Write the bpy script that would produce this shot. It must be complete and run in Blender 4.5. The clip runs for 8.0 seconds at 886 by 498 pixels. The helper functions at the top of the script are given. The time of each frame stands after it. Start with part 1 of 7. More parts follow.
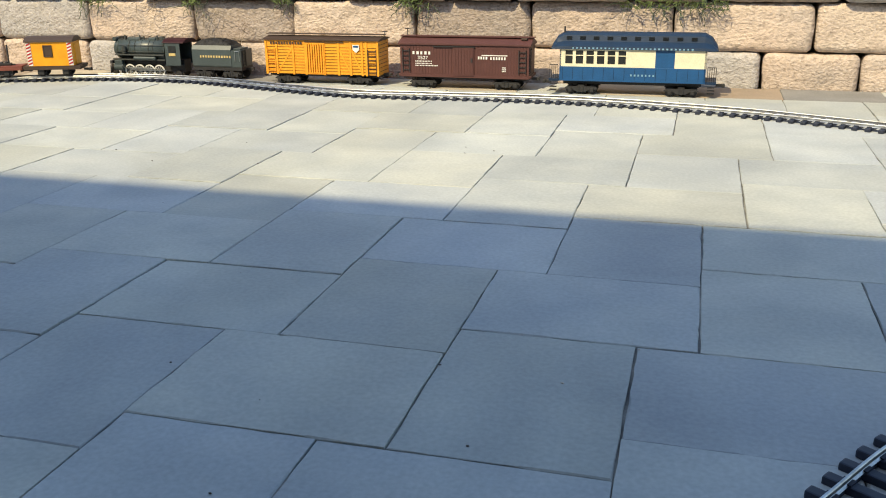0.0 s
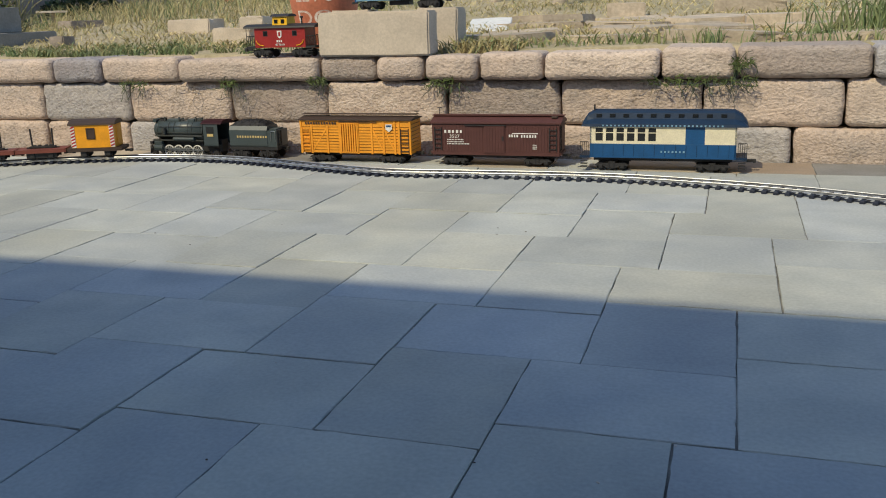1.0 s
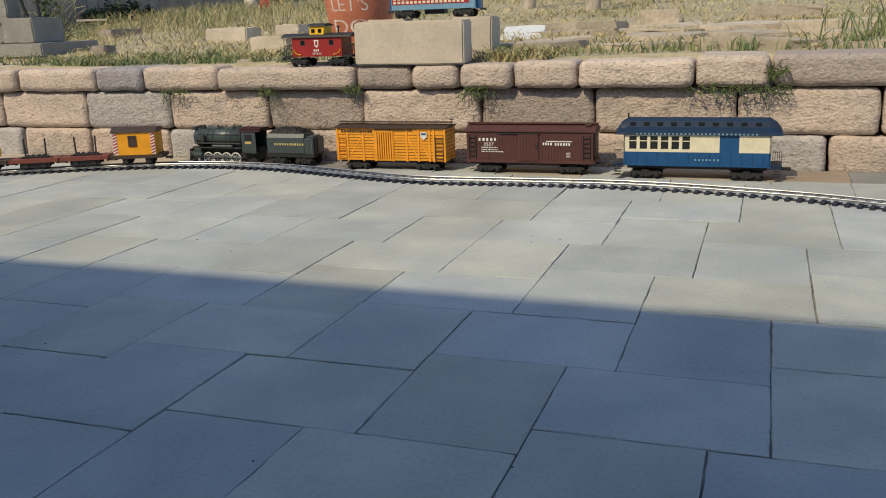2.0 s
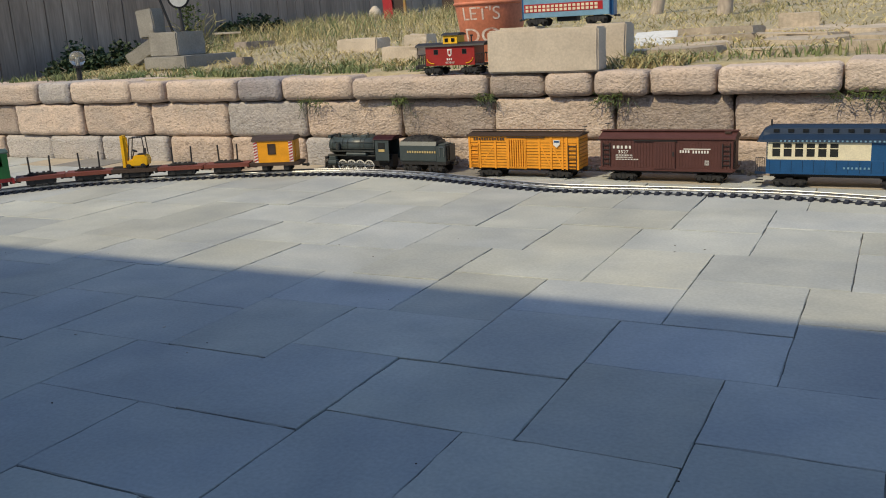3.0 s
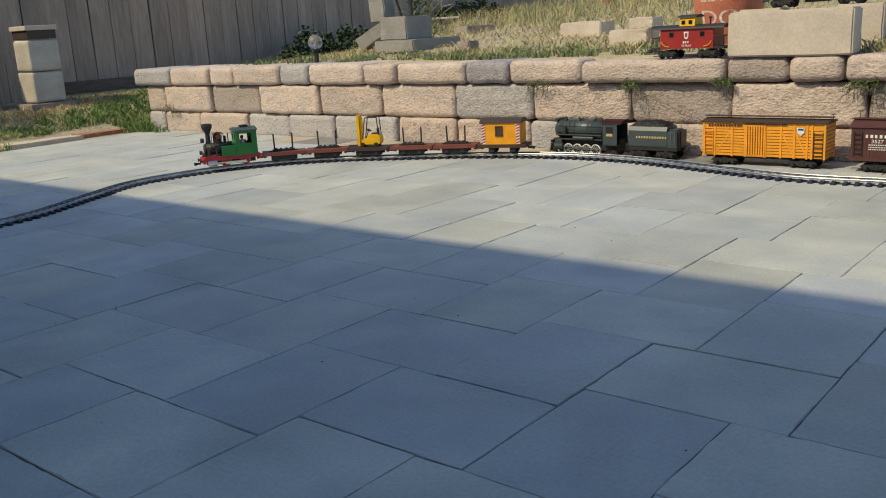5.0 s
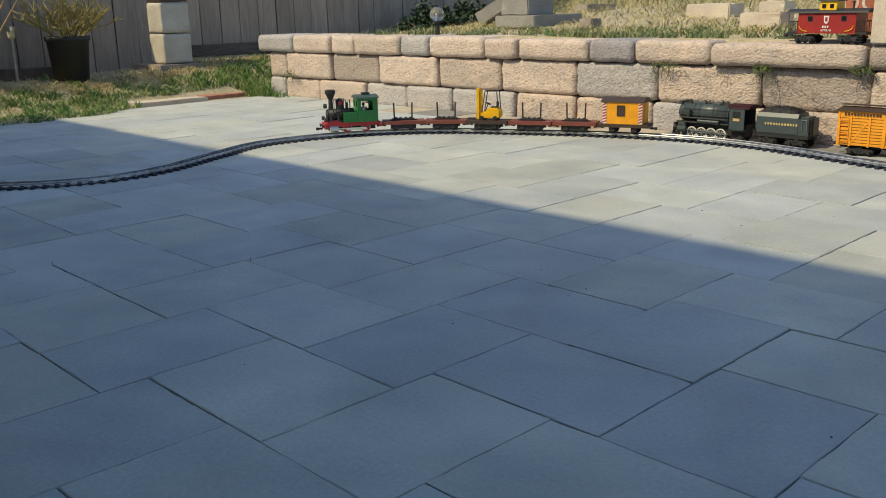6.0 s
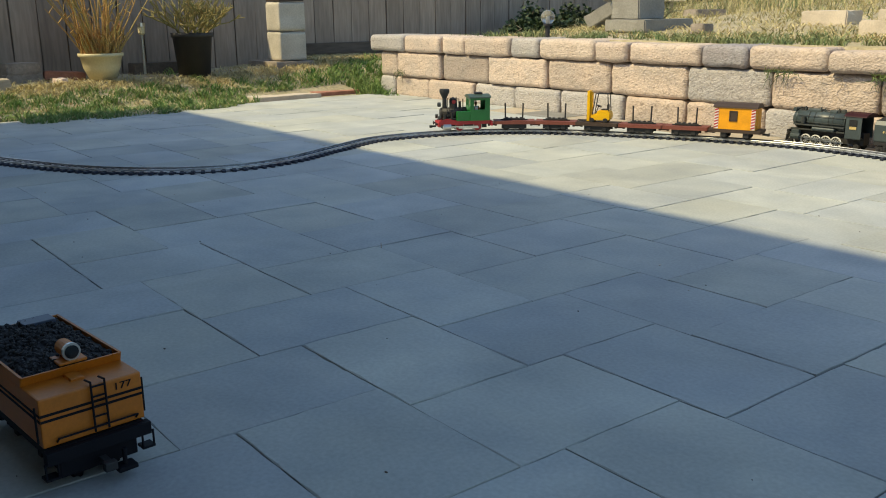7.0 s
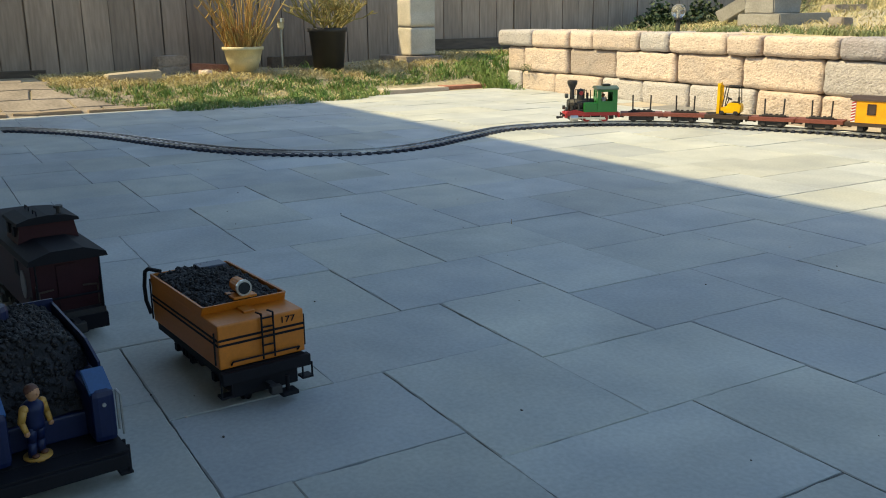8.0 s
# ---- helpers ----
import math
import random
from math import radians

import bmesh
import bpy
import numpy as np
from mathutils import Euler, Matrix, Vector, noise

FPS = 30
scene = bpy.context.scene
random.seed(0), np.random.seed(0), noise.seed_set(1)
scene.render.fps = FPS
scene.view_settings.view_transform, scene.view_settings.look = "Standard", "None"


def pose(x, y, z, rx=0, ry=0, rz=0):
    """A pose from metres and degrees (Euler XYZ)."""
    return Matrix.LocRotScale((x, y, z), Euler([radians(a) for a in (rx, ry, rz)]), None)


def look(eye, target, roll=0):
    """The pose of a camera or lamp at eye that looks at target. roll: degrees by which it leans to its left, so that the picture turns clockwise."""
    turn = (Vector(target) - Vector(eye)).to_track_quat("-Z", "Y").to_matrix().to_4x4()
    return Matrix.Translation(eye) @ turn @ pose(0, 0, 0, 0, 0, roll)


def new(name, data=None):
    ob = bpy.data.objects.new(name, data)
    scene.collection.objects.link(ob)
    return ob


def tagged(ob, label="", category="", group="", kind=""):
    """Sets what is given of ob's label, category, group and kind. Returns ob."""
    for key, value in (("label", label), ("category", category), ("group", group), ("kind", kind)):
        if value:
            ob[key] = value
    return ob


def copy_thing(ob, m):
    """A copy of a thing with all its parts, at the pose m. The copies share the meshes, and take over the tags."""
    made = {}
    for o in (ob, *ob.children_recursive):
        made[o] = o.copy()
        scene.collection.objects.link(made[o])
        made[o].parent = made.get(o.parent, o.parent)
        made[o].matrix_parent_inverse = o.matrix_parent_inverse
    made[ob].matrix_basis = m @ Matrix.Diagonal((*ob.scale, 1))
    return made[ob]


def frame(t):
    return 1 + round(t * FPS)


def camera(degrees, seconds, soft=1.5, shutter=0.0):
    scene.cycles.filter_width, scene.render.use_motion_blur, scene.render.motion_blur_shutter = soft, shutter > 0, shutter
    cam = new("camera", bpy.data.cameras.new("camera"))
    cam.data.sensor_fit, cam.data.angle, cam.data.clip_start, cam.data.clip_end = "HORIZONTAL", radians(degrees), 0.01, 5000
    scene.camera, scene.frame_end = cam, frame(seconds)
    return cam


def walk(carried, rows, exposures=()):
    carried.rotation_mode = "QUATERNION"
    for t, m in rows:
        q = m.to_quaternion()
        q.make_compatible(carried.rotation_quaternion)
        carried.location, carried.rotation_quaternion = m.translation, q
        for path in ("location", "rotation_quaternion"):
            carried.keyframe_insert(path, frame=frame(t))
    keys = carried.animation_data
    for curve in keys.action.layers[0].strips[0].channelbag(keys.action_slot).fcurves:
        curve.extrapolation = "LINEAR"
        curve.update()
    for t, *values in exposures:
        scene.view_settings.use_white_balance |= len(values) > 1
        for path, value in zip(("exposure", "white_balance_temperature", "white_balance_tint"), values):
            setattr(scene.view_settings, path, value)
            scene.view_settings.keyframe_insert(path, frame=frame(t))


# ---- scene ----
cam = camera(52.3, 8.0, 1.03)
PATH = [
    (0, (0.59, 0.87, 0.491), (0.075, 2.688, -0.164), -0.8),
    (0.5, (0.609, 0.866, 0.541), (0.102, 2.725, 0.005), -1.2),
    (1, (0.59, 0.871, 0.532), (-0.003, 2.71, 0.015), -1.8),
    (2.3, (0.588, 0.83, 0.55), (-0.114, 2.635, 0.052), -2.3),
    (2.5, (0.575, 0.827, 0.548), (-0.178, 2.612, 0.051), -2.6),
    (3, (0.53, 0.809, 0.552), (-0.358, 2.536, 0.074), -3.1),
    (3.5, (0.484, 0.79, 0.55), (-0.516, 2.46, 0.089), -3.3),
    (4, (0.46, 0.775, 0.545), (-0.63, 2.387, 0.081), -3.4),
    (4.2, (0.453, 0.784, 0.541), (-0.678, 2.368, 0.081), -3.7),
    (5.3, (0.433, 0.731, 0.551), (-0.853, 2.181, 0.057), -2.9),
    (5.5, (0.411, 0.727, 0.54), (-0.907, 2.147, 0.043), -2.5),
    (6, (0.401, 0.687, 0.533), (-0.993, 2.024, 0.013), -1.4),
    (6.5, (0.404, 0.623, 0.534), (-1.049, 1.895, 0.013), -0.6),
    (7, (0.427, 0.56, 0.537), (-1.096, 1.751, 0.024), -0.6),
    (7.5, (0.462, 0.508, 0.508), (-1.14, 1.594, 0.005), -0.5),
    (8, (0.491, 0.476, 0.501), (-1.177, 1.455, -0.007), -0.7),
]
EXPOSURES = [(0, 0.86, 7250, 4), (0.5, 0.22, 6700, 5), (1.0, 0.12, 6600, 5), (2.5, 0.10, 6750, 7), (4.0, 0.11, 6730, 7), (5.5, 0.27, 6900, 4), (6.5, 0.46, 7180, 2), (7.0, 0.60, 7450, 0), (7.5, 0.79, 7700, -1), (8.0, 1.00, 8050, 0)]
walk(cam, [(t, look(eye, target, roll)) for t, eye, target, roll in PATH], EXPOSURES)
# ---- light ----
SUN = Vector((-0.26, -0.62, 0.74)).normalized()
world = bpy.data.worlds.new("sky")
scene.world = world
world.use_nodes = True
wn = world.node_tree.nodes
sky = wn.new("ShaderNodeTexSky")
sky.sky_type, sky.sun_disc = "NISHITA", False
sky.ozone_density = 3.5
sky.sun_elevation = math.asin(SUN.z)
sky.sun_rotation = math.atan2(SUN.x, SUN.y)
world.node_tree.links.new(sky.outputs[0], wn["Background"].inputs[0])
wn["Background"].inputs[1].default_value = 0.15
sun = new("sun", bpy.data.lights.new("sun", "SUN"))
sun.data.energy, sun.data.angle, sun.data.color = 2.95, radians(1.0), (1.0, 0.845, 0.575)
sun.matrix_world = look(SUN * 20, (0, 0, 0))


# ---- materials ----
def mat(name, color, rough=0.7, metal=0.0, vary=0.18, scale=14.0, bump=0.15, bscale=90.0, rnd=0.0, second=None, blotch=0.5, depth=0.003, spec=0.5, stretch=None):
    """Two-scale noise on colour, fine relief; rnd: how far single pieces differ."""
    m = bpy.data.materials.new(name)
    m.use_nodes = True
    nt = m.node_tree
    n, link = nt.nodes, nt.links.new
    p = n["Principled BSDF"]
    p.inputs["Roughness"].default_value, p.inputs["Metallic"].default_value = rough, metal
    p.inputs["Specular IOR Level"].default_value = spec
    co = n.new("ShaderNodeTexCoord")
    big, fine = n.new("ShaderNodeTexNoise"), n.new("ShaderNodeTexNoise")
    big.inputs["Scale"].default_value, fine.inputs["Scale"].default_value = scale, bscale
    big.inputs["Detail"].default_value = fine.inputs["Detail"].default_value = 5
    info = n.new("ShaderNodeObjectInfo")
    add = n.new("ShaderNodeVectorMath")
    link(co.outputs["Object"], add.inputs[0])
    link(info.outputs["Location"], add.inputs[1])
    out = add.outputs[0]
    if stretch:
        st = n.new("ShaderNodeVectorMath")
        st.operation = "MULTIPLY"
        st.inputs[1].default_value = stretch
        link(out, st.inputs[0])
        out = st.outputs[0]
    link(out, big.inputs["Vector"])
    link(out, fine.inputs["Vector"])
    ramp = n.new("ShaderNodeValToRGB")
    a = color
    b = second or tuple(c * (1 - 2 * vary) for c in color)
    ramp.color_ramp.elements[0].position, ramp.color_ramp.elements[1].position = blotch - 0.18, blotch + 0.18
    ramp.color_ramp.elements[0].color, ramp.color_ramp.elements[1].color = (*b, 1), (*a, 1)
    link(big.outputs["Fac"], ramp.inputs["Fac"])
    mul = n.new("ShaderNodeMapRange")
    mul.inputs["From Min"].default_value, mul.inputs["From Max"].default_value = 0.3, 0.7
    mul.inputs["To Min"].default_value, mul.inputs["To Max"].default_value = 1 - vary, 1 + vary
    link(fine.outputs["Fac"], mul.inputs["Value"])
    hsv = n.new("ShaderNodeHueSaturation")
    link(ramp.outputs["Color"], hsv.inputs["Color"])
    if rnd:
        r = n.new("ShaderNodeMapRange")
        r.inputs["To Min"].default_value, r.inputs["To Max"].default_value = 1 - rnd, 1 + rnd
        link(info.outputs["Random"], r.inputs["Value"])
        mm = n.new("ShaderNodeMath")
        mm.operation = "MULTIPLY"
        link(r.outputs[0], mm.inputs[0])
        link(mul.outputs[0], mm.inputs[1])
        link(mm.outputs[0], hsv.inputs["Value"])
    else:
        link(mul.outputs[0], hsv.inputs["Value"])
    link(hsv.outputs["Color"], p.inputs["Base Color"])
    if bump:
        bp = n.new("ShaderNodeBump")
        bp.inputs["Strength"].default_value, bp.inputs["Distance"].default_value = bump, depth
        link(fine.outputs["Fac"], bp.inputs["Height"])
        link(bp.outputs[0], p.inputs["Normal"])
    return m


def plain(name, color, rough=0.5, metal=0.0, vary=0.08, spec=0.5):
    """Moulded or painted parts: slight mottling only."""
    return mat(name, color, rough, metal, vary, 30, 0.06, 260, depth=0.0006, spec=spec)


def paver_mat(name="paver_concrete", joined=False):
    """Concrete pavers: piece-by-piece tints from blue-grey to buff, sandy mottling, pinholes."""
    m = mat(name, (0.465, 0.478, 0.462), 0.88, 0, 0.085, 6.5, 0.08, 150, rnd=0.095, second=(0.385, 0.405, 0.415), depth=0.0012)
    n, link = m.node_tree.nodes, m.node_tree.links.new
    p = n["Principled BSDF"]
    hsv = n["Hue/Saturation/Value"]
    info = n["Object Info"]
    tint = n.new("ShaderNodeValToRGB")
    tint.color_ramp.interpolation = "LINEAR"
    e = tint.color_ramp.elements
    e[0].position, e[0].color = 0.0, (0.940, 0.962, 0.992, 1)
    e[1].position, e[1].color = 1.0, (1.01, 0.995, 0.93, 1)
    k = e.new(0.45)
    k.color = (0.97, 0.985, 0.985, 1)
    k = e.new(0.72)
    k.color = (1.0, 1.0, 0.95, 1)
    sc = n.new("ShaderNodeMath")
    sc.operation = "MULTIPLY"
    sc.inputs[1].default_value = 7.31
    fr = n.new("ShaderNodeMath")
    fr.operation = "FRACT"
    if joined:
        geo = n.new("ShaderNodeNewGeometry")
        link(geo.outputs["Random Per Island"], sc.inputs[0])
    else:
        link(info.outputs["Random"], sc.inputs[0])
    link(sc.outputs[0], fr.inputs[0])
    link(fr.outputs[0], tint.inputs["Fac"])
    mix = n.new("ShaderNodeMix")
    mix.data_type, mix.blend_type = "RGBA", "MULTIPLY"
    mix.inputs["Factor"].default_value = 1.0
    link(hsv.outputs["Color"], mix.inputs["A"])
    link(tint.outputs["Color"], mix.inputs["B"])
    scuff = n.new("ShaderNodeTexNoise")
    scuff.inputs["Scale"].default_value, scuff.inputs["Detail"].default_value, scuff.inputs["Distortion"].default_value = 2.6, 9, 0.8
    add = n["Vector Math"]
    link(add.outputs[0], scuff.inputs["Vector"])
    wear = n.new("ShaderNodeMapRange")
    wear.inputs["From Min"].default_value, wear.inputs["From Max"].default_value = 0.35, 0.66
    wear.inputs["To Min"].default_value, wear.inputs["To Max"].default_value = 0.87, 1.07
    link(scuff.outputs["Fac"], wear.inputs["Value"])
    worn = n.new("ShaderNodeHueSaturation")
    link(mix.outputs["Result"], worn.inputs["Color"])
    link(wear.outputs[0], worn.inputs["Value"])
    link(worn.outputs["Color"], p.inputs["Base Color"])
    return m


M_PAVER = paver_mat()
M_PAVER_FAR = paver_mat("paver_concrete_joined", True)
M_BORDER = [mat("border_grey", (0.24, 0.235, 0.23), 0.9, 0, 0.1, 10, 0.4, 160), mat("border_brown", (0.33, 0.26, 0.20), 0.9, 0, 0.1, 10, 0.4, 160), mat("border_tan", (0.46, 0.40, 0.32), 0.9, 0, 0.1, 10, 0.4, 160)]
M_JOINT = mat("joint_sand", (0.34, 0.335, 0.31), 0.95, 0, 0.15, 9, 0.3, 300, second=(0.07, 0.07, 0.07))
M_SOIL = mat("dry_soil_grass", (0.43, 0.365, 0.265), 0.95, 0, 0.22, 3.5, 0.7, 45, second=(0.31, 0.275, 0.16), depth=0.012)
M_BLOCKS = [
    mat("block_tan", (0.590, 0.470, 0.394), 0.92, 0, 0.15, 7, 0.85, 90, rnd=0.09, second=(0.462, 0.390, 0.347), depth=0.008, stretch=(1, 1, 1.35)),
    mat("block_buff", (0.592, 0.498, 0.430), 0.92, 0, 0.15, 7, 0.85, 90, rnd=0.08, second=(0.525, 0.425, 0.360), depth=0.008, stretch=(1, 1, 1.35)),
    mat("block_grey", (0.465, 0.430, 0.418), 0.92, 0, 0.15, 7, 0.85, 90, rnd=0.08, second=(0.380, 0.367, 0.372), depth=0.008, stretch=(1, 1, 1.35)),
    mat("block_slate", (0.300, 0.296, 0.318), 0.92, 0, 0.15, 7, 0.85, 90, rnd=0.06, second=(0.300, 0.270, 0.280), depth=0.008, stretch=(1, 1, 1.35)),
    mat("block_brown", (0.345, 0.298, 0.272), 0.92, 0, 0.15, 7, 0.85, 90, rnd=0.06, second=(0.385, 0.312, 0.272), depth=0.008, stretch=(1, 1, 1.35)),
]
for m in M_BLOCKS:  # small dark pores and pale grains of the split face
    n, link = m.node_tree.nodes, m.node_tree.links.new
    pore = n.new("ShaderNodeTexNoise")
    pore.inputs["Scale"].default_value, pore.inputs["Detail"].default_value = 62, 3
    link(n["Vector Math.001"].outputs[0], pore.inputs["Vector"])
    cut = n.new("ShaderNodeMapRange")
    cut.inputs["From Min"].default_value, cut.inputs["From Max"].default_value = 0.30, 0.44
    cut.inputs["To Min"].default_value, cut.inputs["To Max"].default_value = 0.66, 1.02
    link(pore.outputs["Fac"], cut.inputs["Value"])
    spot_ = n.new("ShaderNodeHueSaturation")
    link(n["Hue/Saturation/Value"].outputs["Color"], spot_.inputs["Color"])
    link(cut.outputs[0], spot_.inputs["Value"])
    link(spot_.outputs["Color"], n["Principled BSDF"].inputs["Base Color"])
M_PIER = mat("pier_concrete", (0.54, 0.495, 0.43), 0.93, 0, 0.12, 8, 0.4, 110, depth=0.003)
M_CONC = mat("cast_concrete", (0.60, 0.520, 0.430), 0.92, 0, 0.10, 7, 0.35, 130, rnd=0.05, depth=0.002)
M_CMU = mat("grey_concrete", (0.300, 0.288, 0.264), 0.94, 0, 0.12, 8, 0.5, 120, rnd=0.12, depth=0.003)
M_STONE = mat("flagstone", (0.52, 0.44, 0.345), 0.93, 0, 0.15, 6, 0.5, 60, rnd=0.15, depth=0.005)
M_BEDDED = mat("bedded_stone", (0.35, 0.300, 0.262), 0.93, 0, 0.18, 6, 0.5, 60, rnd=0.12, depth=0.005)
M_REDBRICK = mat("red_paver", (0.42, 0.19, 0.13), 0.9, 0, 0.15, 20, 0.4, 120)
# brown deepened by the shade lying on the fence's foot boards
M_KICK = mat("dark_board", (0.15, 0.115, 0.09), 0.9, 0, 0.2, 8, 0.4, 60, depth=0.003, stretch=(1.0, 0.15, 1.0))
M_FENCE = mat("weathered_board", (0.40, 0.315, 0.255), 0.9, 0, 0.17, 6, 0.4, 60, rnd=0.14, second=(0.29, 0.228, 0.185), depth=0.003, stretch=(1.0, 1.0, 0.10))
M_STUCCO = mat("house_stucco", (0.50, 0.48, 0.45), 0.9, 0, 0.08, 5, 0.5, 80)
M_ROOF = mat("roof_shingle", (0.22, 0.19, 0.17), 0.9, 0, 0.2, 8, 0.5, 60)
M_RAIL = mat("worn_rail", (0.66, 0.68, 0.70), 0.36, 1.0, 0.14, 30, 0.05, 200, second=(0.40, 0.40, 0.40))
M_TIE = plain("tie_plastic", (0.016, 0.022, 0.045), 0.55)
# black taken darker than M_BLACK for the stock standing in shade
M_SHADE_BLACK = plain("shaded_black", (0.006, 0.007, 0.012), 0.7, spec=0.2)
M_BLACK = plain("black_plastic", (0.024, 0.024, 0.027), 0.6)
M_GUN = plain("dark_grey_plastic", (0.055, 0.06, 0.058), 0.42)
M_LOCO = plain("loco_green_black", (0.054, 0.073, 0.080), 0.40)
M_STEEL = plain("bright_steel", (0.62, 0.62, 0.60), 0.30, 1.0)
M_COAL = mat("coal_load", (0.024, 0.024, 0.028), 0.65, 0, 0.35, 60, 0.8, 260, depth=0.002, spec=0.3)
M_ORANGE = plain("orange_paint", (0.86, 0.355, 0.028), 0.5)
M_ORANGE2 = plain("amber_paint", (0.84, 0.36, 0.015), 0.5)
M_TORANGE = plain("tender_orange", (0.52, 0.158, 0.013), 0.45)
M_MAROON = plain("oxide_maroon", (0.092, 0.033, 0.031), 0.58)
M_DMAROON = plain("dark_maroon", (0.036, 0.009, 0.014), 0.6, spec=0.2)
M_RUST = plain("flat_oxide_red", (0.20, 0.055, 0.040), 0.6)
M_BROWN = plain("dark_brown_roof", (0.055, 0.034, 0.026), 0.6)
M_BLUE = plain("royal_blue_paint", (0.012, 0.085, 0.24), 0.4)
M_NAVY = plain("navy_roof", (0.012, 0.032, 0.075), 0.5, spec=0.3)
M_DBLUE = plain("deep_blue_paint", (0.004, 0.013, 0.060), 0.45, spec=0.3)
M_LBLUE = plain("light_blue_paint", (0.19, 0.36, 0.52), 0.5)
M_CREAM = plain("cream_paint", (0.80, 0.74, 0.56), 0.5)
M_WHITE = plain("white_paint", (0.80, 0.80, 0.78), 0.5)
M_GREEN = plain("green_paint", (0.012, 0.17, 0.035), 0.4)
M_RED = plain("red_paint", (0.42, 0.022, 0.028), 0.42)
M_CRED = plain("caboose_red", (0.33, 0.022, 0.020), 0.45)
# red raised to hold haze and gloss besides its own fading
M_BOXRED = mat("hazed_faded_red", (0.68, 0.235, 0.14), 0.6, 0, 0.12, 6, 0.15, 80)
M_STENCIL = mat("worn_stencil", (0.72, 0.68, 0.64), 0.6, 0, 0.15, 30, 0.05, 120, second=(0.62, 0.42, 0.36))
M_YELLOW = plain("yellow_paint", (0.86, 0.48, 0.010), 0.4)
M_GLASS = plain("dark_window", (0.012, 0.014, 0.016), 0.12)
M_GOLD = plain("gold_lettering", (0.60, 0.46, 0.20), 0.5)
M_HAIR = plain("figure_hair", (0.10, 0.035, 0.020), 0.6)
M_SKIN = plain("figure_tan", (0.42, 0.21, 0.11), 0.6)
M_POT = mat("glazed_cream_pot", (0.62, 0.54, 0.34), 0.45, 0, 0.08, 10, 0.1, 120)
M_STRAW = mat("dry_stem", (0.42, 0.215, 0.080), 0.85, 0, 0.2, 14, 0.2, 120, rnd=0.2, second=(0.32, 0.26, 0.09))
M_GRASS = mat("green_grass", (0.090, 0.200, 0.042), 0.75, 0, 0.3, 7, 0.0, 50, second=(0.20, 0.27, 0.085))
M_TRUNK = mat("pale_bark", (0.46, 0.385, 0.31), 0.9, 0, 0.2, 9, 0.5, 70, depth=0.004, stretch=(1, 1, 0.3))
M_CAPGRASS = mat("bluish_grass", (0.120, 0.190, 0.078), 0.8, 0, 0.3, 7, 0.0, 50, second=(0.24, 0.25, 0.12))
M_WEED = mat("weed_leaf", (0.10, 0.14, 0.035), 0.75, 0, 0.25, 6, 0.0, 50)
M_DRY = mat("dry_grass", (0.47, 0.39, 0.22), 0.85, 0, 0.3, 6, 0.0, 50, second=(0.27, 0.26, 0.11))
M_YELLOWGRASS = mat("straw_grass", (0.58, 0.48, 0.27), 0.85, 0, 0.3, 6, 0.0, 50, second=(0.47, 0.40, 0.20))
M_FIGARM = plain("figure_ochre", (0.45, 0.24, 0.05), 0.5)
M_LEAF = mat("dark_leaf", (0.045, 0.080, 0.034), 0.6, 0, 0.25, 6, 0.0, 50)
M_BARK = mat("pale_bark", (0.34, 0.28, 0.21), 0.9, 0, 0.2, 8, 0.6, 60, depth=0.004)

# ---- building blocks ----
def part(name, bm, material, parent=None, label="", smooth=False):
    """Links a bmesh as one mesh object under a thing or a part."""
    me = bpy.data.meshes.new(name)
    if smooth:
        for f in bm.faces:
            f.smooth = True
    bm.to_mesh(me)
    bm.free()
    for m in (material if isinstance(material, (list, tuple)) else [material]):
        me.materials.append(m)
    ob = new(name, me)
    if parent is not None:
        ob.parent = parent
    if label:
        ob["label"] = label
    return ob


def thing(name, label, category, m=None, group="", kind=""):
    ob = new(name)
    ob.empty_display_size = 0.05
    if m is not None:
        ob.matrix_basis = m
    return tagged(ob, label, category, group, kind)


def box(bm, x0, x1, y0, y1, z0, z1, bevel=0.0, mi=0):
    m = Matrix.Translation(((x0 + x1) / 2, (y0 + y1) / 2, (z0 + z1) / 2)) @ Matrix.Diagonal((abs(x1 - x0), abs(y1 - y0), abs(z1 - z0), 1))
    r = bmesh.ops.create_cube(bm, size=1, matrix=m)
    fs = {f for v in r["verts"] for f in v.link_faces}
    if bevel:
        out = bmesh.ops.bevel(bm, geom=list({e for v in r["verts"] for e in v.link_edges}), offset=bevel, segments=2, affect="EDGES", profile=0.6)
        fs |= set(out["faces"])
    for f in fs:
        if f.is_valid:
            f.material_index = mi
    return bm


def rod(bm, p, q, r, seg=8, r2=None, mi=0, caps=True):
    p, q = Vector(p), Vector(q)
    d = q - p
    m = Matrix.Translation((p + q) / 2) @ d.to_track_quat("Z", "Y").to_matrix().to_4x4()
    out = bmesh.ops.create_cone(bm, cap_ends=caps, segments=seg, radius1=r, radius2=r if r2 is None else r2, depth=d.length, matrix=m)
    for f in {f for v in out["verts"] for f in v.link_faces}:
        f.material_index = mi
    return bm


def prism(bm, outline, y0, y1, mi=0):
    """An x-z outline drawn out along y."""
    a = [bm.verts.new((x, y0, z)) for x, z in outline]
    b = [bm.verts.new((x, y1, z)) for x, z in outline]
    fs = [bm.faces.new(a), bm.faces.new(b[::-1])]
    for i in range(len(a)):
        j = (i + 1) % len(a)
        fs.append(bm.faces.new((a[j], a[i], b[i], b[j])))
    for f in fs:
        f.material_index = mi
    bmesh.ops.recalc_face_normals(bm, faces=fs)
    return bm


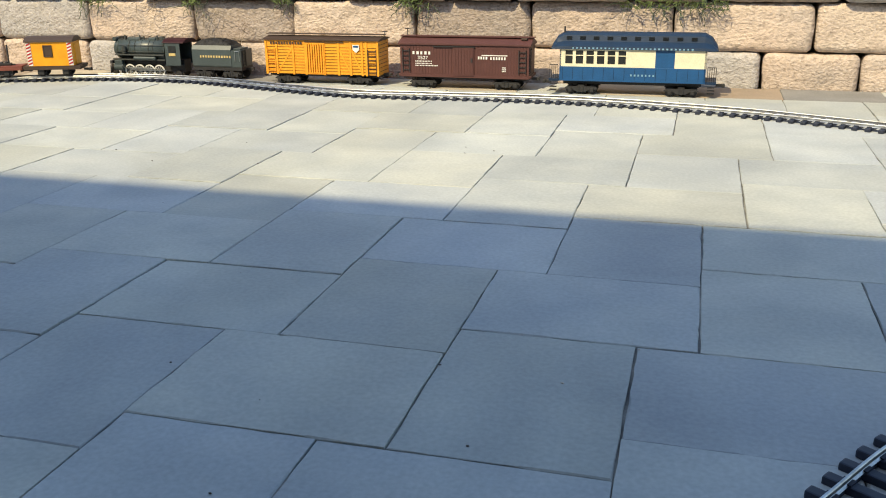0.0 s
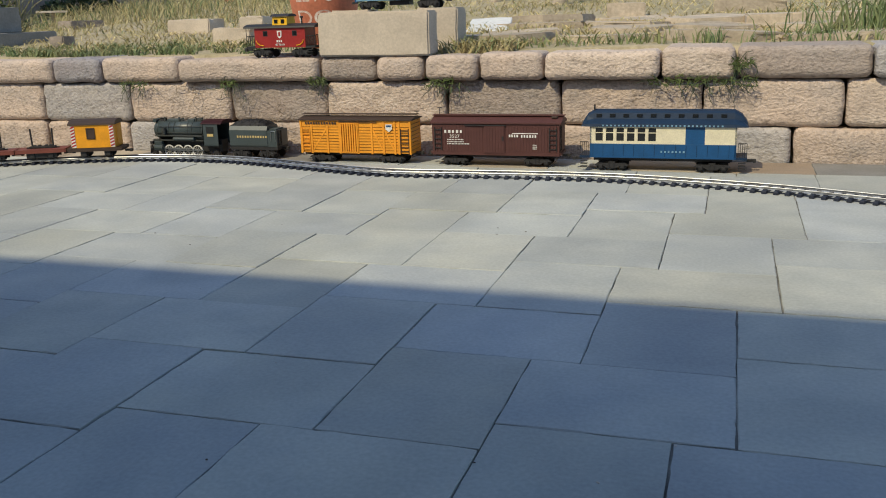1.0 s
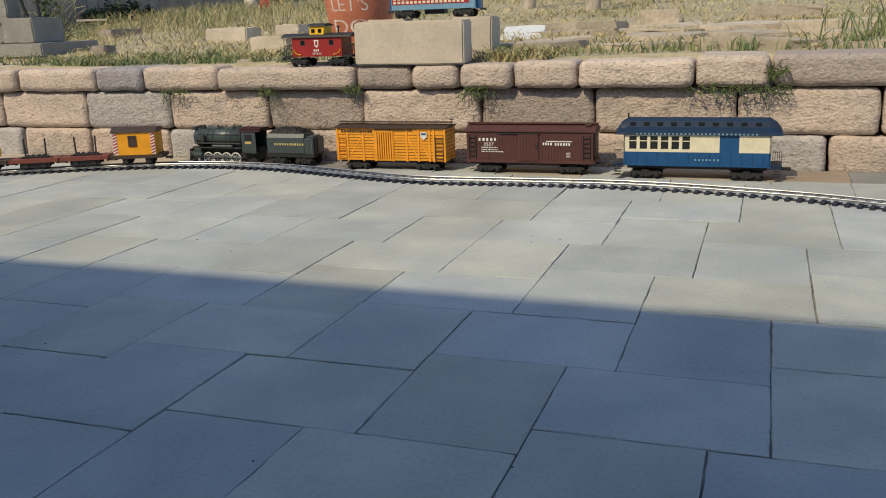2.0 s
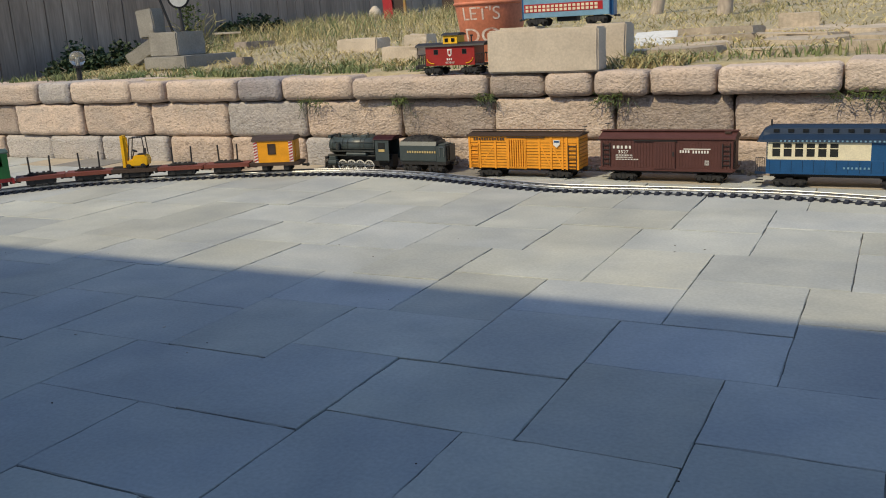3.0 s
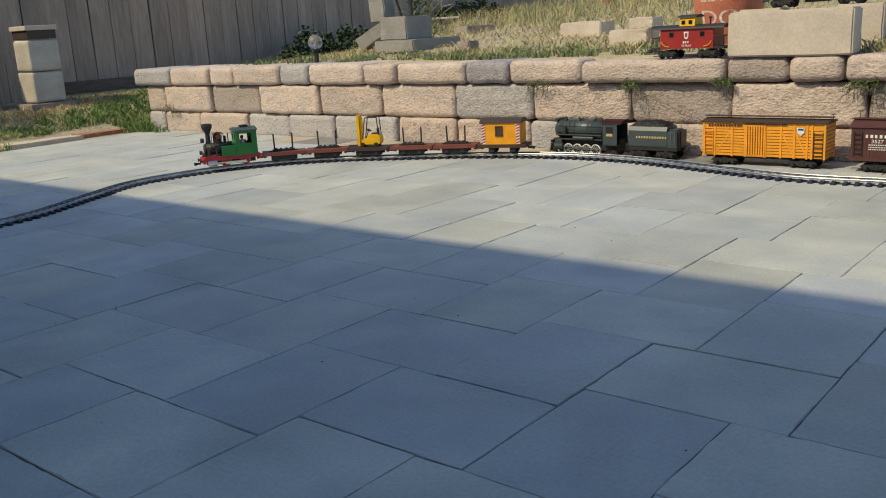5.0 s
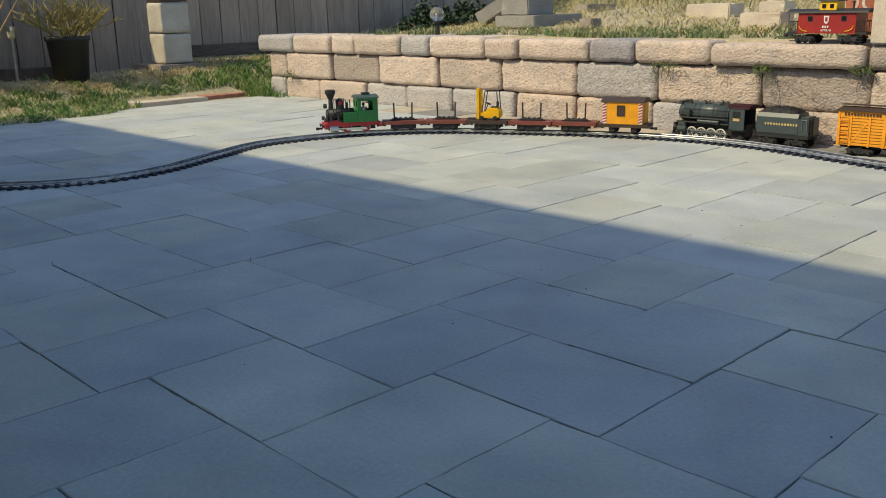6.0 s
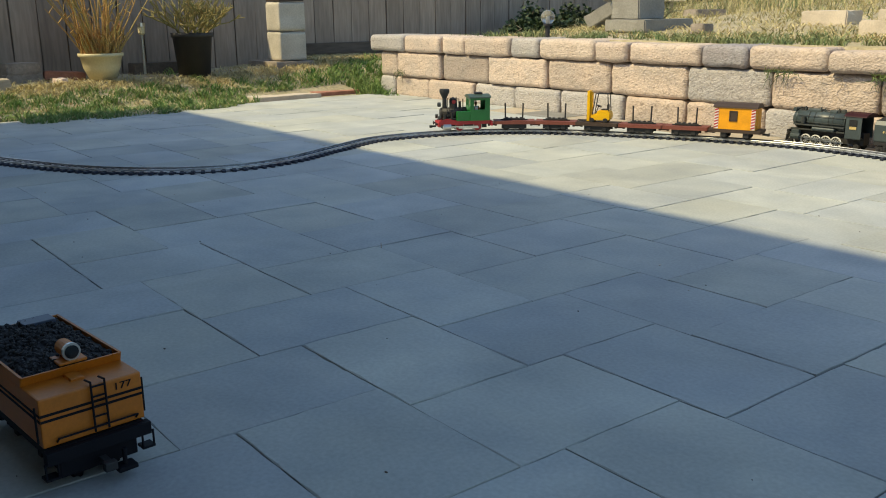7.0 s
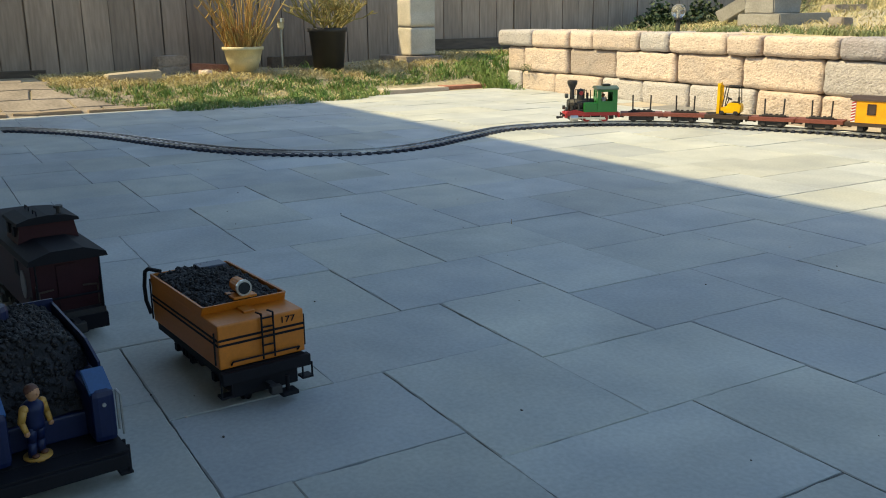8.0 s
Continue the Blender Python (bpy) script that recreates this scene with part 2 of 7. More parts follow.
def pierced(bm, xs, zs, holes, y0, y1):
    """A wall in the x-z plane of grid cells, with the cells (i, k) in holes left open."""
    g = [[[bm.verts.new((x, y, z)) for x in xs] for z in zs] for y in (y0, y1)]
    solid = {(i, k) for i in range(len(xs) - 1) for k in range(len(zs) - 1)} - set(holes)
    for i, k in solid:
        for s in (0, 1):
            bm.faces.new((g[s][k][i], g[s][k][i + 1], g[s][k + 1][i + 1], g[s][k + 1][i]))
        for (di, dk), (p, q) in (((-1, 0), ((0, 0), (1, 0))), ((1, 0), ((0, 1), (1, 1))), ((0, -1), ((0, 0), (0, 1))), ((0, 1), ((1, 0), (1, 1)))):
            if (i + di, k + dk) not in solid:
                a, b = (k + p[0], i + p[1]), (k + q[0], i + q[1])
                bm.faces.new((g[0][a[0]][a[1]], g[0][b[0]][b[1]], g[1][b[0]][b[1]], g[1][a[0]][a[1]]))
    bmesh.ops.recalc_face_normals(bm, faces=bm.faces)
    return bm


def along(bm, outline, x0, x1, mi=0):
    """A y-z outline drawn out along x."""
    a = [bm.verts.new((x0, y, z)) for y, z in outline]
    b = [bm.verts.new((x1, y, z)) for y, z in outline]
    fs = [bm.faces.new(a), bm.faces.new(b[::-1])]
    for i in range(len(a)):
        j = (i + 1) % len(a)
        fs.append(bm.faces.new((a[j], a[i], b[i], b[j])))
    for f in fs:
        f.material_index = mi
    bmesh.ops.recalc_face_normals(bm, faces=fs)
    return bm


def lathe(bm, profile, seg=20, at=(0, 0, 0), mi=0):
    """A profile of (radius, z) turned about the z axis."""
    rings = []
    for r, z in profile:
        rings.append([bm.verts.new((at[0] + r * math.cos(2 * math.pi * i / seg), at[1] + r * math.sin(2 * math.pi * i / seg), at[2] + z)) for i in range(seg)])
    for a, b in zip(rings, rings[1:]):
        for i in range(seg):
            f = bm.faces.new((a[i], a[(i + 1) % seg], b[(i + 1) % seg], b[i]))
            f.material_index = mi
    return bm


def ball(bm, c, r, seg=12, squash=1.0, mi=0):
    out = bmesh.ops.create_uvsphere(bm, u_segments=seg, v_segments=max(6, seg * 2 // 3), radius=r, matrix=Matrix.Translation(c) @ Matrix.Diagonal((1, 1, squash, 1)))
    for f in {f for v in out["verts"] for f in v.link_faces}:
        f.material_index = mi
    return bm


def BM():
    return bmesh.new()


def text_part(name, body, size, m, material, parent, width=None, depth=0.0004):
    """Raised lettering in the built-in font, turned into a mesh."""
    cu = bpy.data.curves.new(name, "FONT")
    cu.body, cu.size, cu.extrude, cu.align_x, cu.align_y = body, size, depth, "CENTER", "CENTER"
    tmp = bpy.data.objects.new(name, cu)
    scene.collection.objects.link(tmp)
    me = bpy.data.meshes.new_from_object(tmp.evaluated_get(bpy.context.evaluated_depsgraph_get()))
    bpy.data.objects.remove(tmp)
    me.materials.append(material)
    if width:
        xs = [v.co.x for v in me.vertices]
        k = width / (max(xs) - min(xs))
        for v in me.vertices:
            v.co.x *= k
    ob = new(name, me)
    ob.parent = parent
    ob.matrix_basis = m
    return ob


# ---- ground and structure ----
def ground_z(x, y):
    """Height of the earth: patio bed, the bank by the fence, the raised yard behind the retaining wall."""
    def step(a, b, v):
        k = min(1.0, max(0.0, (v - a) / (b - a)))
        return k * k * (3 - 2 * k)
    upper = 0.375 + 0.055 * max(0.0, y - 4.3) - (0.02 + 0.065 * step(8.5, 6.6, y)) * max(0.0, -3.55 - x) + 0.012 * noise.noise((x * 1.7, y * 1.7, 3.0))
    upper = min(upper, 0.95)
    bank = -0.02 + 0.145 * step(-4.65, -5.5, x) + 0.012 * noise.noise((x * 2.3, y * 2.3, 7.0))
    bank += 0.055 * step(3.1, 4.2, y) * step(-4.6, -5.2, x)
    if y > 4.14 and x > -4.72:
        return upper
    k = step(4.0, 5.6, y)
    west = bank * (1 - k) + min(upper, 0.95) * k
    if x < -4.62:
        return west
    return -0.07


def sheet(xs, ys):
    bm = BM()
    grid = [[bm.verts.new((x, y, ground_z(x, y))) for x in xs] for y in ys]
    for j in range(len(ys) - 1):
        for i in range(len(xs) - 1):
            bm.faces.new((grid[j][i], grid[j][i + 1], grid[j + 1][i + 1], grid[j + 1][i])).smooth = True
    return bm


xs = [-3000, -300, -60, -20, -10] + [-8 + 0.2 * i for i in range(15)] + [-4.95 + 0.08 * i for i in range(4)] + [-4.66, -4.61] + [-4.5 + 0.25 * i for i in range(31)] + [3.6, 5, 8, 15, 60, 300, 3000]
ys = [-3000, -300, -60, -15, -5, -2] + [-1 + 0.25 * i for i in range(20)] + [4.0, 4.13, 4.15] + [4.3 + 0.2 * i for i in range(40)] + [13, 15, 20, 40, 100, 400, 3000]
ground = part("ground", sheet(xs, ys), M_SOIL)
tagged(ground, "dry soil with sparse straw-coloured grass", "ground", kind="structure")

# House behind the camera, out of view, whose eave shades the near patio
# height set low to deepen the shade on the floor near the house
EAVE = 2.1
bm = BM()
box(bm, -4.9, 6.0, -2.4, -2.2, -0.06, EAVE)
box(bm, -4.9, -4.7, -8.0, -2.4, -0.06, EAVE)
box(bm, 5.8, 6.0, -8.0, -2.4, -0.06, EAVE)
tagged(part("house_wall", bm, M_STUCCO), "unseen pale stucco house wall", "wall", kind="structure")
bm = BM()
EDGE_Y = 2.47 + (EAVE + 0.22) * SUN.y / SUN.z
EDGE_X = -4.52 + (EAVE + 0.22) * SUN.x / SUN.z
a = [bm.verts.new(p) for p in ((EDGE_X, EDGE_Y + 0.095, EAVE), (7.0, EDGE_Y - 0.13, EAVE), (7.0, -8, EAVE), (EDGE_X, -8, EAVE))]
b = [bm.verts.new(v.co + Vector((0, 0, 0.22))) for v in a]
bm.faces.new(a[::-1])
bm.faces.new(b)
for i in range(4):
    bm.faces.new((a[i], a[(i + 1) % 4], b[(i + 1) % 4], b[i]))
bmesh.ops.recalc_face_normals(bm, faces=bm.faces)
tagged(part("ceiling_patio_cover", bm, M_ROOF), "unseen flat patio roof with a straight eave", "roof", kind="structure")

# Bed under the pavers
bm = BM()
box(bm, -4.62, 3.0, -2.2, 4.05, -0.075, -0.008)
sand = bmesh.ops.create_grid(bm, x_segments=300, y_segments=240, size=0.5, matrix=pose(-0.81, 0.925, -0.003) @ Matrix.Diagonal((7.61, 6.24, 1, 1)))
for v in sand["verts"]:  # unevenly filled joints
    v.co.z = -0.0034 + 0.0030 * max(-0.4, min(0.60, 1.6 * noise.noise((v.co.x * 9, v.co.y * 9, 3)) + 0.5 * noise.noise((v.co.x * 26, v.co.y * 26, 8))))
tagged(part("floor", bm, M_JOINT), "dark sandy joints under the patio pavers", "floor", kind="structure")
floor = bpy.data.objects["floor"]

# Retaining wall: three courses of split-faced blocks
def wall_block(w, h, d, seed, rough=0.0045, round_=0.016):
    """A tumbled block, front face towards -y, origin at its lower left front."""
    rg = random.Random(seed)
    bm = BM()
    nx, nz = max(8, int(w / 0.014)), max(6, int(h / 0.011))
    off = rg.uniform(0, 50)

    def pt(i, k, back):
        x, z = w * i / nx, h * k / nz
        ex, ez = min(x, w - x), min(z, h - z)
        e = max(0.0, 1 - ex / round_) ** 2 + max(0.0, 1 - ez / round_) ** 2
        y = round_ * 0.8 * min(1.6, e) + rough * (0.75 * noise.noise((x * 16 + off, z * 20, off)) + 0.75 * (1 - 2 * abs(noise.noise((x * 48 + off, z * 85, off + 3)))) + 0.35 * noise.noise((x * 110 + off, z * 140, off)))
        rc = min(0.020, 0.3 * h)
        if ex < rc and ez < rc:  # tumbled corners
            qx, qz = rc - ex, rc - ez
            far = math.hypot(qx, qz)
            if far > rc:
                x += (1 if x < w / 2 else -1) * qx * (1 - rc / far)
                z += (1 if z < h / 2 else -1) * qz * (1 - rc / far)
        return (x + 0.006 * noise.noise((z * 15, off, x * 4)), d if back else y, z + 0.0045 * noise.noise((x * 11, off, z * 4)))
    f = [[bm.verts.new(pt(i, k, False)) for i in range(nx + 1)] for k in range(nz + 1)]
    for k in range(nz):
        for i in range(nx):
            bm.faces.new((f[k][i], f[k][i + 1], f[k + 1][i + 1], f[k + 1][i])).smooth = True
    ring = [f[0][i] for i in range(nx + 1)] + [f[k][nx] for k in range(1, nz + 1)] + [f[nz][i] for i in range(nx - 1, -1, -1)] + [f[k][0] for k in range(nz - 1, 0, -1)]
    back = [bm.verts.new((v.co.x, d, v.co.z)) for v in ring]
    for i in range(len(ring)):
        j = (i + 1) % len(ring)
        bm.faces.new((ring[j], ring[i], back[i], back[j]))
    bm.faces.new(back)
    return bm


wall = thing("wall_retaining", "low retaining wall of tan, buff and grey split-faced blocks", "wall", kind="structure")
COURSES = [  # bottom, height, front, joints along the wall, materials
    (-0.02, 0.138, 4.035, [-4.52, -4.15, -3.71, -3.36, -3.0, -2.56, -2.195, -1.78, -1.38, -0.95, -0.52, -0.1, 0.34, 0.79, 1.09, 1.5, 1.95, 2.4, 2.85], "0022200202002002020"),
    (0.118, 0.158, 4.03, [-4.48, -4.02, -3.58, -3.1, -2.655, -2.19, -1.755, -1.29, -0.87, -0.4, 0.02, 0.5, 0.94, 1.4, 1.85, 2.3, 2.75], "0400020414001010"),
    (0.276, 0.106, 3.985, [-4.77, -4.38, -4.0, -3.78, -3.38, -3.15, -2.75, -2.53, -2.11, -1.87, -1.5, -0.89, -0.66, -0.472, -0.27, -0.035, 0.36, 0.6, 1.01, 1.42, 1.8, 2.25, 2.7], "2000210030040001142012"),
]
for c, (z0, h, front, joints, tint) in enumerate(COURSES):
    for i, (a, b) in enumerate(zip(joints, joints[1:])):
        rg = random.Random(c * 100 + i)
        gap = 0.004
        k = int(tint[i % len(tint)])
        drop = 0.0145 if c == 2 and -1.55 < a < -0.30 else 0.008 if c == 2 and -2.8 < a < 0.0 else 0.0  # lower caps near the middle
        bmb = wall_block(b - a - 2 * gap, h - 0.004 - drop, 0.30 if c == 2 else 0.24, c * 100 + i, round_=0.019 if c == 2 else 0.015)
        ob = part("block", bmb, M_BLOCKS[k], wall)
        ob.location = (a + gap, front + (0.030 if c == 2 and b < -1.4 else 0.012 if c == 2 else 0) + rg.uniform(-0.006, 0.008) + (0.012 if k == 4 else 0), z0 + 0.002)
        ob.rotation_euler = (0, 0, radians(rg.uniform(-0.6, 0.6)))
# Return of the wall's west end
for c, (z0, h, x, b) in enumerate(((-0.02, 0.138, -4.70, -4.52), (0.118, 0.158, -4.685, -4.48))):
    ob = part("block", wall_block(b - x - 0.008, h - 0.004, 0.24, 950 + c), M_BLOCKS[2 - 2 * c], wall)
    ob.location = (x + 0.004, 4.040, z0 + 0.002)
    for k in range(3):
        ob = part("block", wall_block(0.40, h - 0.006, 0.22, 900 + c * 10 + k), M_BLOCKS[(c + k) % 3], wall)
        ob.matrix_basis = pose(x, 4.70 + 0.42 * k, z0 + 0.002, 0, 0, -90)

# ---- fence along the west side ----
FX = -5.95
fence = thing("fence", "tall weathered grey vertical-board wooden fence", "fence", kind="structure")
rg = random.Random(5)
board_meshes = []
for k in range(5):
    bm = BM()
    box(bm, -0.009, 0.009, -0.0825, 0.0825, 0, 1.22, 0.003)
    board_meshes.append(part("board", bm, M_FENCE, fence))
y = -3.0
n = 0
while y < 16.5:
    src = board_meshes[n % 5]
    if n < 5:
        ob = src
    else:
        ob = src.copy()
        scene.collection.objects.link(ob)
    ob.location = (FX + rg.uniform(-0.006, 0.006), y, ground_z(FX, y) - 0.02 + rg.uniform(-0.015, 0.015))
    ob.rotation_euler = (radians(rg.uniform(-0.5, 0.5)), 0, radians(rg.uniform(-1.2, 1.2)))
    y += 0.170 + rg.uniform(-0.003, 0.005)
    n += 1
for j in range(8):
    ya = -3 + 2.44 * j
    for h in (0.30, 0.92):
        part("rail", box(BM(), FX - 0.075, FX - 0.035, ya, ya + 2.43, 0.15 + h, 0.24 + h), M_FENCE, fence)
# Dark boards along the foot, north of the pier; their tone includes the shade there
for ya, yb, za in ((3.98, 5.30, 0.120), (3.98, 5.30, 0.208), (0.2, 1.28, 0.085)):
    part("kickboard", box(BM(), FX + 0.014, FX + 0.046, ya, yb, za, za + 0.084, 0.004), M_KICK, fence, "dark board with the fence-foot shade in its colour")
# Assumed second row of boards, added to keep the gaps dark
y = -3.09
while y < 16.5:
    part("backing_board", box(BM(), FX - 0.033, FX - 0.016, y - 0.080, y + 0.080, ground_z(FX, y) - 0.06, ground_z(FX, y) + 1.18), M_FENCE, fence)
    y += 0.172

# ---- railway track ----
LINE = [(0.645, 1.29), (0.678, 1.47), (0.754, 1.617), (0.896, 1.803), (1.24, 2.10), (1.52, 2.5), (1.5, 2.95), (1.28, 3.27), (0.85, 3.49), (0.53, 3.59), (0.19, 3.65), (-0.18, 3.645), (-0.50, 3.64),
        (-0.80, 3.715), (-1.10, 3.80), (-1.42, 3.825), (-1.75, 3.755), (-2.10, 3.59), (-2.455, 3.385), (-2.685, 3.08), (-2.755, 2.72), (-2.645, 2.43), (-2.515, 2.155),
        (-2.485, 1.955), (-2.540, 1.785), (-2.655, 1.63), (-2.83, 1.495), (-3.13, 1.358), (-3.55, 1.195), (-3.865, 1.015), (-4.08, 0.79), (-4.15, 0.50), (-4.15, 0.1)]


def curve_points(ctrl, n=12):
    """A smooth line through the given places, evenly respaced."""
    P = [Vector(p) for p in ctrl]
    P = [2 * P[0] - P[1]] + P + [2 * P[-1] - P[-2]]
    out = []
    for i in range(1, len(P) - 2):
        for k in range(n):
            t = k / n
            a, b, c, d = P[i - 1], P[i], P[i + 1], P[i + 2]
            out.append(0.5 * (2 * b + (c - a) * t + (2 * a - 5 * b + 4 * c - d) * t * t + (3 * b - a - 3 * c + d) * t ** 3))
    out.append(P[-2])
    return out


FINE = curve_points(LINE)
RUN = [0.0]
for a, b in zip(FINE, FINE[1:]):
    RUN.append(RUN[-1] + (b - a).length)


def at_run(s):
    """Place and heading (degrees) after s metres of track."""
    i = max(1, min(len(RUN) - 1, next((k for k, r in enumerate(RUN) if r >= s), len(RUN) - 1)))
    k = (s - RUN[i - 1]) / (RUN[i] - RUN[i - 1])
    p = FINE[i - 1].lerp(FINE[i], k)
    lo, hi = FINE[max(0, i - 4)], FINE[min(len(FINE) - 1, i + 3)]
    d = hi - lo
    return p, math.degrees(math.atan2(d.y, d.x))


track = thing("model_railway_track", "winding garden railway track of metal rails on black ties", "railway track")
GAUGE = 0.045
RAIL_TOP = 0.018
for side in (-1, 1):
    bm = BM()
    prof = [(-0.0032, 0.0095), (0.0032, 0.0095), (0.0009, 0.0115), (0.0009, 0.0150), (0.0018, 0.0160), (0.0018, 0.0169), (0.0010, RAIL_TOP), (-0.0010, RAIL_TOP), (-0.0018, 0.0169), (-0.0018, 0.0160), (-0.0009, 0.0150), (-0.0009, 0.0115)]
    prev = None
    for i, p in enumerate(FINE):
        d = (FINE[min(i + 1, len(FINE) - 1)] - FINE[max(i - 1, 0)]).normalized()
        nrm = Vector((-d.y, d.x))
        c = p + nrm * side * (GAUGE / 2 + 0.0015)
        ring = [bm.verts.new((c.x + nrm.x * u, c.y + nrm.y * u, z)) for u, z in prof]
        if prev:
            for j in range(len(prof)):
                bm.faces.new((prev[j], prev[(j + 1) % len(prof)], ring[(j + 1) % len(prof)], ring[j]))
        prev = ring
    bmesh.ops.recalc_face_normals(bm, faces=bm.faces)
    part("rail", bm, M_RAIL, track, "worn metal rail")
bm = BM()
box(bm, -0.0070, 0.0070, -0.046, 0.046, 0.0, 0.0095, 0.0022)
for sy in (-1, 1):
    box(bm, -0.006, 0.006, sy * 0.0245 - 0.006, sy * 0.0245 + 0.006, 0.0095, 0.0112)
tie = part("tie", bm, M_TIE, track)
tie_mesh = tie.data
PITCH = 0.0330
s, k = 0.02, 0
while s < RUN[-1] - 0.02 and k < 299:
    p, a = at_run(s)
    if k:
        tie = new("tie", tie_mesh)
        tie.parent = track
    tie.matrix_basis = pose(p.x, p.y, 0, 0, 0, a)
    s += PITCH
    k += 1
bm = BM()
for sy in (-1, 1):
    for kk in range(int(RUN[-1] / PITCH)):
        p, a = at_run(0.03 + kk * PITCH)
        m = pose(p.x, p.y, 0, 0, 0, a)
        r = bmesh.ops.create_cube(bm, size=1, matrix=m @ pose(0.0065, sy * 0.0245, 0.003) @ Matrix.Diagonal((PITCH - 0.013, 0.004, 0.003, 1)))
tagged(part("tie_link", bm, M_TIE, track), kind="stuff")

# ---- rolling stock, built along x with the viewer's side towards -y, z = 0 at the wheels' foot ----
def wheel(parent, x, y, r, material=M_BLACK, t=0.007, label=""):
    bm = BM()
    rod(bm, (x, y - t / 2, r), (x, y + t / 2, r), r * 0.92, 14)
    s = -1 if y < 0 else 1
    rod(bm, (x, y - s * t * 0.5, r), (x, y - s * t * 0.8, r), r * 1.05, 14)
    rod(bm, (x, y, r), (x, y + s * t * 0.75, r), r * 0.28, 8)
    return part("wheel", bm, material, parent, label)


def bogie(parent, x, wb=0.062, w=0.044, r=0.0145, frame=M_BLACK, wheels=M_BLACK, z=0.0):
    bm = BM()
    for s in (-1, 1):
        y = s * w
        prism(bm, [(x - wb * 0.80, z + r * 1.2), (x - wb * 0.66, z + r * 1.75), (x + wb * 0.66, z + r * 1.75), (x + wb * 0.80, z + r * 1.2), (x + wb * 0.34, z + r * 1.05), (x + wb * 0.18, z + r * 0.55), (x - wb * 0.18, z + r * 0.55), (x - wb * 0.34, z + r * 1.05)], y - 0.0035, y + 0.0035)
        for u in (-0.5, 0.5):
            box(bm, x + u * wb - 0.006, x + u * wb + 0.006, y - s * 0.001, y + s * 0.0075, z + r * 0.62, z + r * 1.4, 0.0012)
        for u in (-0.1, 0.1):
            rod(bm, (x + u * wb, y + s * 0.003, z + r * 0.7), (x + u * wb, y + s * 0.003, z + r * 1.7), 0.0028, 6)
    box(bm, x - wb * 0.15, x + wb * 0.15, -w, w, z + r * 0.9, z + r * 2.1)
    b = part("bogie", bm, frame, parent)
    for u in (-0.5, 0.5):
        for s in (-1, 1):
            wl = wheel(b, x + u * wb, s * (w - 0.010), r, wheels)
            wl.location.z = z
    return b


def coupler(parent, x, s, z=0.034):
    bm = BM()
    box(bm, x, x + s * 0.020, -0.004, 0.004, z - 0.004, z + 0.004)
    box(bm, x + s * 0.018, x + s * 0.028, -0.008, 0.007, z - 0.006, z + 0.005, 0.0015)
    part("coupler", bm, M_BLACK, parent)


def ladder(parent, x, y, z0, z1, material, w=0.026, n=5, axis="x"):
    bm = BM()
    for i in range(n):
        z = z0 + (z1 - z0) * (i + 0.5) / n
        if axis == "x":
            box(bm, x - w / 2, x + w / 2, y - 0.003, y - 0.001, z - 0.0011, z + 0.0011)
        else:
            box(bm, x - 0.001, x + 0.002, y - w / 2, y + w / 2, z - 0.0011, z + 0.0011)
    for s in (-1, 1):
        if axis == "x":
            box(bm, x + s * w / 2 - 0.001, x + s * w / 2 + 0.001, y - 0.003, y, z0, z1)
        else:
            box(bm, x - 0.001, x + 0.002, y + s * w / 2 - 0.001, y + s * w / 2 + 0.001, z0, z1)
    part("ladder", bm, material, parent)


def bars(parent, name, x0, x1, z, h, y, material, n=6, rgseed=1, gap=0.3):
    """A row of small upright bars standing for lettering that is not spelled out."""
    rg2 = random.Random(rgseed)
    bm = BM()
    w = (x1 - x0) / n
    for i in range(n):
        xx = x0 + i * w
        box(bm, xx, xx + w * (1 - gap) * rg2.uniform(0.8, 1.05), y - 0.0008, y, z - h / 2, z + h / 2)
    return part(name, bm, material, parent)


def brakewheel(parent, x, y, z):
    bm = BM()
    rod(bm, (x, y, z - 0.03), (x, y, z), 0.0012, 6)
    for k in range(14):
        a0, a1 = 2 * math.pi * k / 14, 2 * math.pi * (k + 1) / 14
        rod(bm, (x + 0.009 * math.cos(a0), y + 0.009 * math.sin(a0), z), (x + 0.009 * math.cos(a1), y + 0.009 * math.sin(a1), z), 0.0010, 5)
    rod(bm, (x - 0.009, y, z), (x + 0.009, y, z), 0.0008, 5)
    rod(bm, (x, y - 0.009, z), (x, y + 0.009, z), 0.0008, 5)
    part("brake_wheel", bm, M_BLACK, parent)


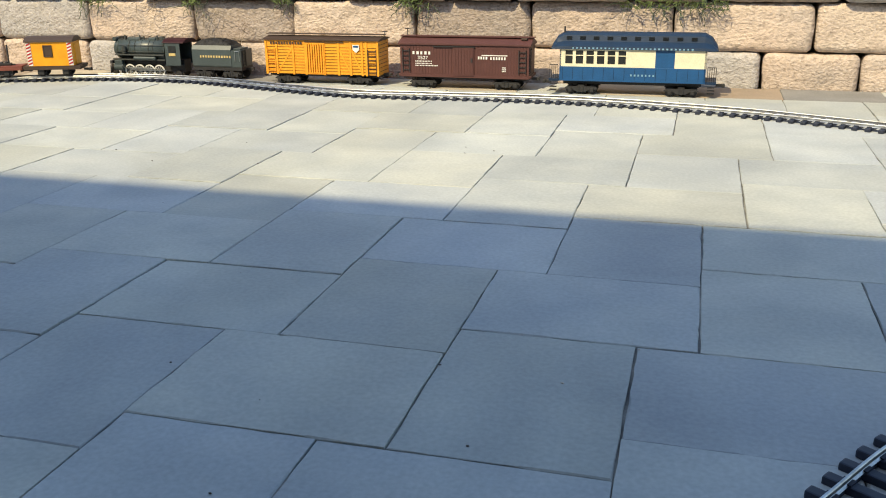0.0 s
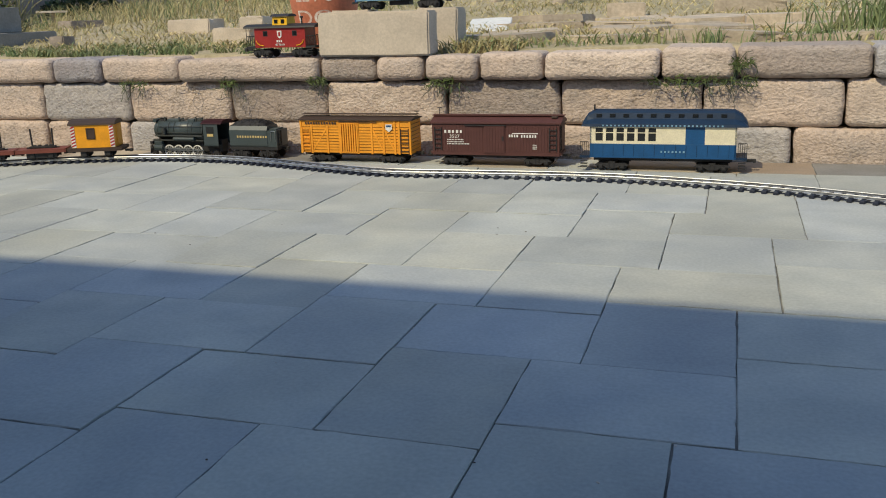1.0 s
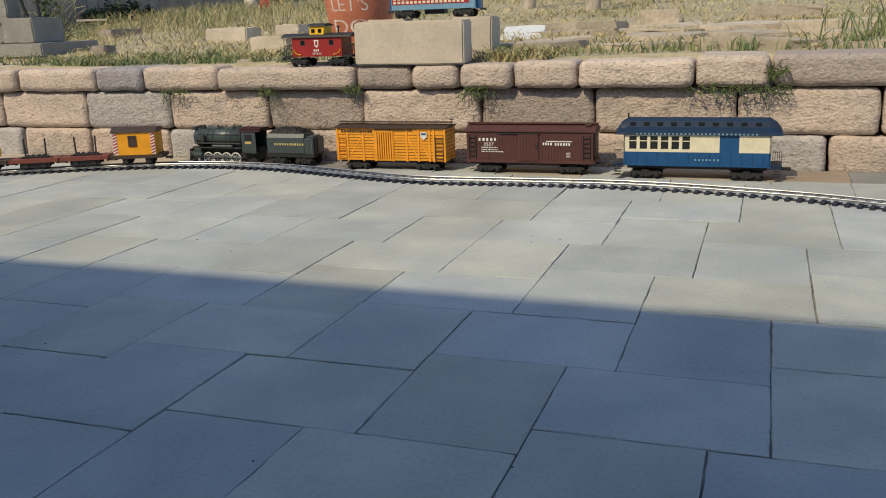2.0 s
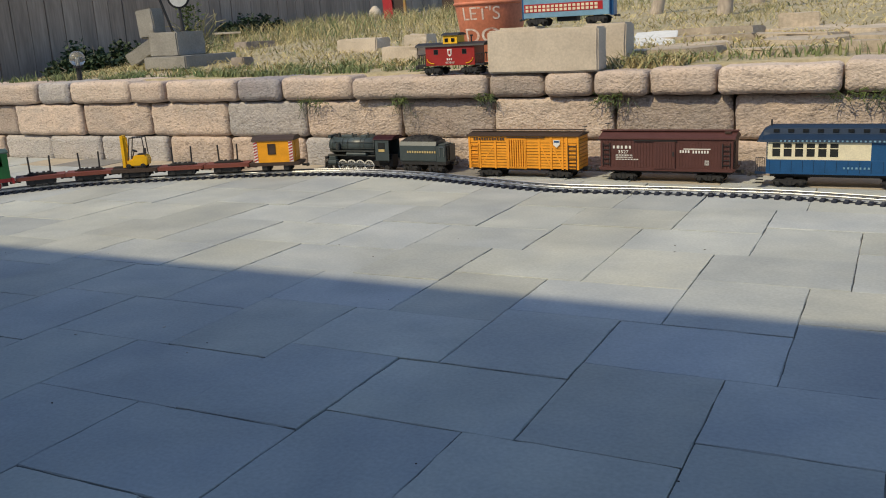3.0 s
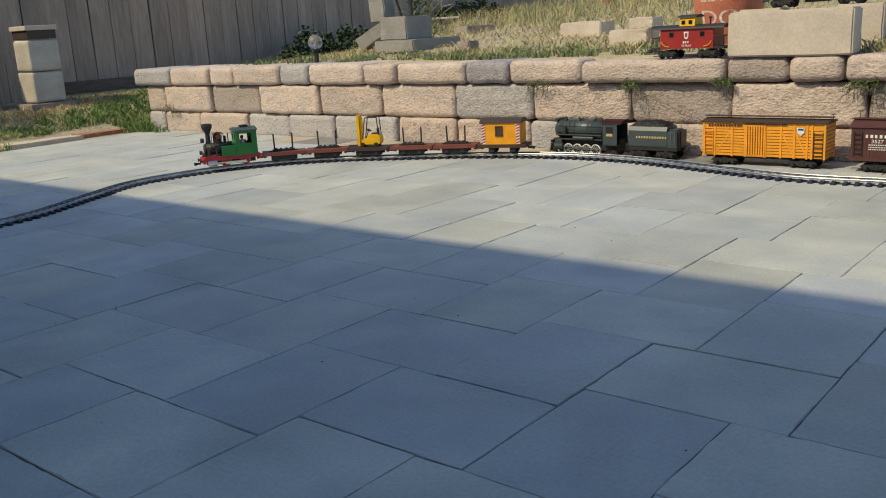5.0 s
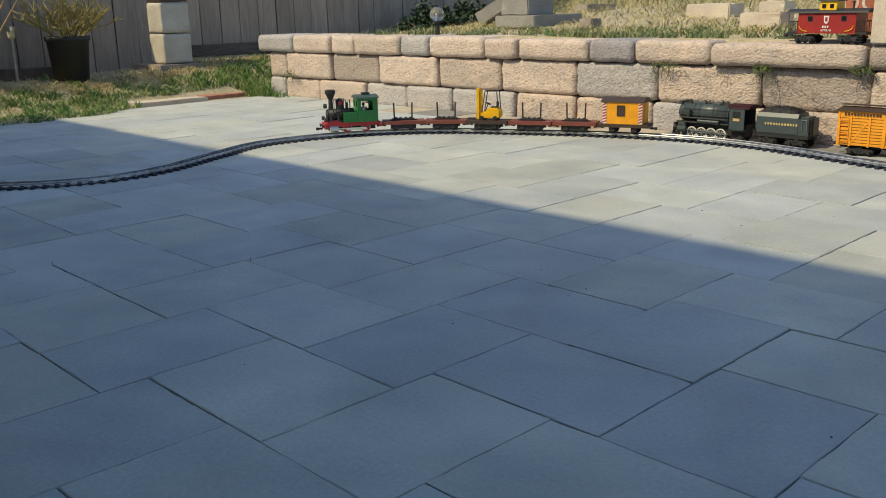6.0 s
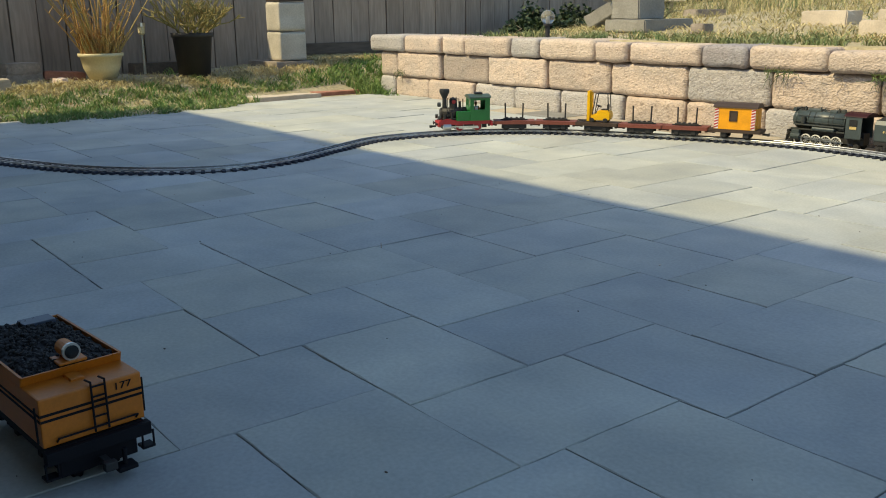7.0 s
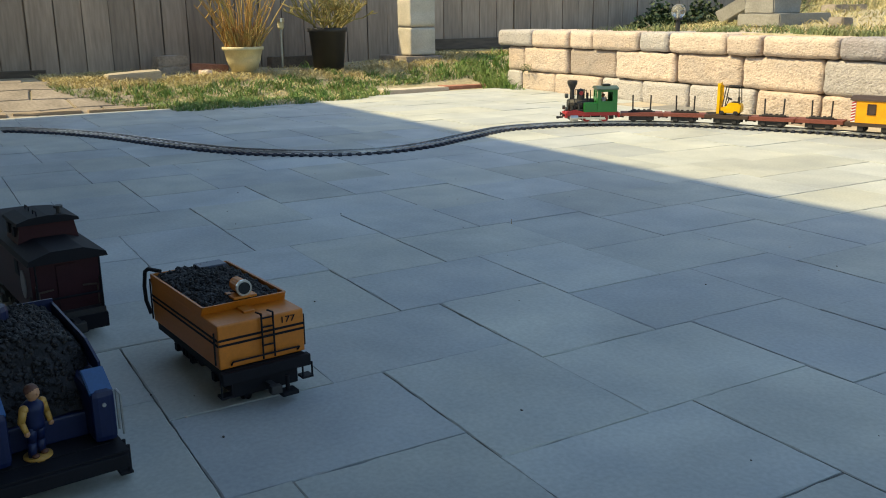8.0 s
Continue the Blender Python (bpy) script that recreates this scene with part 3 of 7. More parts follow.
def stock_car(m):
    c = thing("stock_car", "bright orange slatted livestock car with dark brown roof on the pavers", "model train car", m)
    L, W, z0, z1 = 0.425, 0.104, 0.036, 0.153
    h = L / 2
    part("body", box(BM(), -h + 0.003, h - 0.003, -W / 2 + 0.003, W / 2 - 0.003, z0, z1), M_BROWN, c, "dark inside seen between the slats")
    rows = 9
    for s in (-1, 1):
        for i in range(rows):
            za = z0 + 0.001 + (z1 - z0 - 0.024) * i / rows
            bm = BM()
            box(bm, -h, h, s * (W / 2 - 0.003), s * W / 2, za, za + (z1 - z0 - 0.024) / rows - 0.0021)
            part("slat", bm, M_ORANGE, c)
        part("letter_board", box(BM(), -h, h, s * (W / 2 - 0.003), s * W / 2, z1 - 0.023, z1), M_ORANGE, c)
        for x in [-h + 0.004, -h + 0.045, -0.105, -0.058, 0.012, 0.065, 0.11, 0.152, h - 0.045, h - 0.004]:
            part("side_post", box(BM(), x - 0.0035, x + 0.0035, s * W / 2, s * (W / 2 + 0.0025), z0 - 0.002, z1), M_ORANGE, c)
        for xa, xb in ((-h + 0.045, -0.105), (0.11, 0.065), (0.152, 0.11)):
            bm = BM()
            prism(bm, [(xa - 0.003, z0 + 0.004), (xa + 0.003, z0 + 0.004), (xb + 0.003, z1 - 0.024), (xb - 0.003, z1 - 0.024)], s * (W / 2) - (0.0010 if s < 0 else 0), s * (W / 2) + (0.0010 if s > 0 else 0))
            part("brace", bm, M_ORANGE, c)
        bm = BM()
        box(bm, -0.058, 0.012, s * (W / 2 + 0.0008), s * (W / 2 + 0.003), z0, z0 + 0.006)
        box(bm, -0.058, 0.012, s * (W / 2 + 0.0008), s * (W / 2 + 0.003), z1 - 0.014, z1 - 0.007)
        d = part("door", bm, M_ORANGE, c, "slatted orange sliding door")
        for i in range(8):
            x = -0.055 + i * 0.0088
            part("door_slat", box(BM(), x, x + 0.0052, s * (W / 2 + 0.001), s * (W / 2 + 0.0045), z0 + 0.004, z1 - 0.010), M_ORANGE, d)
        bm = BM()
        box(bm, -0.06, 0.085, s * (W / 2), s * (W / 2 + 0.005), z1 - 0.006, z1 - 0.0035)
        part("door_rail", bm, M_BROWN, c)
    for s in (-1, 1):
        bm = BM()
        for i in range(9):
            za = z0 + (z1 - z0) * i / 9
            box(bm, s * (h - 0.003), s * h, -W / 2, W / 2, za, za + 0.0105)
        part("end_wall", bm, M_ORANGE, c, "orange board end")
        ladder(c, s * (h - 0.024), -W / 2 - 0.001, z0 + 0.002, z1 - 0.028, M_BROWN if s > 0 else M_ORANGE, 0.03, 6)
        coupler(c, s * h, s)
        bm = BM()
        for y in (-0.03, 0.03):
            box(bm, s * (h - 0.01), s * (h + 0.006), y - 0.001, y + 0.001, z0 - 0.014, z0 - 0.012)
        part("step", bm, M_BLACK, c)
    bm = BM()
    along(bm, [(-W / 2 - 0.006, z1), (W / 2 + 0.006, z1), (W / 2 + 0.006, z1 + 0.004), (0, z1 + 0.012), (-W / 2 - 0.006, z1 + 0.004)], -h - 0.005, h + 0.005)
    roof = part("roof", bm, M_BROWN, c, "dark brown pitched roof")
    bm = BM()
    for i in range(3):
        box(bm, -h - 0.008, h + 0.008, -0.017 + i * 0.0115, -0.0065 + i * 0.0115, z1 + 0.0165, z1 + 0.0185)
    part("running_board", bm, M_BROWN, roof)
    brakewheel(c, h + 0.002, 0.015, z1 + 0.026)
    bars(c, "lettering", -h + 0.022, -0.066, z1 - 0.010, 0.0085, -W / 2 - 0.0022, M_BROWN, 12, 3)
    bm = BM()
    prism(bm, [(0.119, z1 - 0.013), (0.143, z1 - 0.013), (0.143, z1 - 0.030), (0.131, z1 - 0.040), (0.119, z1 - 0.030)], -W / 2 - 0.0036, -W / 2 - 0.002)
    em = part("emblem", bm, M_WHITE, c, "pale shield emblem")
    bm = BM()
    prism(bm, [(0.122, z1 - 0.016), (0.140, z1 - 0.016), (0.140, z1 - 0.022), (0.122, z1 - 0.022)], -W / 2 - 0.0044, -W / 2 - 0.0036)
    part("emblem_field", bm, M_BLUE, em)
    part("underframe", box(BM(), -h + 0.005, h - 0.005, -0.03, 0.03, z0 - 0.010, z0), M_BLACK, c)
    for x in (-0.135, 0.135):
        bogie(c, x)
    return c


def boxcar(m):
    c = thing("boxcar", "dull maroon wooden boxcar with white lettering on the pavers", "model train car", m)
    L, W, z0, z1 = 0.445, 0.106, 0.040, 0.147
    h = L / 2
    part("body", box(BM(), -h, h, -W / 2, W / 2, z0, z1, 0.001), M_MAROON, c)
    for i in range(44):
        x = -h + 0.004 + i * (L - 0.008) / 43
        if abs(x) > 0.036:
            part("side_board", box(BM(), x - 0.0036, x + 0.0036, -W / 2 - 0.0009, -W / 2, z0 + 0.004, z1 - 0.004), M_MAROON, c)
    bm = BM()
    box(bm, -h, h, -W / 2 - 0.0025, -W / 2, z0 - 0.002, z0 + 0.008)
    part("sill", bm, M_MAROON, c)
    bm = BM()
    box(bm, -0.036, 0.036, -W / 2 - 0.0045, -W / 2, z0 + 0.004, z1 - 0.008, 0.0008)
    d = part("door", bm, M_MAROON, c, "closed maroon sliding door")
    for i in range(7):
        part("door_board", box(BM(), -0.033 + i * 0.0097, -0.0255 + i * 0.0097, -W / 2 - 0.0055, -W / 2 - 0.004, z0 + 0.008, z1 - 0.012), M_MAROON, d)
    part("latch", box(BM(), 0.026, 0.032, -W / 2 - 0.0075, -W / 2 - 0.005, z0 + 0.05, z0 + 0.064), M_BLACK, d)
    part("door_rail", box(BM(), -0.105, 0.04, -W / 2 - 0.006, -W / 2, z1 - 0.008, z1 - 0.005), M_BLACK, c)
    bm = BM()
    along(bm, [(-W / 2 - 0.005, z1 - 0.002), (W / 2 + 0.005, z1 - 0.002), (W / 2 + 0.005, z1 + 0.003), (0, z1 + 0.021), (-W / 2 - 0.005, z1 + 0.003)], -h - 0.006, h + 0.006)
    roof = part("roof", bm, M_MAROON, c, "maroon pitched roof")
    bm = BM()
    for i in range(3):
        box(bm, -h - 0.010, h + 0.010, -0.016 + i * 0.011, -0.006 + i * 0.011, z1 + 0.021, z1 + 0.0235)
    part("running_board", bm, M_MAROON, roof)
    part("roof_hatch", box(BM(), h - 0.032, h - 0.012, -0.030, -0.010, z1 + 0.015, z1 + 0.021, 0.001), M_BROWN, roof)
    for s in (-1, 1):
        ladder(c, s * (h - 0.022), -W / 2 - 0.002, z0 + 0.014, z1 - 0.014, M_BLACK, 0.024, 5)
        coupler(c, s * h, s)
        part("end_beam", box(BM(), s * h, s * (h + 0.006), -W / 2, W / 2, z0, z0 + 0.008, 0.001), M_MAROON, c)
        ladder(c, s * h, -0.034, z0 + 0.014, z1 - 0.01, M_BLACK, 0.024, 5, "y")
    bars(c, "lettering", -0.178, -0.108, 0.118, 0.010, -W / 2 - 0.001, M_WHITE, 5, 8, 0.42)
    text_part("car_number", "3527", 0.0155, pose(-0.142, -W / 2 - 0.0012, 0.1015, 90), M_WHITE, c, 0.036)
    for k, z in enumerate((0.0905, 0.083, 0.076)):
        bars(c, "lettering", -0.168, -0.108 + 0.02 * (k == 2), z, 0.0036, -W / 2 - 0.001, M_WHITE, 11 + 2 * k, 20 + k, 0.35)
    bm = BM()
    prism(bm, [(0.062, 0.112), (0.150, 0.112), (0.150, 0.115), (0.062, 0.115)], -W / 2 - 0.0012, -W / 2)
    part("lettering", bm, M_WHITE, c)
    for k, (xa, xb, zz) in enumerate(((0.050, 0.085, 0.105), (0.092, 0.148, 0.104))):
        bars(c, "lettering", xa, xb, zz, 0.009, -W / 2 - 0.001, M_WHITE, 4 + 2 * k, 30 + k, 0.35)
    for k in range(3):
        bars(c, "lettering", 0.132, 0.146, 0.062 + k * 0.006, 0.0036, -W / 2 - 0.001, M_WHITE, 4, 40 + k)
    brakewheel(c, -h + 0.012, 0.0, z1 + 0.046)
    part("underframe", box(BM(), -h + 0.005, h - 0.005, -0.032, 0.032, z0 - 0.010, z0), M_BLACK, c)
    for x in (-0.145, 0.145):
        bogie(c, x)
    return c


def railing(parent, x0, x1, y0, z0, z1, n=4):
    bm = BM()
    for i in range(n + 1):
        x = x0 + (x1 - x0) * i / n
        rod(bm, (x, y0, z0), (x, y0, z1), 0.0009, 5)
    rod(bm, (x0, y0, z1), (x1, y0, z1), 0.0013, 5)
    part("railing", bm, M_BLACK, parent)


def coach(m):
    c = thing("passenger_coach", "blue and cream clerestory passenger coach with navy roof", "model train car", m)
    x0, x1, W, z0, z1, zc = -0.255, 0.199, 0.110, 0.044, 0.146, 0.090
    part("lower_body", box(BM(), x0, x1, -W / 2, W / 2, z0, zc, 0.001), M_BLUE, c, "royal blue lower panels")
    for i in range(14):
        x = x0 + 0.01 + i * 0.0325
        part("panel_strip", box(BM(), x, x + 0.0012, -W / 2 - 0.0008, -W / 2, z0 + 0.006, zc - 0.003), M_NAVY, c)
    part("inner_body", box(BM(), x0 + 0.004, x1 - 0.004, -W / 2 + 0.006, W / 2 - 0.006, zc, z1), M_GLASS, c, "dark interior behind the windows")
    bm = BM()
    pitch, ww = 0.0335, 0.0235
    wx = [x0 + 0.018 + i * pitch for i in range(6)]
    xa = x0
    for x in wx + [None]:
        xe = x if x is not None else 0.045
        box(bm, xa, xe, -W / 2, -W / 2 + 0.006, zc, z1)
        if x is not None:
            box(bm, x, x + ww, -W / 2, -W / 2 + 0.006, zc, zc + 0.009)
            box(bm, x, x + ww, -W / 2, -W / 2 + 0.006, z1 - 0.005, z1)
            xa = x + ww
    box(bm, 0.104, x1, -W / 2, -W / 2 + 0.006, zc, z1)
    box(bm, x0, x1, W / 2 - 0.006, W / 2, zc, z1)
    band = part("window_band", bm, M_CREAM, c, "cream window band")
    for x in wx:
        w_ = part("window", box(BM(), x, x + ww, -W / 2 + 0.003, -W / 2 + 0.004, zc + 0.009, z1 - 0.005), M_GLASS, band, "dark window pane")
        part("sash_bar", box(BM(), x, x + ww, -W / 2 + 0.0012, -W / 2 + 0.003, zc + 0.034, zc + 0.0365), M_CREAM, w_)
    part("baggage_door", box(BM(), 0.045, 0.104, -W / 2 + 0.0012, -W / 2 + 0.005, zc, z1), M_BLUE, c, "plain blue door panel")
    for s, x in ((-1, x0), (1, x1)):
        bm = BM()
        box(bm, x, x - s * 0.005, -W / 2, W / 2, z0, z1)
        part("end_wall", bm, M_BLUE, c)
        bm = BM()
        box(bm, x, x + s * 0.034, -W / 2 + 0.004, W / 2 - 0.004, z0 - 0.002, z0 + 0.006)
        pl = part("platform", bm, M_NAVY, c)
        railing(pl, x + s * 0.006, x + s * 0.032, -W / 2 + 0.008, z0 + 0.006, z0 + 0.050)
        bm = BM()
        for k in range(3):
            box(bm, x + s * 0.008, x + s * 0.030, -W / 2 - 0.002 - 0.002 * k, -W / 2 + 0.010, z0 - 0.012 - k * 0.009, z0 - 0.010 - k * 0.009)
        part("step", bm, M_BLACK, pl)
        coupler(c, x + s * 0.034, s)
    bm = BM()
    prof = [(-W / 2 - 0.006, z1 - 0.001), (W / 2 + 0.006, z1 - 0.001), (W / 2 + 0.004, z1 + 0.008), (0.036, z1 + 0.022), (0.031, z1 + 0.040), (0.022, z1 + 0.047), (0, z1 + 0.050), (-0.022, z1 + 0.047), (-0.031, z1 + 0.040), (-0.036, z1 + 0.022), (-W / 2 - 0.004, z1 + 0.008)]
    rings = []
    for x, k in ((x0 - 0.030, 0.0), (x0 - 0.026, 0.30), (x0 - 0.012, 0.75), (x0 + 0.010, 1.0), (x1 - 0.008, 1.0), (x1 + 0.014, 0.75), (x1 + 0.030, 0.30), (x1 + 0.034, 0.0)):
        rings.append([bm.verts.new((x, y * (0.9 + 0.1 * k), z1 + (z - z1) * (k if z > z1 else 1))) for y, z in prof])
    for a, b in zip(rings, rings[1:]):
        for i in range(len(prof)):
            bm.faces.new((a[i], a[(i + 1) % len(prof)], b[(i + 1) % len(prof)], b[i]))
    bmesh.ops.recalc_face_normals(bm, faces=bm.faces)
    roof = part("roof", bm, M_NAVY, c, "navy clerestory roof with curved ends")
    for i in range(10):
        x = x0 + 0.018 + i * 0.043
        part("clerestory_window", box(BM(), x, x + 0.017, -0.0365, -0.032, z1 + 0.027, z1 + 0.037), M_GLASS, roof)
    bm = BM()
    rod(bm, (x0 + 0.01, -0.02, z1 + 0.045), (x0 + 0.01, -0.02, z1 + 0.066), 0.0028, 8)
    part("chimney", bm, M_BLACK, roof)
    bars(c, "lettering", -0.215, 0.165, z1 + 0.003, 0.005, -W / 2 - 0.0056, M_LBLUE, 30, 50, 0.55)
    bars(c, "lettering", -0.03, 0.05, 0.066, 0.006, -W / 2 - 0.001, M_LBLUE, 7, 51, 0.5)
    part("underframe", box(BM(), x0 + 0.01, x1 - 0.01, -0.03, 0.03, z0 - 0.012, z0), M_BLACK, c)
    for x in (x0 + 0.07, x1 - 0.07):
        bogie(c, x, 0.07)
    return c


def coal_heap(parent, x0, x1, w, height, n, seed, size=0.0042):
    """Angular lumps lying over a coal heap; height(x, y) gives its surface."""
    rg7 = random.Random(seed)
    bm = BM()
    for k in range(n):
        x, y = rg7.uniform(x0, x1), rg7.uniform(-w, w)
        r = size * rg7.uniform(0.55, 1.25)
        turn = Euler((rg7.uniform(0, 6), rg7.uniform(0, 6), rg7.uniform(0, 6))).to_matrix().to_4x4()
        bmesh.ops.create_icosphere(bm, subdivisions=1, radius=r, matrix=Matrix.Translation((x, y, height(x, y) + r * 0.2)) @ turn @ Matrix.Diagonal((rg7.uniform(0.7, 1.5), rg7.uniform(0.7, 1.2), rg7.uniform(0.6, 1.0), 1)))
    return tagged(part("coal", bm, M_COAL, parent), kind="stuff")


def express_loco(m):
    c = thing("steam_locomotive", "dark green-black toy steam locomotive with bright driving wheels", "model locomotive", m)
    bm = BM()
    rod(bm, (-0.156, 0, 0.100), (0.058, 0, 0.100), 0.0350, 28)
    rod(bm, (-0.164, 0, 0.100), (-0.156, 0, 0.100), 0.029, 28, 0.0350)
    box(bm, -0.040, 0.058, -0.030, 0.030, 0.060, 0.098, 0.004)
    for x in (-0.148, -0.10, -0.05, 0.0, 0.045):
        part("boiler_band", rod(BM(), (x, 0, 0.100), (x + 0.003, 0, 0.100), 0.0359, 28), M_LOCO, c)
    part("boiler", bm, M_LOCO, c, "dark riveted boiler", True)
    bm = BM()
    lathe(bm, [(0.013, 0.130), (0.012, 0.140), (0.014, 0.1445), (0.009, 0.145), (0.0, 0.144)], 14, (-0.135, 0, 0))
    part("chimney", bm, M_BLACK, c)
    for x, w in ((-0.085, 0.052), (-0.008, 0.030)):
        part("dome", box(BM(), x - w / 2, x + w / 2, -0.017, 0.017, 0.126, 0.1425, 0.005), M_LOCO, c, "low rounded dome casing")
    bm = BM()
    for x in (-0.045, 0.026, 0.036):
        rod(bm, (x, -0.008, 0.132), (x, -0.008, 0.1465), 0.0030, 8)
    rod(bm, (-0.112, -0.010, 0.139), (0.050, -0.010, 0.139), 0.0014, 6)
    for x in (-0.122, -0.060, 0.012):
        rod(bm, (x, -0.012, 0.130), (x, -0.012, 0.150), 0.0042, 10, 0.0030)
    box(bm, 0.018, 0.034, -0.012, 0.004, 0.132, 0.146, 0.002)
    part("steam_fittings", bm, M_GUN, c)
    bm = BM()
    for x in (-0.098, -0.074, -0.016, 0.002):  # sand pipes down the boiler side
        for k in range(6):
            a0, a1 = radians(65 - 21 * k), radians(65 - 21 * (k + 1))
            rod(bm, (x, -0.0362 * math.cos(a0), 0.100 + 0.0362 * math.sin(a0)), (x, -0.0362 * math.cos(a1), 0.100 + 0.0362 * math.sin(a1)), 0.0011, 5)
    rod(bm, (-0.150, -0.0375, 0.092), (0.050, -0.0375, 0.092), 0.0013, 5)
    part("sand_pipe", bm, M_GUN, c)
    bm = BM()
    rod(bm, (-0.112, -0.043, 0.086), (-0.112, -0.043, 0.112), 0.0075, 12)
    rod(bm, (-0.112, -0.043, 0.096), (-0.112, -0.043, 0.100), 0.0095, 12)
    part("air_pump", bm, M_GUN, c)
    part("smokebox_tank", rod(BM(), (-0.160, -0.026, 0.136), (-0.160, 0.026, 0.136), 0.0075, 12), M_LOCO, c)
    bm = BM()
    rod(bm, (-0.140, -0.0365, 0.116), (0.05, -0.0365, 0.116), 0.0012, 5)
    for x in (-0.13, -0.07, -0.01, 0.04):
        rod(bm, (x, -0.0310, 0.114), (x, -0.0370, 0.116), 0.0012, 5)
    part("handrail", bm, M_GUN, c)
    bm = BM()
    for q in (-1, 1):
        box(bm, -0.148, 0.055, q * 0.020, q * 0.052, 0.0795, 0.0835, 0.001)
        box(bm, -0.165, 0.055, q * 0.020, q * 0.040, 0.060, 0.066, 0.001)
    part("running_board", bm, M_GUN, c)
    bm = BM()
    rod(bm, (-0.070, -0.0425, 0.0695), (0.015, -0.0425, 0.0695), 0.0090, 14)
    rod(bm, (-0.073, -0.0425, 0.0695), (-0.070, -0.0425, 0.0695), 0.0065, 14, 0.0090)
    rod(bm, (0.015, -0.0425, 0.0695), (0.018, -0.0425, 0.0695), 0.0090, 14, 0.0065)
    part("air_tank", bm, M_LOCO, c)
    bm = BM()
    box(bm, 0.055, 0.118, -0.045, -0.042, 0.046, 0.130)
    box(bm, 0.055, 0.118, 0.042, 0.045, 0.046, 0.130)
    box(bm, 0.055, 0.058, -0.045, 0.045, 0.046, 0.130)
    box(bm, 0.055, 0.118, -0.045, 0.045, 0.044, 0.047)
    cab = part("cab", bm, M_LOCO, c, "dark cab with open window")
    part("window", box(BM(), 0.072, 0.102, -0.0465, -0.0448, 0.092, 0.116), M_GLASS, cab, "dark cab window")
    part("number_plate", box(BM(), 0.074, 0.100, -0.0468, -0.0448, 0.080, 0.090), M_GOLD, cab, "dull gold panel")
    bm = BM()
    along(bm, [(-0.048, 0.127), (-0.046, 0.130), (-0.03, 0.138), (0, 0.1425), (0.03, 0.138), (0.046, 0.130), (0.048, 0.127)], 0.050, 0.136)
    part("roof", bm, M_DMAROON, cab, "dark brown-red curved cab roof")
    part("frame", box(BM(), -0.165, 0.120, -0.022, 0.022, 0.020, 0.064), M_BLACK, c)
    for x in (-0.101, -0.0605, -0.020, 0.0205):
        for s in (-1, 1):
            bm = BM()
            rod(bm, (x, s * 0.027, 0.0225), (x, s * 0.033, 0.0225), 0.0165, 20)
            w = part("driving_wheel", bm, M_BLACK, c)
            bm = BM()
            for k in range(24):
                a0, a1 = 2 * math.pi * k / 24, 2 * math.pi * (k + 1) / 24
                rod(bm, (x + 0.0200 * math.cos(a0), s * 0.0335, 0.0225 + 0.0200 * math.sin(a0)), (x + 0.0200 * math.cos(a1), s * 0.0335, 0.0225 + 0.0200 * math.sin(a1)), 0.0025, 5)
            for k in range(10):
                a0 = 2 * math.pi * k / 10
                rod(bm, (x, s * 0.0335, 0.0225), (x + 0.019 * math.cos(a0), s * 0.0335, 0.0225 + 0.019 * math.sin(a0)), 0.0008, 4)
            part("tyre", bm, M_WHITE, w, "white rim and spokes")
    for s in (-1, 1):
        bm = BM()
        box(bm, -0.100, 0.050, s * 0.036, s * 0.039, 0.022, 0.0275)
        box(bm, -0.135, 0.000, s * 0.039, s * 0.042, 0.030, 0.0345)
        part("side_rod", bm, M_STEEL, c, "bright side rod")
        bm = BM()
        rod(bm, (-0.158, s * 0.038, 0.034), (-0.122, s * 0.038, 0.034), 0.014, 12)
        box(bm, -0.156, -0.124, s * 0.030, s * 0.048, 0.036, 0.060, 0.003)
        part("cylinder", bm, M_LOCO, c)
    bm = BM()
    along(bm, [(-0.045, 0.058), (0.045, 0.058), (0.045, 0.048), (-0.045, 0.048)], -0.176, -0.166)
    for k in range(9):
        y = -0.04 + k * 0.01
        rod(bm, (-0.176, y, 0.05), (-0.197 + abs(y) * 0.35, y * 0.9, 0.010), 0.0020, 5)
    part("pilot", bm, M_BLACK, c)
    bm = BM()
    rod(bm, (-0.170, 0, 0.112), (-0.158, 0, 0.112), 0.009, 12)
    part("headlight", bm, M_GUN, c)
    for s in (-1, 1):
        wheel(c, -0.168, s * 0.028, 0.011)
        wheel(c, 0.098, s * 0.028, 0.013)
    return c


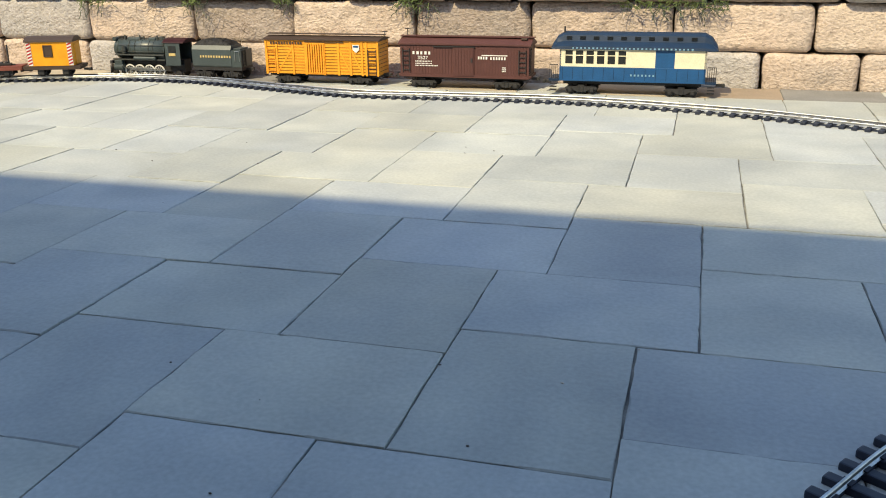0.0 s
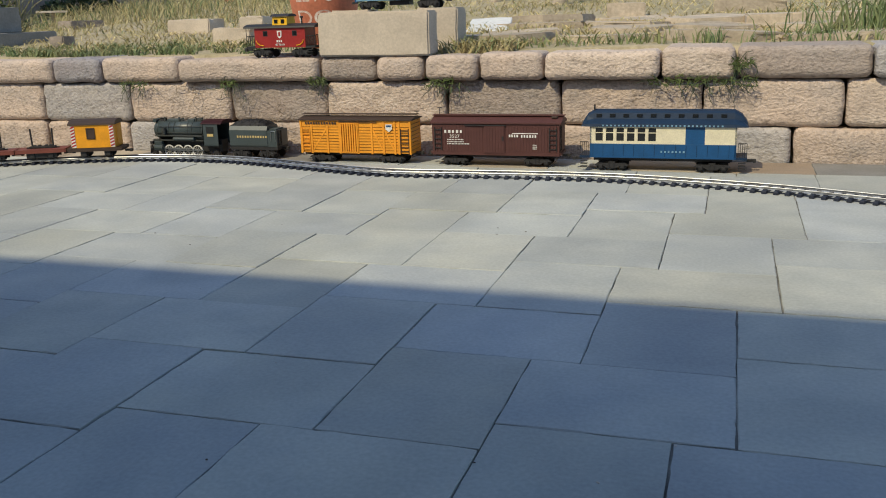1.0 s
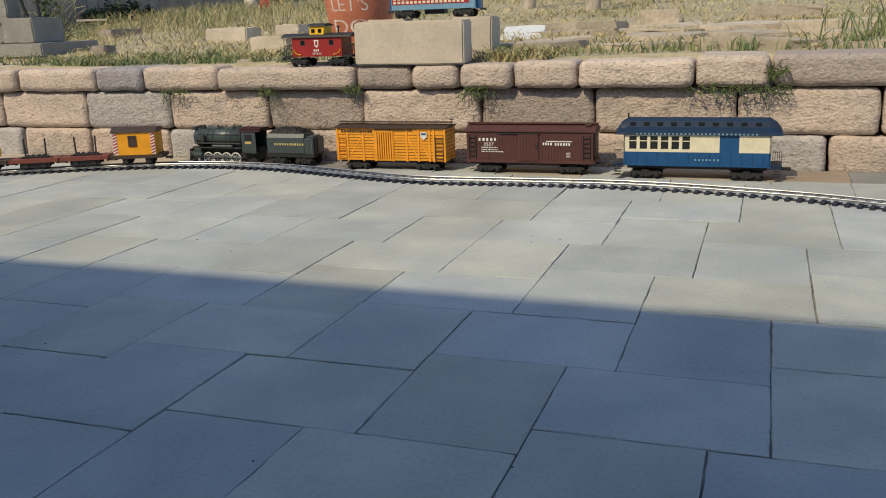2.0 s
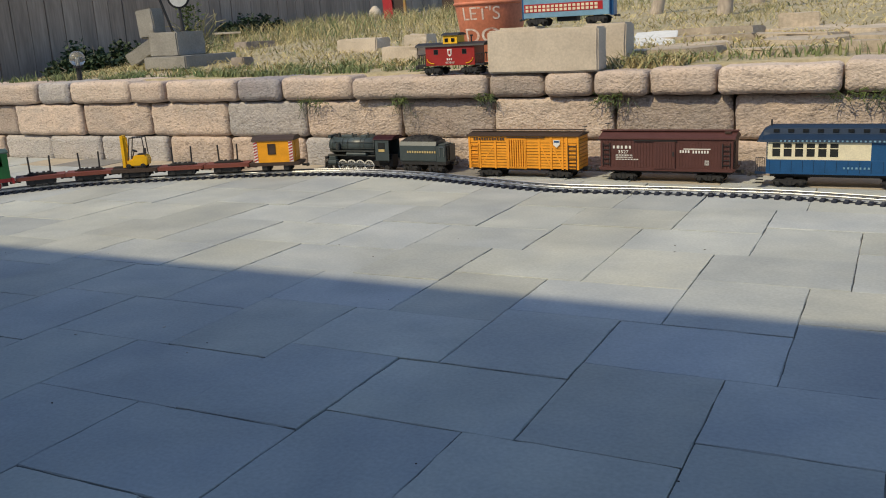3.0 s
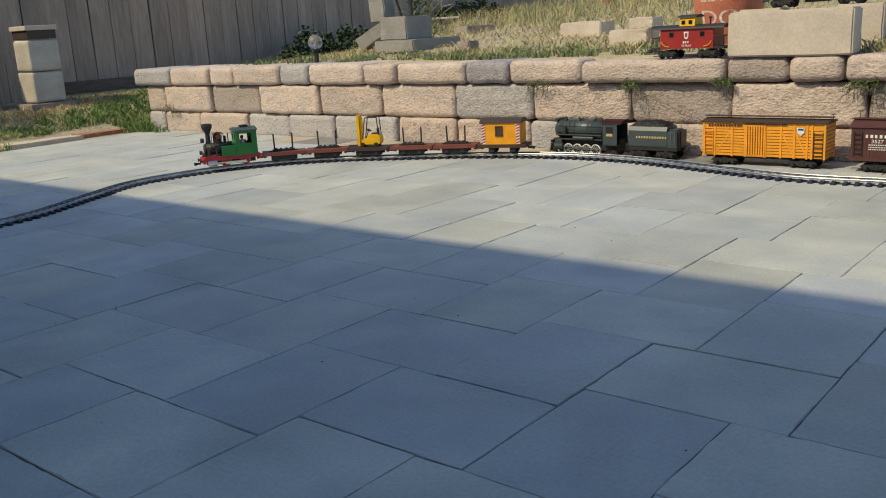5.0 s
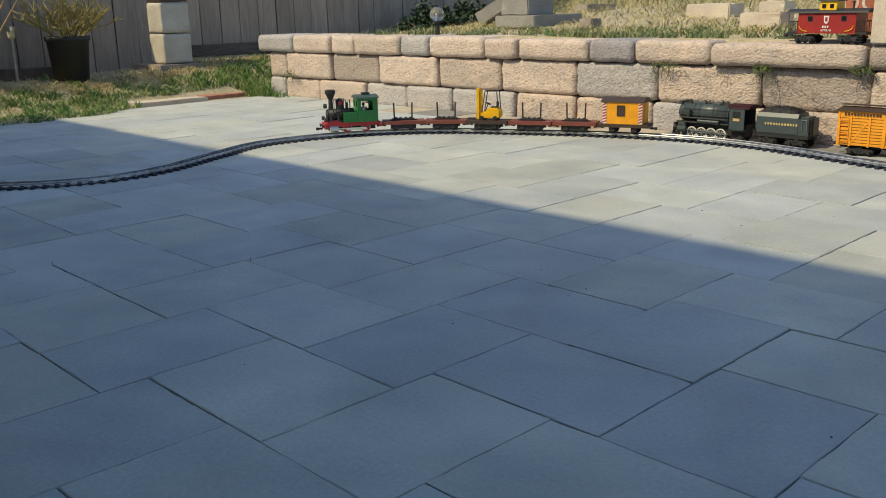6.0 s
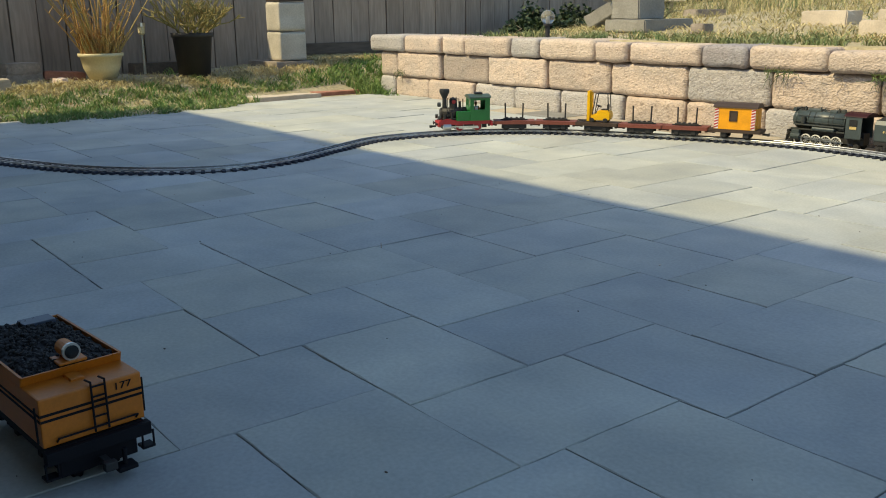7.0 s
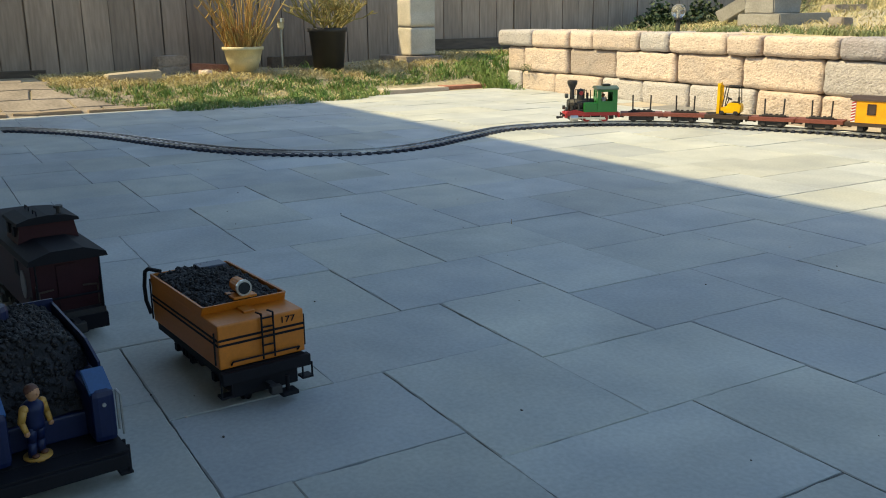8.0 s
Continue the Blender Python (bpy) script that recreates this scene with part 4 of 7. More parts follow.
def black_tender(m):
    c = thing("tender", "dark green-black coal tender with gold lettering", "model train car", m)
    bm = BM()
    along(bm, [(-0.043, 0.042), (0.043, 0.042), (0.045, 0.046), (0.045, 0.100), (0.037, 0.114), (-0.037, 0.114), (-0.045, 0.100), (-0.045, 0.046)], -0.099, 0.060)
    along(bm, [(-0.043, 0.042), (0.043, 0.042), (0.044, 0.099), (-0.044, 0.099)], 0.060, 0.099)
    part("body", bm, M_LOCO, c)
    bm = BM()
    bmesh.ops.create_grid(bm, x_segments=28, y_segments=12, size=0.5, matrix=pose(-0.020, 0, 0.1145) @ Matrix.Diagonal((0.156, 0.074, 1, 1)))
    for v in bm.verts:
        e = max(abs(v.co.x + 0.020) / 0.075, abs(v.co.y) / 0.037)
        v.co.z += 0.019 * max(0, 1 - e ** 3) + 0.0050 * noise.noise((v.co.x * 140, v.co.y * 140, 1))
    part("coal", bm, M_COAL, c, "heap of black coal")
    bars(c, "lettering", -0.066, 0.064, 0.077, 0.0075, -0.0455, M_GOLD, 12, 60, 0.40)
    bm = BM()
    for x in (0.076, 0.094):
        rod(bm, (x, -0.047, 0.062), (x, -0.047, 0.096), 0.0010, 5)
    rod(bm, (0.076, -0.047, 0.096), (0.094, -0.047, 0.096), 0.0010, 5)
    part("handrail", bm, M_STEEL, c)
    part("roof_step", box(BM(), 0.062, 0.092, -0.030, 0.030, 0.099, 0.104, 0.0015), M_LOCO, c)
    ladder(c, 0.100, -0.02, 0.044, 0.1, M_BLACK, 0.022, 5, "y")
    part("underframe", box(BM(), -0.099, 0.099, -0.042, 0.042, 0.030, 0.042), M_BLACK, c)
    coupler(c, 0.099, 1)
    for x in (-0.056, 0.056):
        bogie(c, x, 0.046, 0.042)
    return c


def caboose(m, red=M_CRED, roofm=M_BLACK, cupm=M_YELLOW, label="", lettered=True, cx=0.0, cw=0.034, ch=0.034, over=0.040):
    """A bay-less caboose with end platforms and a cupola."""
    c = thing("caboose", label, "model train car", m)
    L, W, z0, z1 = 0.275 - 2 * over, 0.086, 0.030, 0.088
    h = L / 2
    part("body", box(BM(), -h, h, -W / 2, W / 2, z0, z1, 0.001), red, c)
    bm = BM()
    along(bm, [(-W / 2 - 0.006, z1), (W / 2 + 0.006, z1), (W / 2 + 0.004, z1 + 0.005), (0.02, z1 + 0.012), (-0.02, z1 + 0.012), (-W / 2 - 0.004, z1 + 0.005)], -h - over, h + over)
    roof = part("roof", bm, roofm, c, "dark roof reaching over both platforms")
    bm = BM()
    along(bm, [(-cw, z1 + 0.006), (cw, z1 + 0.006), (cw - 0.005, z1 + ch), (-cw + 0.005, z1 + ch)], cx - 0.030, cx + 0.026)
    cup = part("cupola", bm, cupm, c, "cupola with small windows")
    for x in (-0.022, 0.004):
        part("window", box(BM(), cx + x, cx + x + 0.012, -cw - 0.0005, -cw + 0.004, z1 + 0.014, z1 + 0.025), M_GLASS if lettered else M_SHADE_BLACK, cup)
    along(bm := BM(), [(-cw - 0.001, z1 + ch - 0.001), (cw + 0.001, z1 + ch - 0.001), (cw, z1 + ch + 0.002), (cw * 0.6, z1 + ch + 0.006), (0, z1 + ch + 0.0075), (-cw * 0.6, z1 + ch + 0.006), (-cw, z1 + ch + 0.002)], cx - 0.036, cx + 0.032)
    part("cupola_roof", bm, roofm, cup)
    for x in (-0.062, -0.001 + 0.052):
        w = part("window", box(BM(), x, x + 0.014, -W / 2 - 0.001, -W / 2 + 0.001, z0 + 0.036, z0 + 0.048), M_GLASS if lettered else M_SHADE_BLACK, c)
        part("window_frame", box(BM(), x - 0.002, x + 0.016, -W / 2 - 0.0006, -W / 2, z0 + 0.034, z0 + 0.050), roofm, w)
    for s in (-1, 1):
        x = s * h
        e = over - 0.004
        pl = part("platform", box(BM(), x, x + s * e, -W / 2 + 0.002, W / 2 - 0.002, z0 - 0.002, z0 + 0.004), M_BLACK, c)
        railing(pl, x + s * 0.004, x + s * (e - 0.002), -W / 2 + 0.004, z0 + 0.004, z0 + 0.034)
        railing(pl, x + s * 0.004, x + s * (e - 0.002), W / 2 - 0.004, z0 + 0.004, z0 + 0.034)
        bm = BM()
        for y in (-W / 2 + 0.004, W / 2 - 0.004):
            rod(bm, (x + s * (e - 0.002), y, z0), (x + s * (e - 0.002), y, z1), 0.0012, 5)
        for k in range(5 if lettered else 0):
            y = -0.03 + k * 0.015
            rod(bm, (x + s * (e - 0.002), y, z0), (x + s * (e - 0.002), y, z0 + 0.034), 0.0009, 5)
        rod(bm, (x + s * (e - 0.002), -0.039, z0 + 0.034 - 0.014 * (not lettered)), (x + s * (e - 0.002), 0.039, z0 + 0.034 - 0.014 * (not lettered)), 0.0012, 5)
        part("end_railing", bm, M_BLACK if lettered else M_SHADE_BLACK, pl)
        bm = BM()
        for k in range(3):
            box(bm, x + s * 0.006, x + s * 0.026, -W / 2 - 0.002, -W / 2 + 0.012, z0 - 0.008 - 0.007 * k, z0 - 0.006 - 0.007 * k)
        part("step", bm, M_BLACK, pl)
        bm = BM()
        p = [(x - s * 0.006, z0 + 0.022), (x - s * 0.010, z0 + 0.014), (x - s * 0.020, z0 + 0.008), (x - s * 0.034, z0 + 0.006)]
        for a, b in zip(p, p[1:]):
            rod(bm, (a[0], -W / 2 - 0.002, a[1]), (b[0], -W / 2 - 0.002, b[1]), 0.0014, 5)
        part("grab_iron", bm, M_YELLOW if lettered else M_BLACK, c)
        coupler(c, x + s * e, s, 0.024)
        if not lettered:
            part("end_beam", box(BM(), x + s * (e - 0.010), x + s * (e + 0.001), -W / 2, W / 2, 0.012, z0 - 0.002, 0.001), M_SHADE_BLACK, c)
            part("end_door", box(BM(), x, x + s * 0.0015, -0.012, 0.012, z0 + 0.004, z1 - 0.006), red, c)
            for q in (-1, 1):
                bm = BM()
                rod(bm, (x + s * 0.003, q * 0.036, z0 + 0.006), (x + s * 0.003, q * 0.036, z0 + 0.027), 0.0010, 6)
                rod(bm, (x + s * 0.003, q * 0.036, z0 + 0.027), (x + s * 0.003, q * 0.018, z0 + 0.028), 0.0010, 6)
                part("grab_iron", bm, M_BROWN, c)
    if lettered:
        bars(c, "lettering", -0.012, 0.012, z0 + 0.019, 0.006, -W / 2 - 0.001, M_WHITE, 3, 70, 0.35)
        text_part("car_number", "477810", 0.0085, pose(0, -W / 2 - 0.0012, z0 + 0.0085, 90), M_WHITE, c, 0.036)
        bm = BM()
        prism(bm, [(-0.009, z0 + 0.050), (0.009, z0 + 0.050), (0.007, z0 + 0.032), (0, z0 + 0.027), (-0.007, z0 + 0.032)], -W / 2 - 0.0012, -W / 2)
        em = part("emblem", bm, M_WHITE, c, "white keystone emblem")
        part("emblem_field", box(BM(), -0.004, 0.004, -W / 2 - 0.0018, -W / 2 - 0.001, z0 + 0.034, z0 + 0.046), red, em)
    else:
        bm = BM()
        prism(bm, [(h - 0.036 + 0.012 * math.cos(2 * math.pi * k / 16), z0 + 0.029 + 0.015 * math.sin(2 * math.pi * k / 16)) for k in range(16)], -W / 2 - 0.0012, -W / 2)
        part("emblem", bm, plain("grey_emblem", (0.20, 0.19, 0.20), 0.6), c, "worn pale oval emblem")
        for q in (-1, 1):
            bm = BM()
            P = [(cx + q * 0.018 - 0.008, z1 + ch + 0.006), (cx + q * 0.018 - 0.008, z1 + ch + 0.011), (cx + q * 0.018 + 0.008, z1 + ch + 0.011), (cx + q * 0.018 + 0.008, z1 + ch + 0.006)]
            for p, r in zip(P, P[1:]):
                rod(bm, (p[0], -0.012, p[1]), (r[0], -0.012, r[1]), 0.0008, 5)
            part("roof_grab", bm, M_SHADE_BLACK, roof)
    bm = BM()
    px, py, pz = (h - 0.02, -0.02, z1 + 0.008) if lettered else (cx + 0.02, 0.018, z1 + ch + 0.002)
    rod(bm, (px, py, pz), (px, py, pz + 0.011 * (2 if lettered else 1)), 0.003, 8)
    rod(bm, (px, py, pz + 0.010 * (2 if lettered else 1)), (px, py, pz + 0.0125 * (2 if lettered else 1)), 0.006, 8)
    part("stove_pipe", bm, M_BLACK, roof)
    for x in (-0.075, 0.075):
        bogie(c, x, 0.046, 0.038, 0.0125)
    return c


def figure(name, label, m, shirt, material=None):
    """A plain standing toy figure as one mesh, stooping slightly, arms hanging."""
    bm = BM()
    for q in (-1, 1):
        rod(bm, (q * 0.0062, 0.001, 0.003), (q * 0.0060, 0, 0.020), 0.0044, 12, 0.0050, 0)
        rod(bm, (q * 0.0060, 0, 0.020), (q * 0.0056, -0.001, 0.038), 0.0050, 12, 0.0066, 0)
        ball(bm, (q * 0.0062, -0.0035, 0.0045), 0.0045, 10, 0.6, 3)
        ball(bm, (q * 0.0125, -0.002, 0.0605), 0.0050, 12, 1.0, 1)
        rod(bm, (q * 0.0130, -0.002, 0.0605), (q * 0.0172, -0.0015, 0.0475), 0.0045, 12, 0.0038, 1)
        ball(bm, (q * 0.0172, -0.0015, 0.0475), 0.0038, 10, 1.0, 1)
        rod(bm, (q * 0.0172, -0.0015, 0.0475), (q * 0.0165, -0.0065, 0.0365), 0.0036, 12, 0.0028, 1)
        ball(bm, (q * 0.0165, -0.0068, 0.0350), 0.0032, 10, 1.1, 2)
    lathe(bm, [(0.0, 0.034), (0.0098, 0.035), (0.0108, 0.041), (0.0100, 0.048), (0.0118, 0.057), (0.0112, 0.062), (0.0060, 0.0665), (0.0, 0.067)], 18, (0, -0.0008, 0), 0)
    rod(bm, (0, -0.001, 0.064), (0, -0.0025, 0.071), 0.0038, 10, mi=2)
    ball(bm, (0, -0.0035, 0.0755), 0.0074, 16, 1.15, 2)
    ball(bm, (0, -0.0022, 0.0780), 0.0077, 16, 0.95, 3)
    ball(bm, (0.0, -0.0105, 0.0750), 0.0018, 8, 1.0, 2)
    rod(bm, (0, 0, 0), (0, 0, 0.003), 0.015, 24, mi=1)
    ob = part(name, bm, [shirt, M_FIGARM, M_SKIN, M_HAIR], None, "", True)
    ob.matrix_basis = m
    return tagged(ob, label, "toy figure")


def tender_orange(m):
    """Local x points to the tender's rear."""
    c = thing("tender", "orange coal tender with black stripes on the shaded pavers", "model train car", m)
    W, z0, z1, L = 0.1220, 0.0555, 0.1155, 0.254
    x1, x0 = 0.0, -L
    w = W / 2
    bm = BM()
    box(bm, x0, x1, -w, w, z0, z1, 0.002)
    body = part("body", bm, M_TORANGE, c, "orange painted tank")
    bm = BM()
    for s in (-1, 1):
        prism(bm, [(x0, z1 - 0.001), (-0.055, z1 - 0.001), (-0.051, z1 + 0.012), (x0, z1 + 0.012)], s * (w - 0.003), s * w)
    prism(bm, [(-0.055, z1 - 0.001), (-0.055, z1 - 0.001), (-0.051, z1 + 0.012), (-0.048, z1 + 0.012)], -w + 0.001, w - 0.001)
    box(bm, x0, x0 + 0.003, -w, w, z1, z1 + 0.012)
    part("bunker_wall", bm, M_TORANGE, c, "orange raised coal bunker")
    bm = BM()
    bmesh.ops.create_grid(bm, x_segments=56, y_segments=24, size=0.5, matrix=pose((x0 - 0.05) / 2, 0, z1 + 0.006) @ Matrix.Diagonal((-x0 - 0.058, W - 0.010, 1, 1)))
    for v in bm.verts:
        k = max(0, 1 - (abs(v.co.y) / 0.062) ** 2.5)
        v.co.z += 0.009 * k * (0.75 + 0.25 * noise.noise((v.co.x * 25, v.co.y * 25, 4))) * min(1, (-0.055 - v.co.x) / 0.05 + 0.3) + 0.0025 * noise.noise((v.co.x * 120, v.co.y * 120, 2))
    part("coal", bm, M_COAL, c, "heap of black coal", True)
    coal_heap(c, x0 + 0.006, -0.058, w - 0.007, lambda x, y: z1 + 0.005 + 0.009 * max(0, 1 - (abs(y) / 0.062) ** 2.5) * 0.8 * min(1, (-0.055 - x) / 0.05 + 0.3), 750, 5)
    for k, z in enumerate((0.0935, 0.0865)):
        for s in (-1, 1):
            part("stripe", box(BM(), x0 + 0.001, x1 - 0.001, s * w, s * (w + 0.0006), z, z + 0.0032), M_SHADE_BLACK, c)
        part("stripe", box(BM(), x1, x1 + 0.0006, -w, w, z, z + 0.0032), M_SHADE_BLACK, c)
    text_part("number", "177", 0.0125, pose(0.0008, 0.037, 0.1055, 90, 0, 90), M_SHADE_BLACK, c, 0.0195)
    # rear ladder, arched at the top
    bm = BM()
    for y in (-0.002, 0.0145):
        rod(bm, (x1 + 0.005, y, z0 + 0.004), (x1 + 0.005, y, z1 + 0.006), 0.0014, 6)
        rod(bm, (x1 + 0.005, y, z1 + 0.006), (x1 - 0.012, y, z1 + 0.004), 0.0014, 6)
    for k in range(5):
        z = z0 + 0.010 + k * 0.0125
        rod(bm, (x1 + 0.005, -0.002, z), (x1 + 0.005, 0.0145, z), 0.0013, 6)
    part("ladder", bm, M_SHADE_BLACK, c, "black wire ladder")
    for y in (-w - 0.003, w + 0.003):
        part("grab_rail", rod(BM(), (x1 - 0.006, y, z0 + 0.006), (x1 - 0.006, y, z1 - 0.010), 0.0013, 6), M_SHADE_BLACK, c)
        part("grab_rail", rod(BM(), (x0 + 0.006, y, z0 + 0.004), (x0 + 0.006, y, z1 + 0.006), 0.0013, 6), M_SHADE_BLACK, c)
    bm = BM()
    rod(bm, (x1 + 0.006, -0.045, z0 + 0.010), (x1 + 0.006, 0.050, z0 + 0.010), 0.0013, 6)
    for y in (-0.045, 0.050):
        rod(bm, (x1, y, z0 + 0.004), (x1 + 0.006, y, z0 + 0.010), 0.0013, 6)
    part("grab_rail", bm, M_SHADE_BLACK, c)
    bm = BM()
    P = [(x0 + 0.03, -w + 0.006, z1 + 0.022), (x0, -w - 0.002, z1 + 0.020), (x0 - 0.010, -w - 0.004, z1 + 0.014), (x0 - 0.016, -w - 0.005, z1 - 0.010), (x0 - 0.014, -w - 0.005, z1 - 0.032), (x0 - 0.002, -w - 0.003, z1 - 0.050)]
    for a, b in zip(P, P[1:]):
        rod(bm, a, b, 0.0030, 8)
    part("hose", bm, M_SHADE_BLACK, c, "looped black hose")
    bm = BM()
    box(bm, x1 - 0.052, x1 - 0.028, -0.012, 0.004, z1 - 0.001, z1 + 0.003, 0.001)
    part("hatch", bm, M_TORANGE, c)
    bm = BM()
    rod(bm, (-0.084, 0.003, z1 + 0.026), (-0.060, 0.003, z1 + 0.026), 0.0100, 16)
    box(bm, -0.086, -0.054, -0.014, 0.020, z1 + 0.012, z1 + 0.0155, 0.001)
    lamp = part("rear_lamp", bm, M_TORANGE, c, "orange lamp on the bunker wall")
    bm = BM()
    rod(bm, (-0.060, 0.003, z1 + 0.026), (-0.056, 0.003, z1 + 0.026), 0.0112, 16)
    part("lamp_rim", bm, M_STEEL, lamp)
    bm = BM()
    rod(bm, (-0.0565, 0.003, z1 + 0.026), (-0.0550, 0.003, z1 + 0.026), 0.0085, 16)
    part("lens", bm, M_GLASS, lamp)
    part("underframe", box(BM(), x0 + 0.004, x1 + 0.004, -w + 0.004, w - 0.004, z0 - 0.014, z0 - 0.001), M_SHADE_BLACK, c)
    bm = BM()
    box(bm, x1, x1 + 0.012, -w - 0.002, w + 0.002, z0 - 0.018, z0 - 0.002, 0.001)
    box(bm, x1 - 0.006, x1 + 0.003, -w + 0.014, w - 0.014, 0.014, z0 - 0.012, 0.002)
    part("end_beam", bm, M_SHADE_BLACK, c)
    for y in (-w + 0.003, w - 0.003):
        bm = BM()
        box(bm, x1 - 0.004, x1 + 0.012, y - 0.008, y + 0.008, z0 - 0.036, z0 - 0.033)
        for u in (-0.007, 0.007):
            rod(bm, (x1 + 0.010, y + u, z0 - 0.036), (x1 + 0.010, y + u, z0 - 0.014), 0.0014, 5)
        part("step", bm, M_SHADE_BLACK, c)
    coupler(c, x1 + 0.010, 1, 0.026)
    bm = BM()
    box(bm, x1 + 0.012, x1 + 0.032, 0.010, 0.034, 0.010, 0.016, 0.002)
    rod(bm, (x1 + 0.022, 0.022, 0.012), (x1 + 0.022, 0.022, 0.036), 0.003, 8)
    part("coupler_head", bm, M_SHADE_BLACK, c)
    for x in (-0.050, -0.195):
        bogie(c, x, 0.062, 0.034, 0.015, M_SHADE_BLACK, M_SHADE_BLACK)
    part("water_hatch", box(BM(), x0 + 0.006, x0 + 0.034, 0.004, 0.046, z1 + 0.012, z1 + 0.018, 0.001), plain("slate_blue_lid", (0.05, 0.07, 0.12), 0.4), c, "slate blue hatch lid")
    return c


def tender_blue(m):
    """Local x points to the tender's rear, where it opens to a footplate."""
    c = thing("tender", "deep blue coal tender on the shaded pavers", "model train car", m)
    w, z0, z1, L = 0.068, 0.040, 0.108, 0.27
    bm = BM()
    box(bm, -L, -0.095, -w, w, z0, z1, 0.002)
    box(bm, -0.097, -0.035, -w, w, z0, z1 - 0.040, 0.002)
    body = part("body", bm, M_DBLUE, c, "deep blue tank")
    for s in (-1, 1):
        part("wing", box(BM(), -0.096, 0.0, s * w, s * (w - 0.026), z0 + 0.001, z1 - 0.006, 0.007), M_DBLUE, body, "rounded blue rear wing")
    bm = BM()
    for s in (-1, 1):
        prism(bm, [(-L, z1 - 0.001), (-0.05, z1 - 0.006), (-0.05, z1 + 0.010), (-0.10, z1 + 0.024), (-L, z1 + 0.026)], s * (w - 0.003), s * w)
    box(bm, -L, -L + 0.003, -w, w, z1, z1 + 0.030)
    part("bunker_wall", bm, M_DBLUE, c)
    bm = BM()
    def heap(x, y):
        slope = min(1.0, max(0.0, (-0.040 - x) / 0.075))
        return z1 - 0.040 + 0.050 * slope + 0.022 * max(0, 1 - (abs(y) / 0.066) ** 2.5) * slope

    bmesh.ops.create_grid(bm, x_segments=48, y_segments=24, size=0.5, matrix=pose(-L / 2 - 0.018, 0, 0) @ Matrix.Diagonal((L - 0.046, 2 * w - 0.010, 1, 1)))
    for v in bm.verts:
        v.co.z = heap(v.co.x, v.co.y) + 0.0025 * noise.noise((v.co.x * 110, v.co.y * 110, 5))
    part("coal", bm, M_COAL, c, "heap of black coal sloping to the rear", True)
    coal_heap(c, -L + 0.006, -0.044, w - 0.009, heap, 1150, 6, 0.0036)
    for s in (-1, 1):
        bm = BM()
        prism(bm, [(-0.040, z1 + 0.004), (-0.006, z1 - 0.013), (-0.003, z1 - 0.008), (-0.038, z1 + 0.010)], s * (w - 0.001), s * (w - 0.026))
        bmesh.ops.bevel(bm, geom=list(bm.edges), offset=0.0012, segments=2, affect="EDGES")
        lid = part("locker_lid", bm, M_BLUE, c, "brighter blue locker lid")
        bm = BM()
        rod(bm, (-0.001, s * (w - 0.013), z1 - 0.022), (0.002, s * (w - 0.013), z1 - 0.022), 0.0022, 10)
        part("latch", bm, M_STEEL, lid)
    for s in (-1, 1):
        bm = BM()
        for x in (-0.012, 0.004):
            rod(bm, (x, s * (w + 0.004), z0 + 0.008), (x, s * (w + 0.004), z1 - 0.012), 0.0013, 6)
        rod(bm, (-0.012, s * (w + 0.004), z1 - 0.012), (0.004, s * (w + 0.004), z1 - 0.012), 0.0013, 6)
        part("grab_rail", bm, M_STEEL, c)
    bm = BM()
    box(bm, -0.040, 0.028, -w - 0.002, w + 0.002, z0 - 0.006, z0 - 0.001, 0.001)
    part("footplate", bm, M_SHADE_BLACK, c, "black footplate between the wings")
    for s in (-1, 1):
        bm = BM()
        box(bm, 0.000, 0.020, s * (w - 0.008), s * (w + 0.006), 0.006, 0.009)
        rod(bm, (0.002, s * (w + 0.003), 0.008), (0.002, s * (w + 0.003), z0), 0.0022, 6)
        rod(bm, (0.018, s * (w + 0.003), 0.008), (0.018, s * (w + 0.003), z0), 0.0022, 6)
        part("step", bm, M_SHADE_BLACK, c)
    bm = BM()
    lathe(bm, [(0.0, 0.020), (0.014, 0.020), (0.016, 0.014), (0.016, 0.0)], 14, (-L + 0.06, -0.012, z1 + 0.030))
    part("water_hatch", bm, M_DBLUE, c)
    part("underframe", box(BM(), -L + 0.004, 0.0, -w + 0.008, w - 0.008, z0 - 0.016, z0), M_SHADE_BLACK, c)
    part("end_beam", box(BM(), 0.020, 0.032, -w, w, z0 - 0.02, z0 - 0.004, 0.002), M_SHADE_BLACK, c)
    for x in (-0.055, -0.20):
        bogie(c, x, 0.062, 0.05, 0.017, M_SHADE_BLACK, M_SHADE_BLACK)
    return c


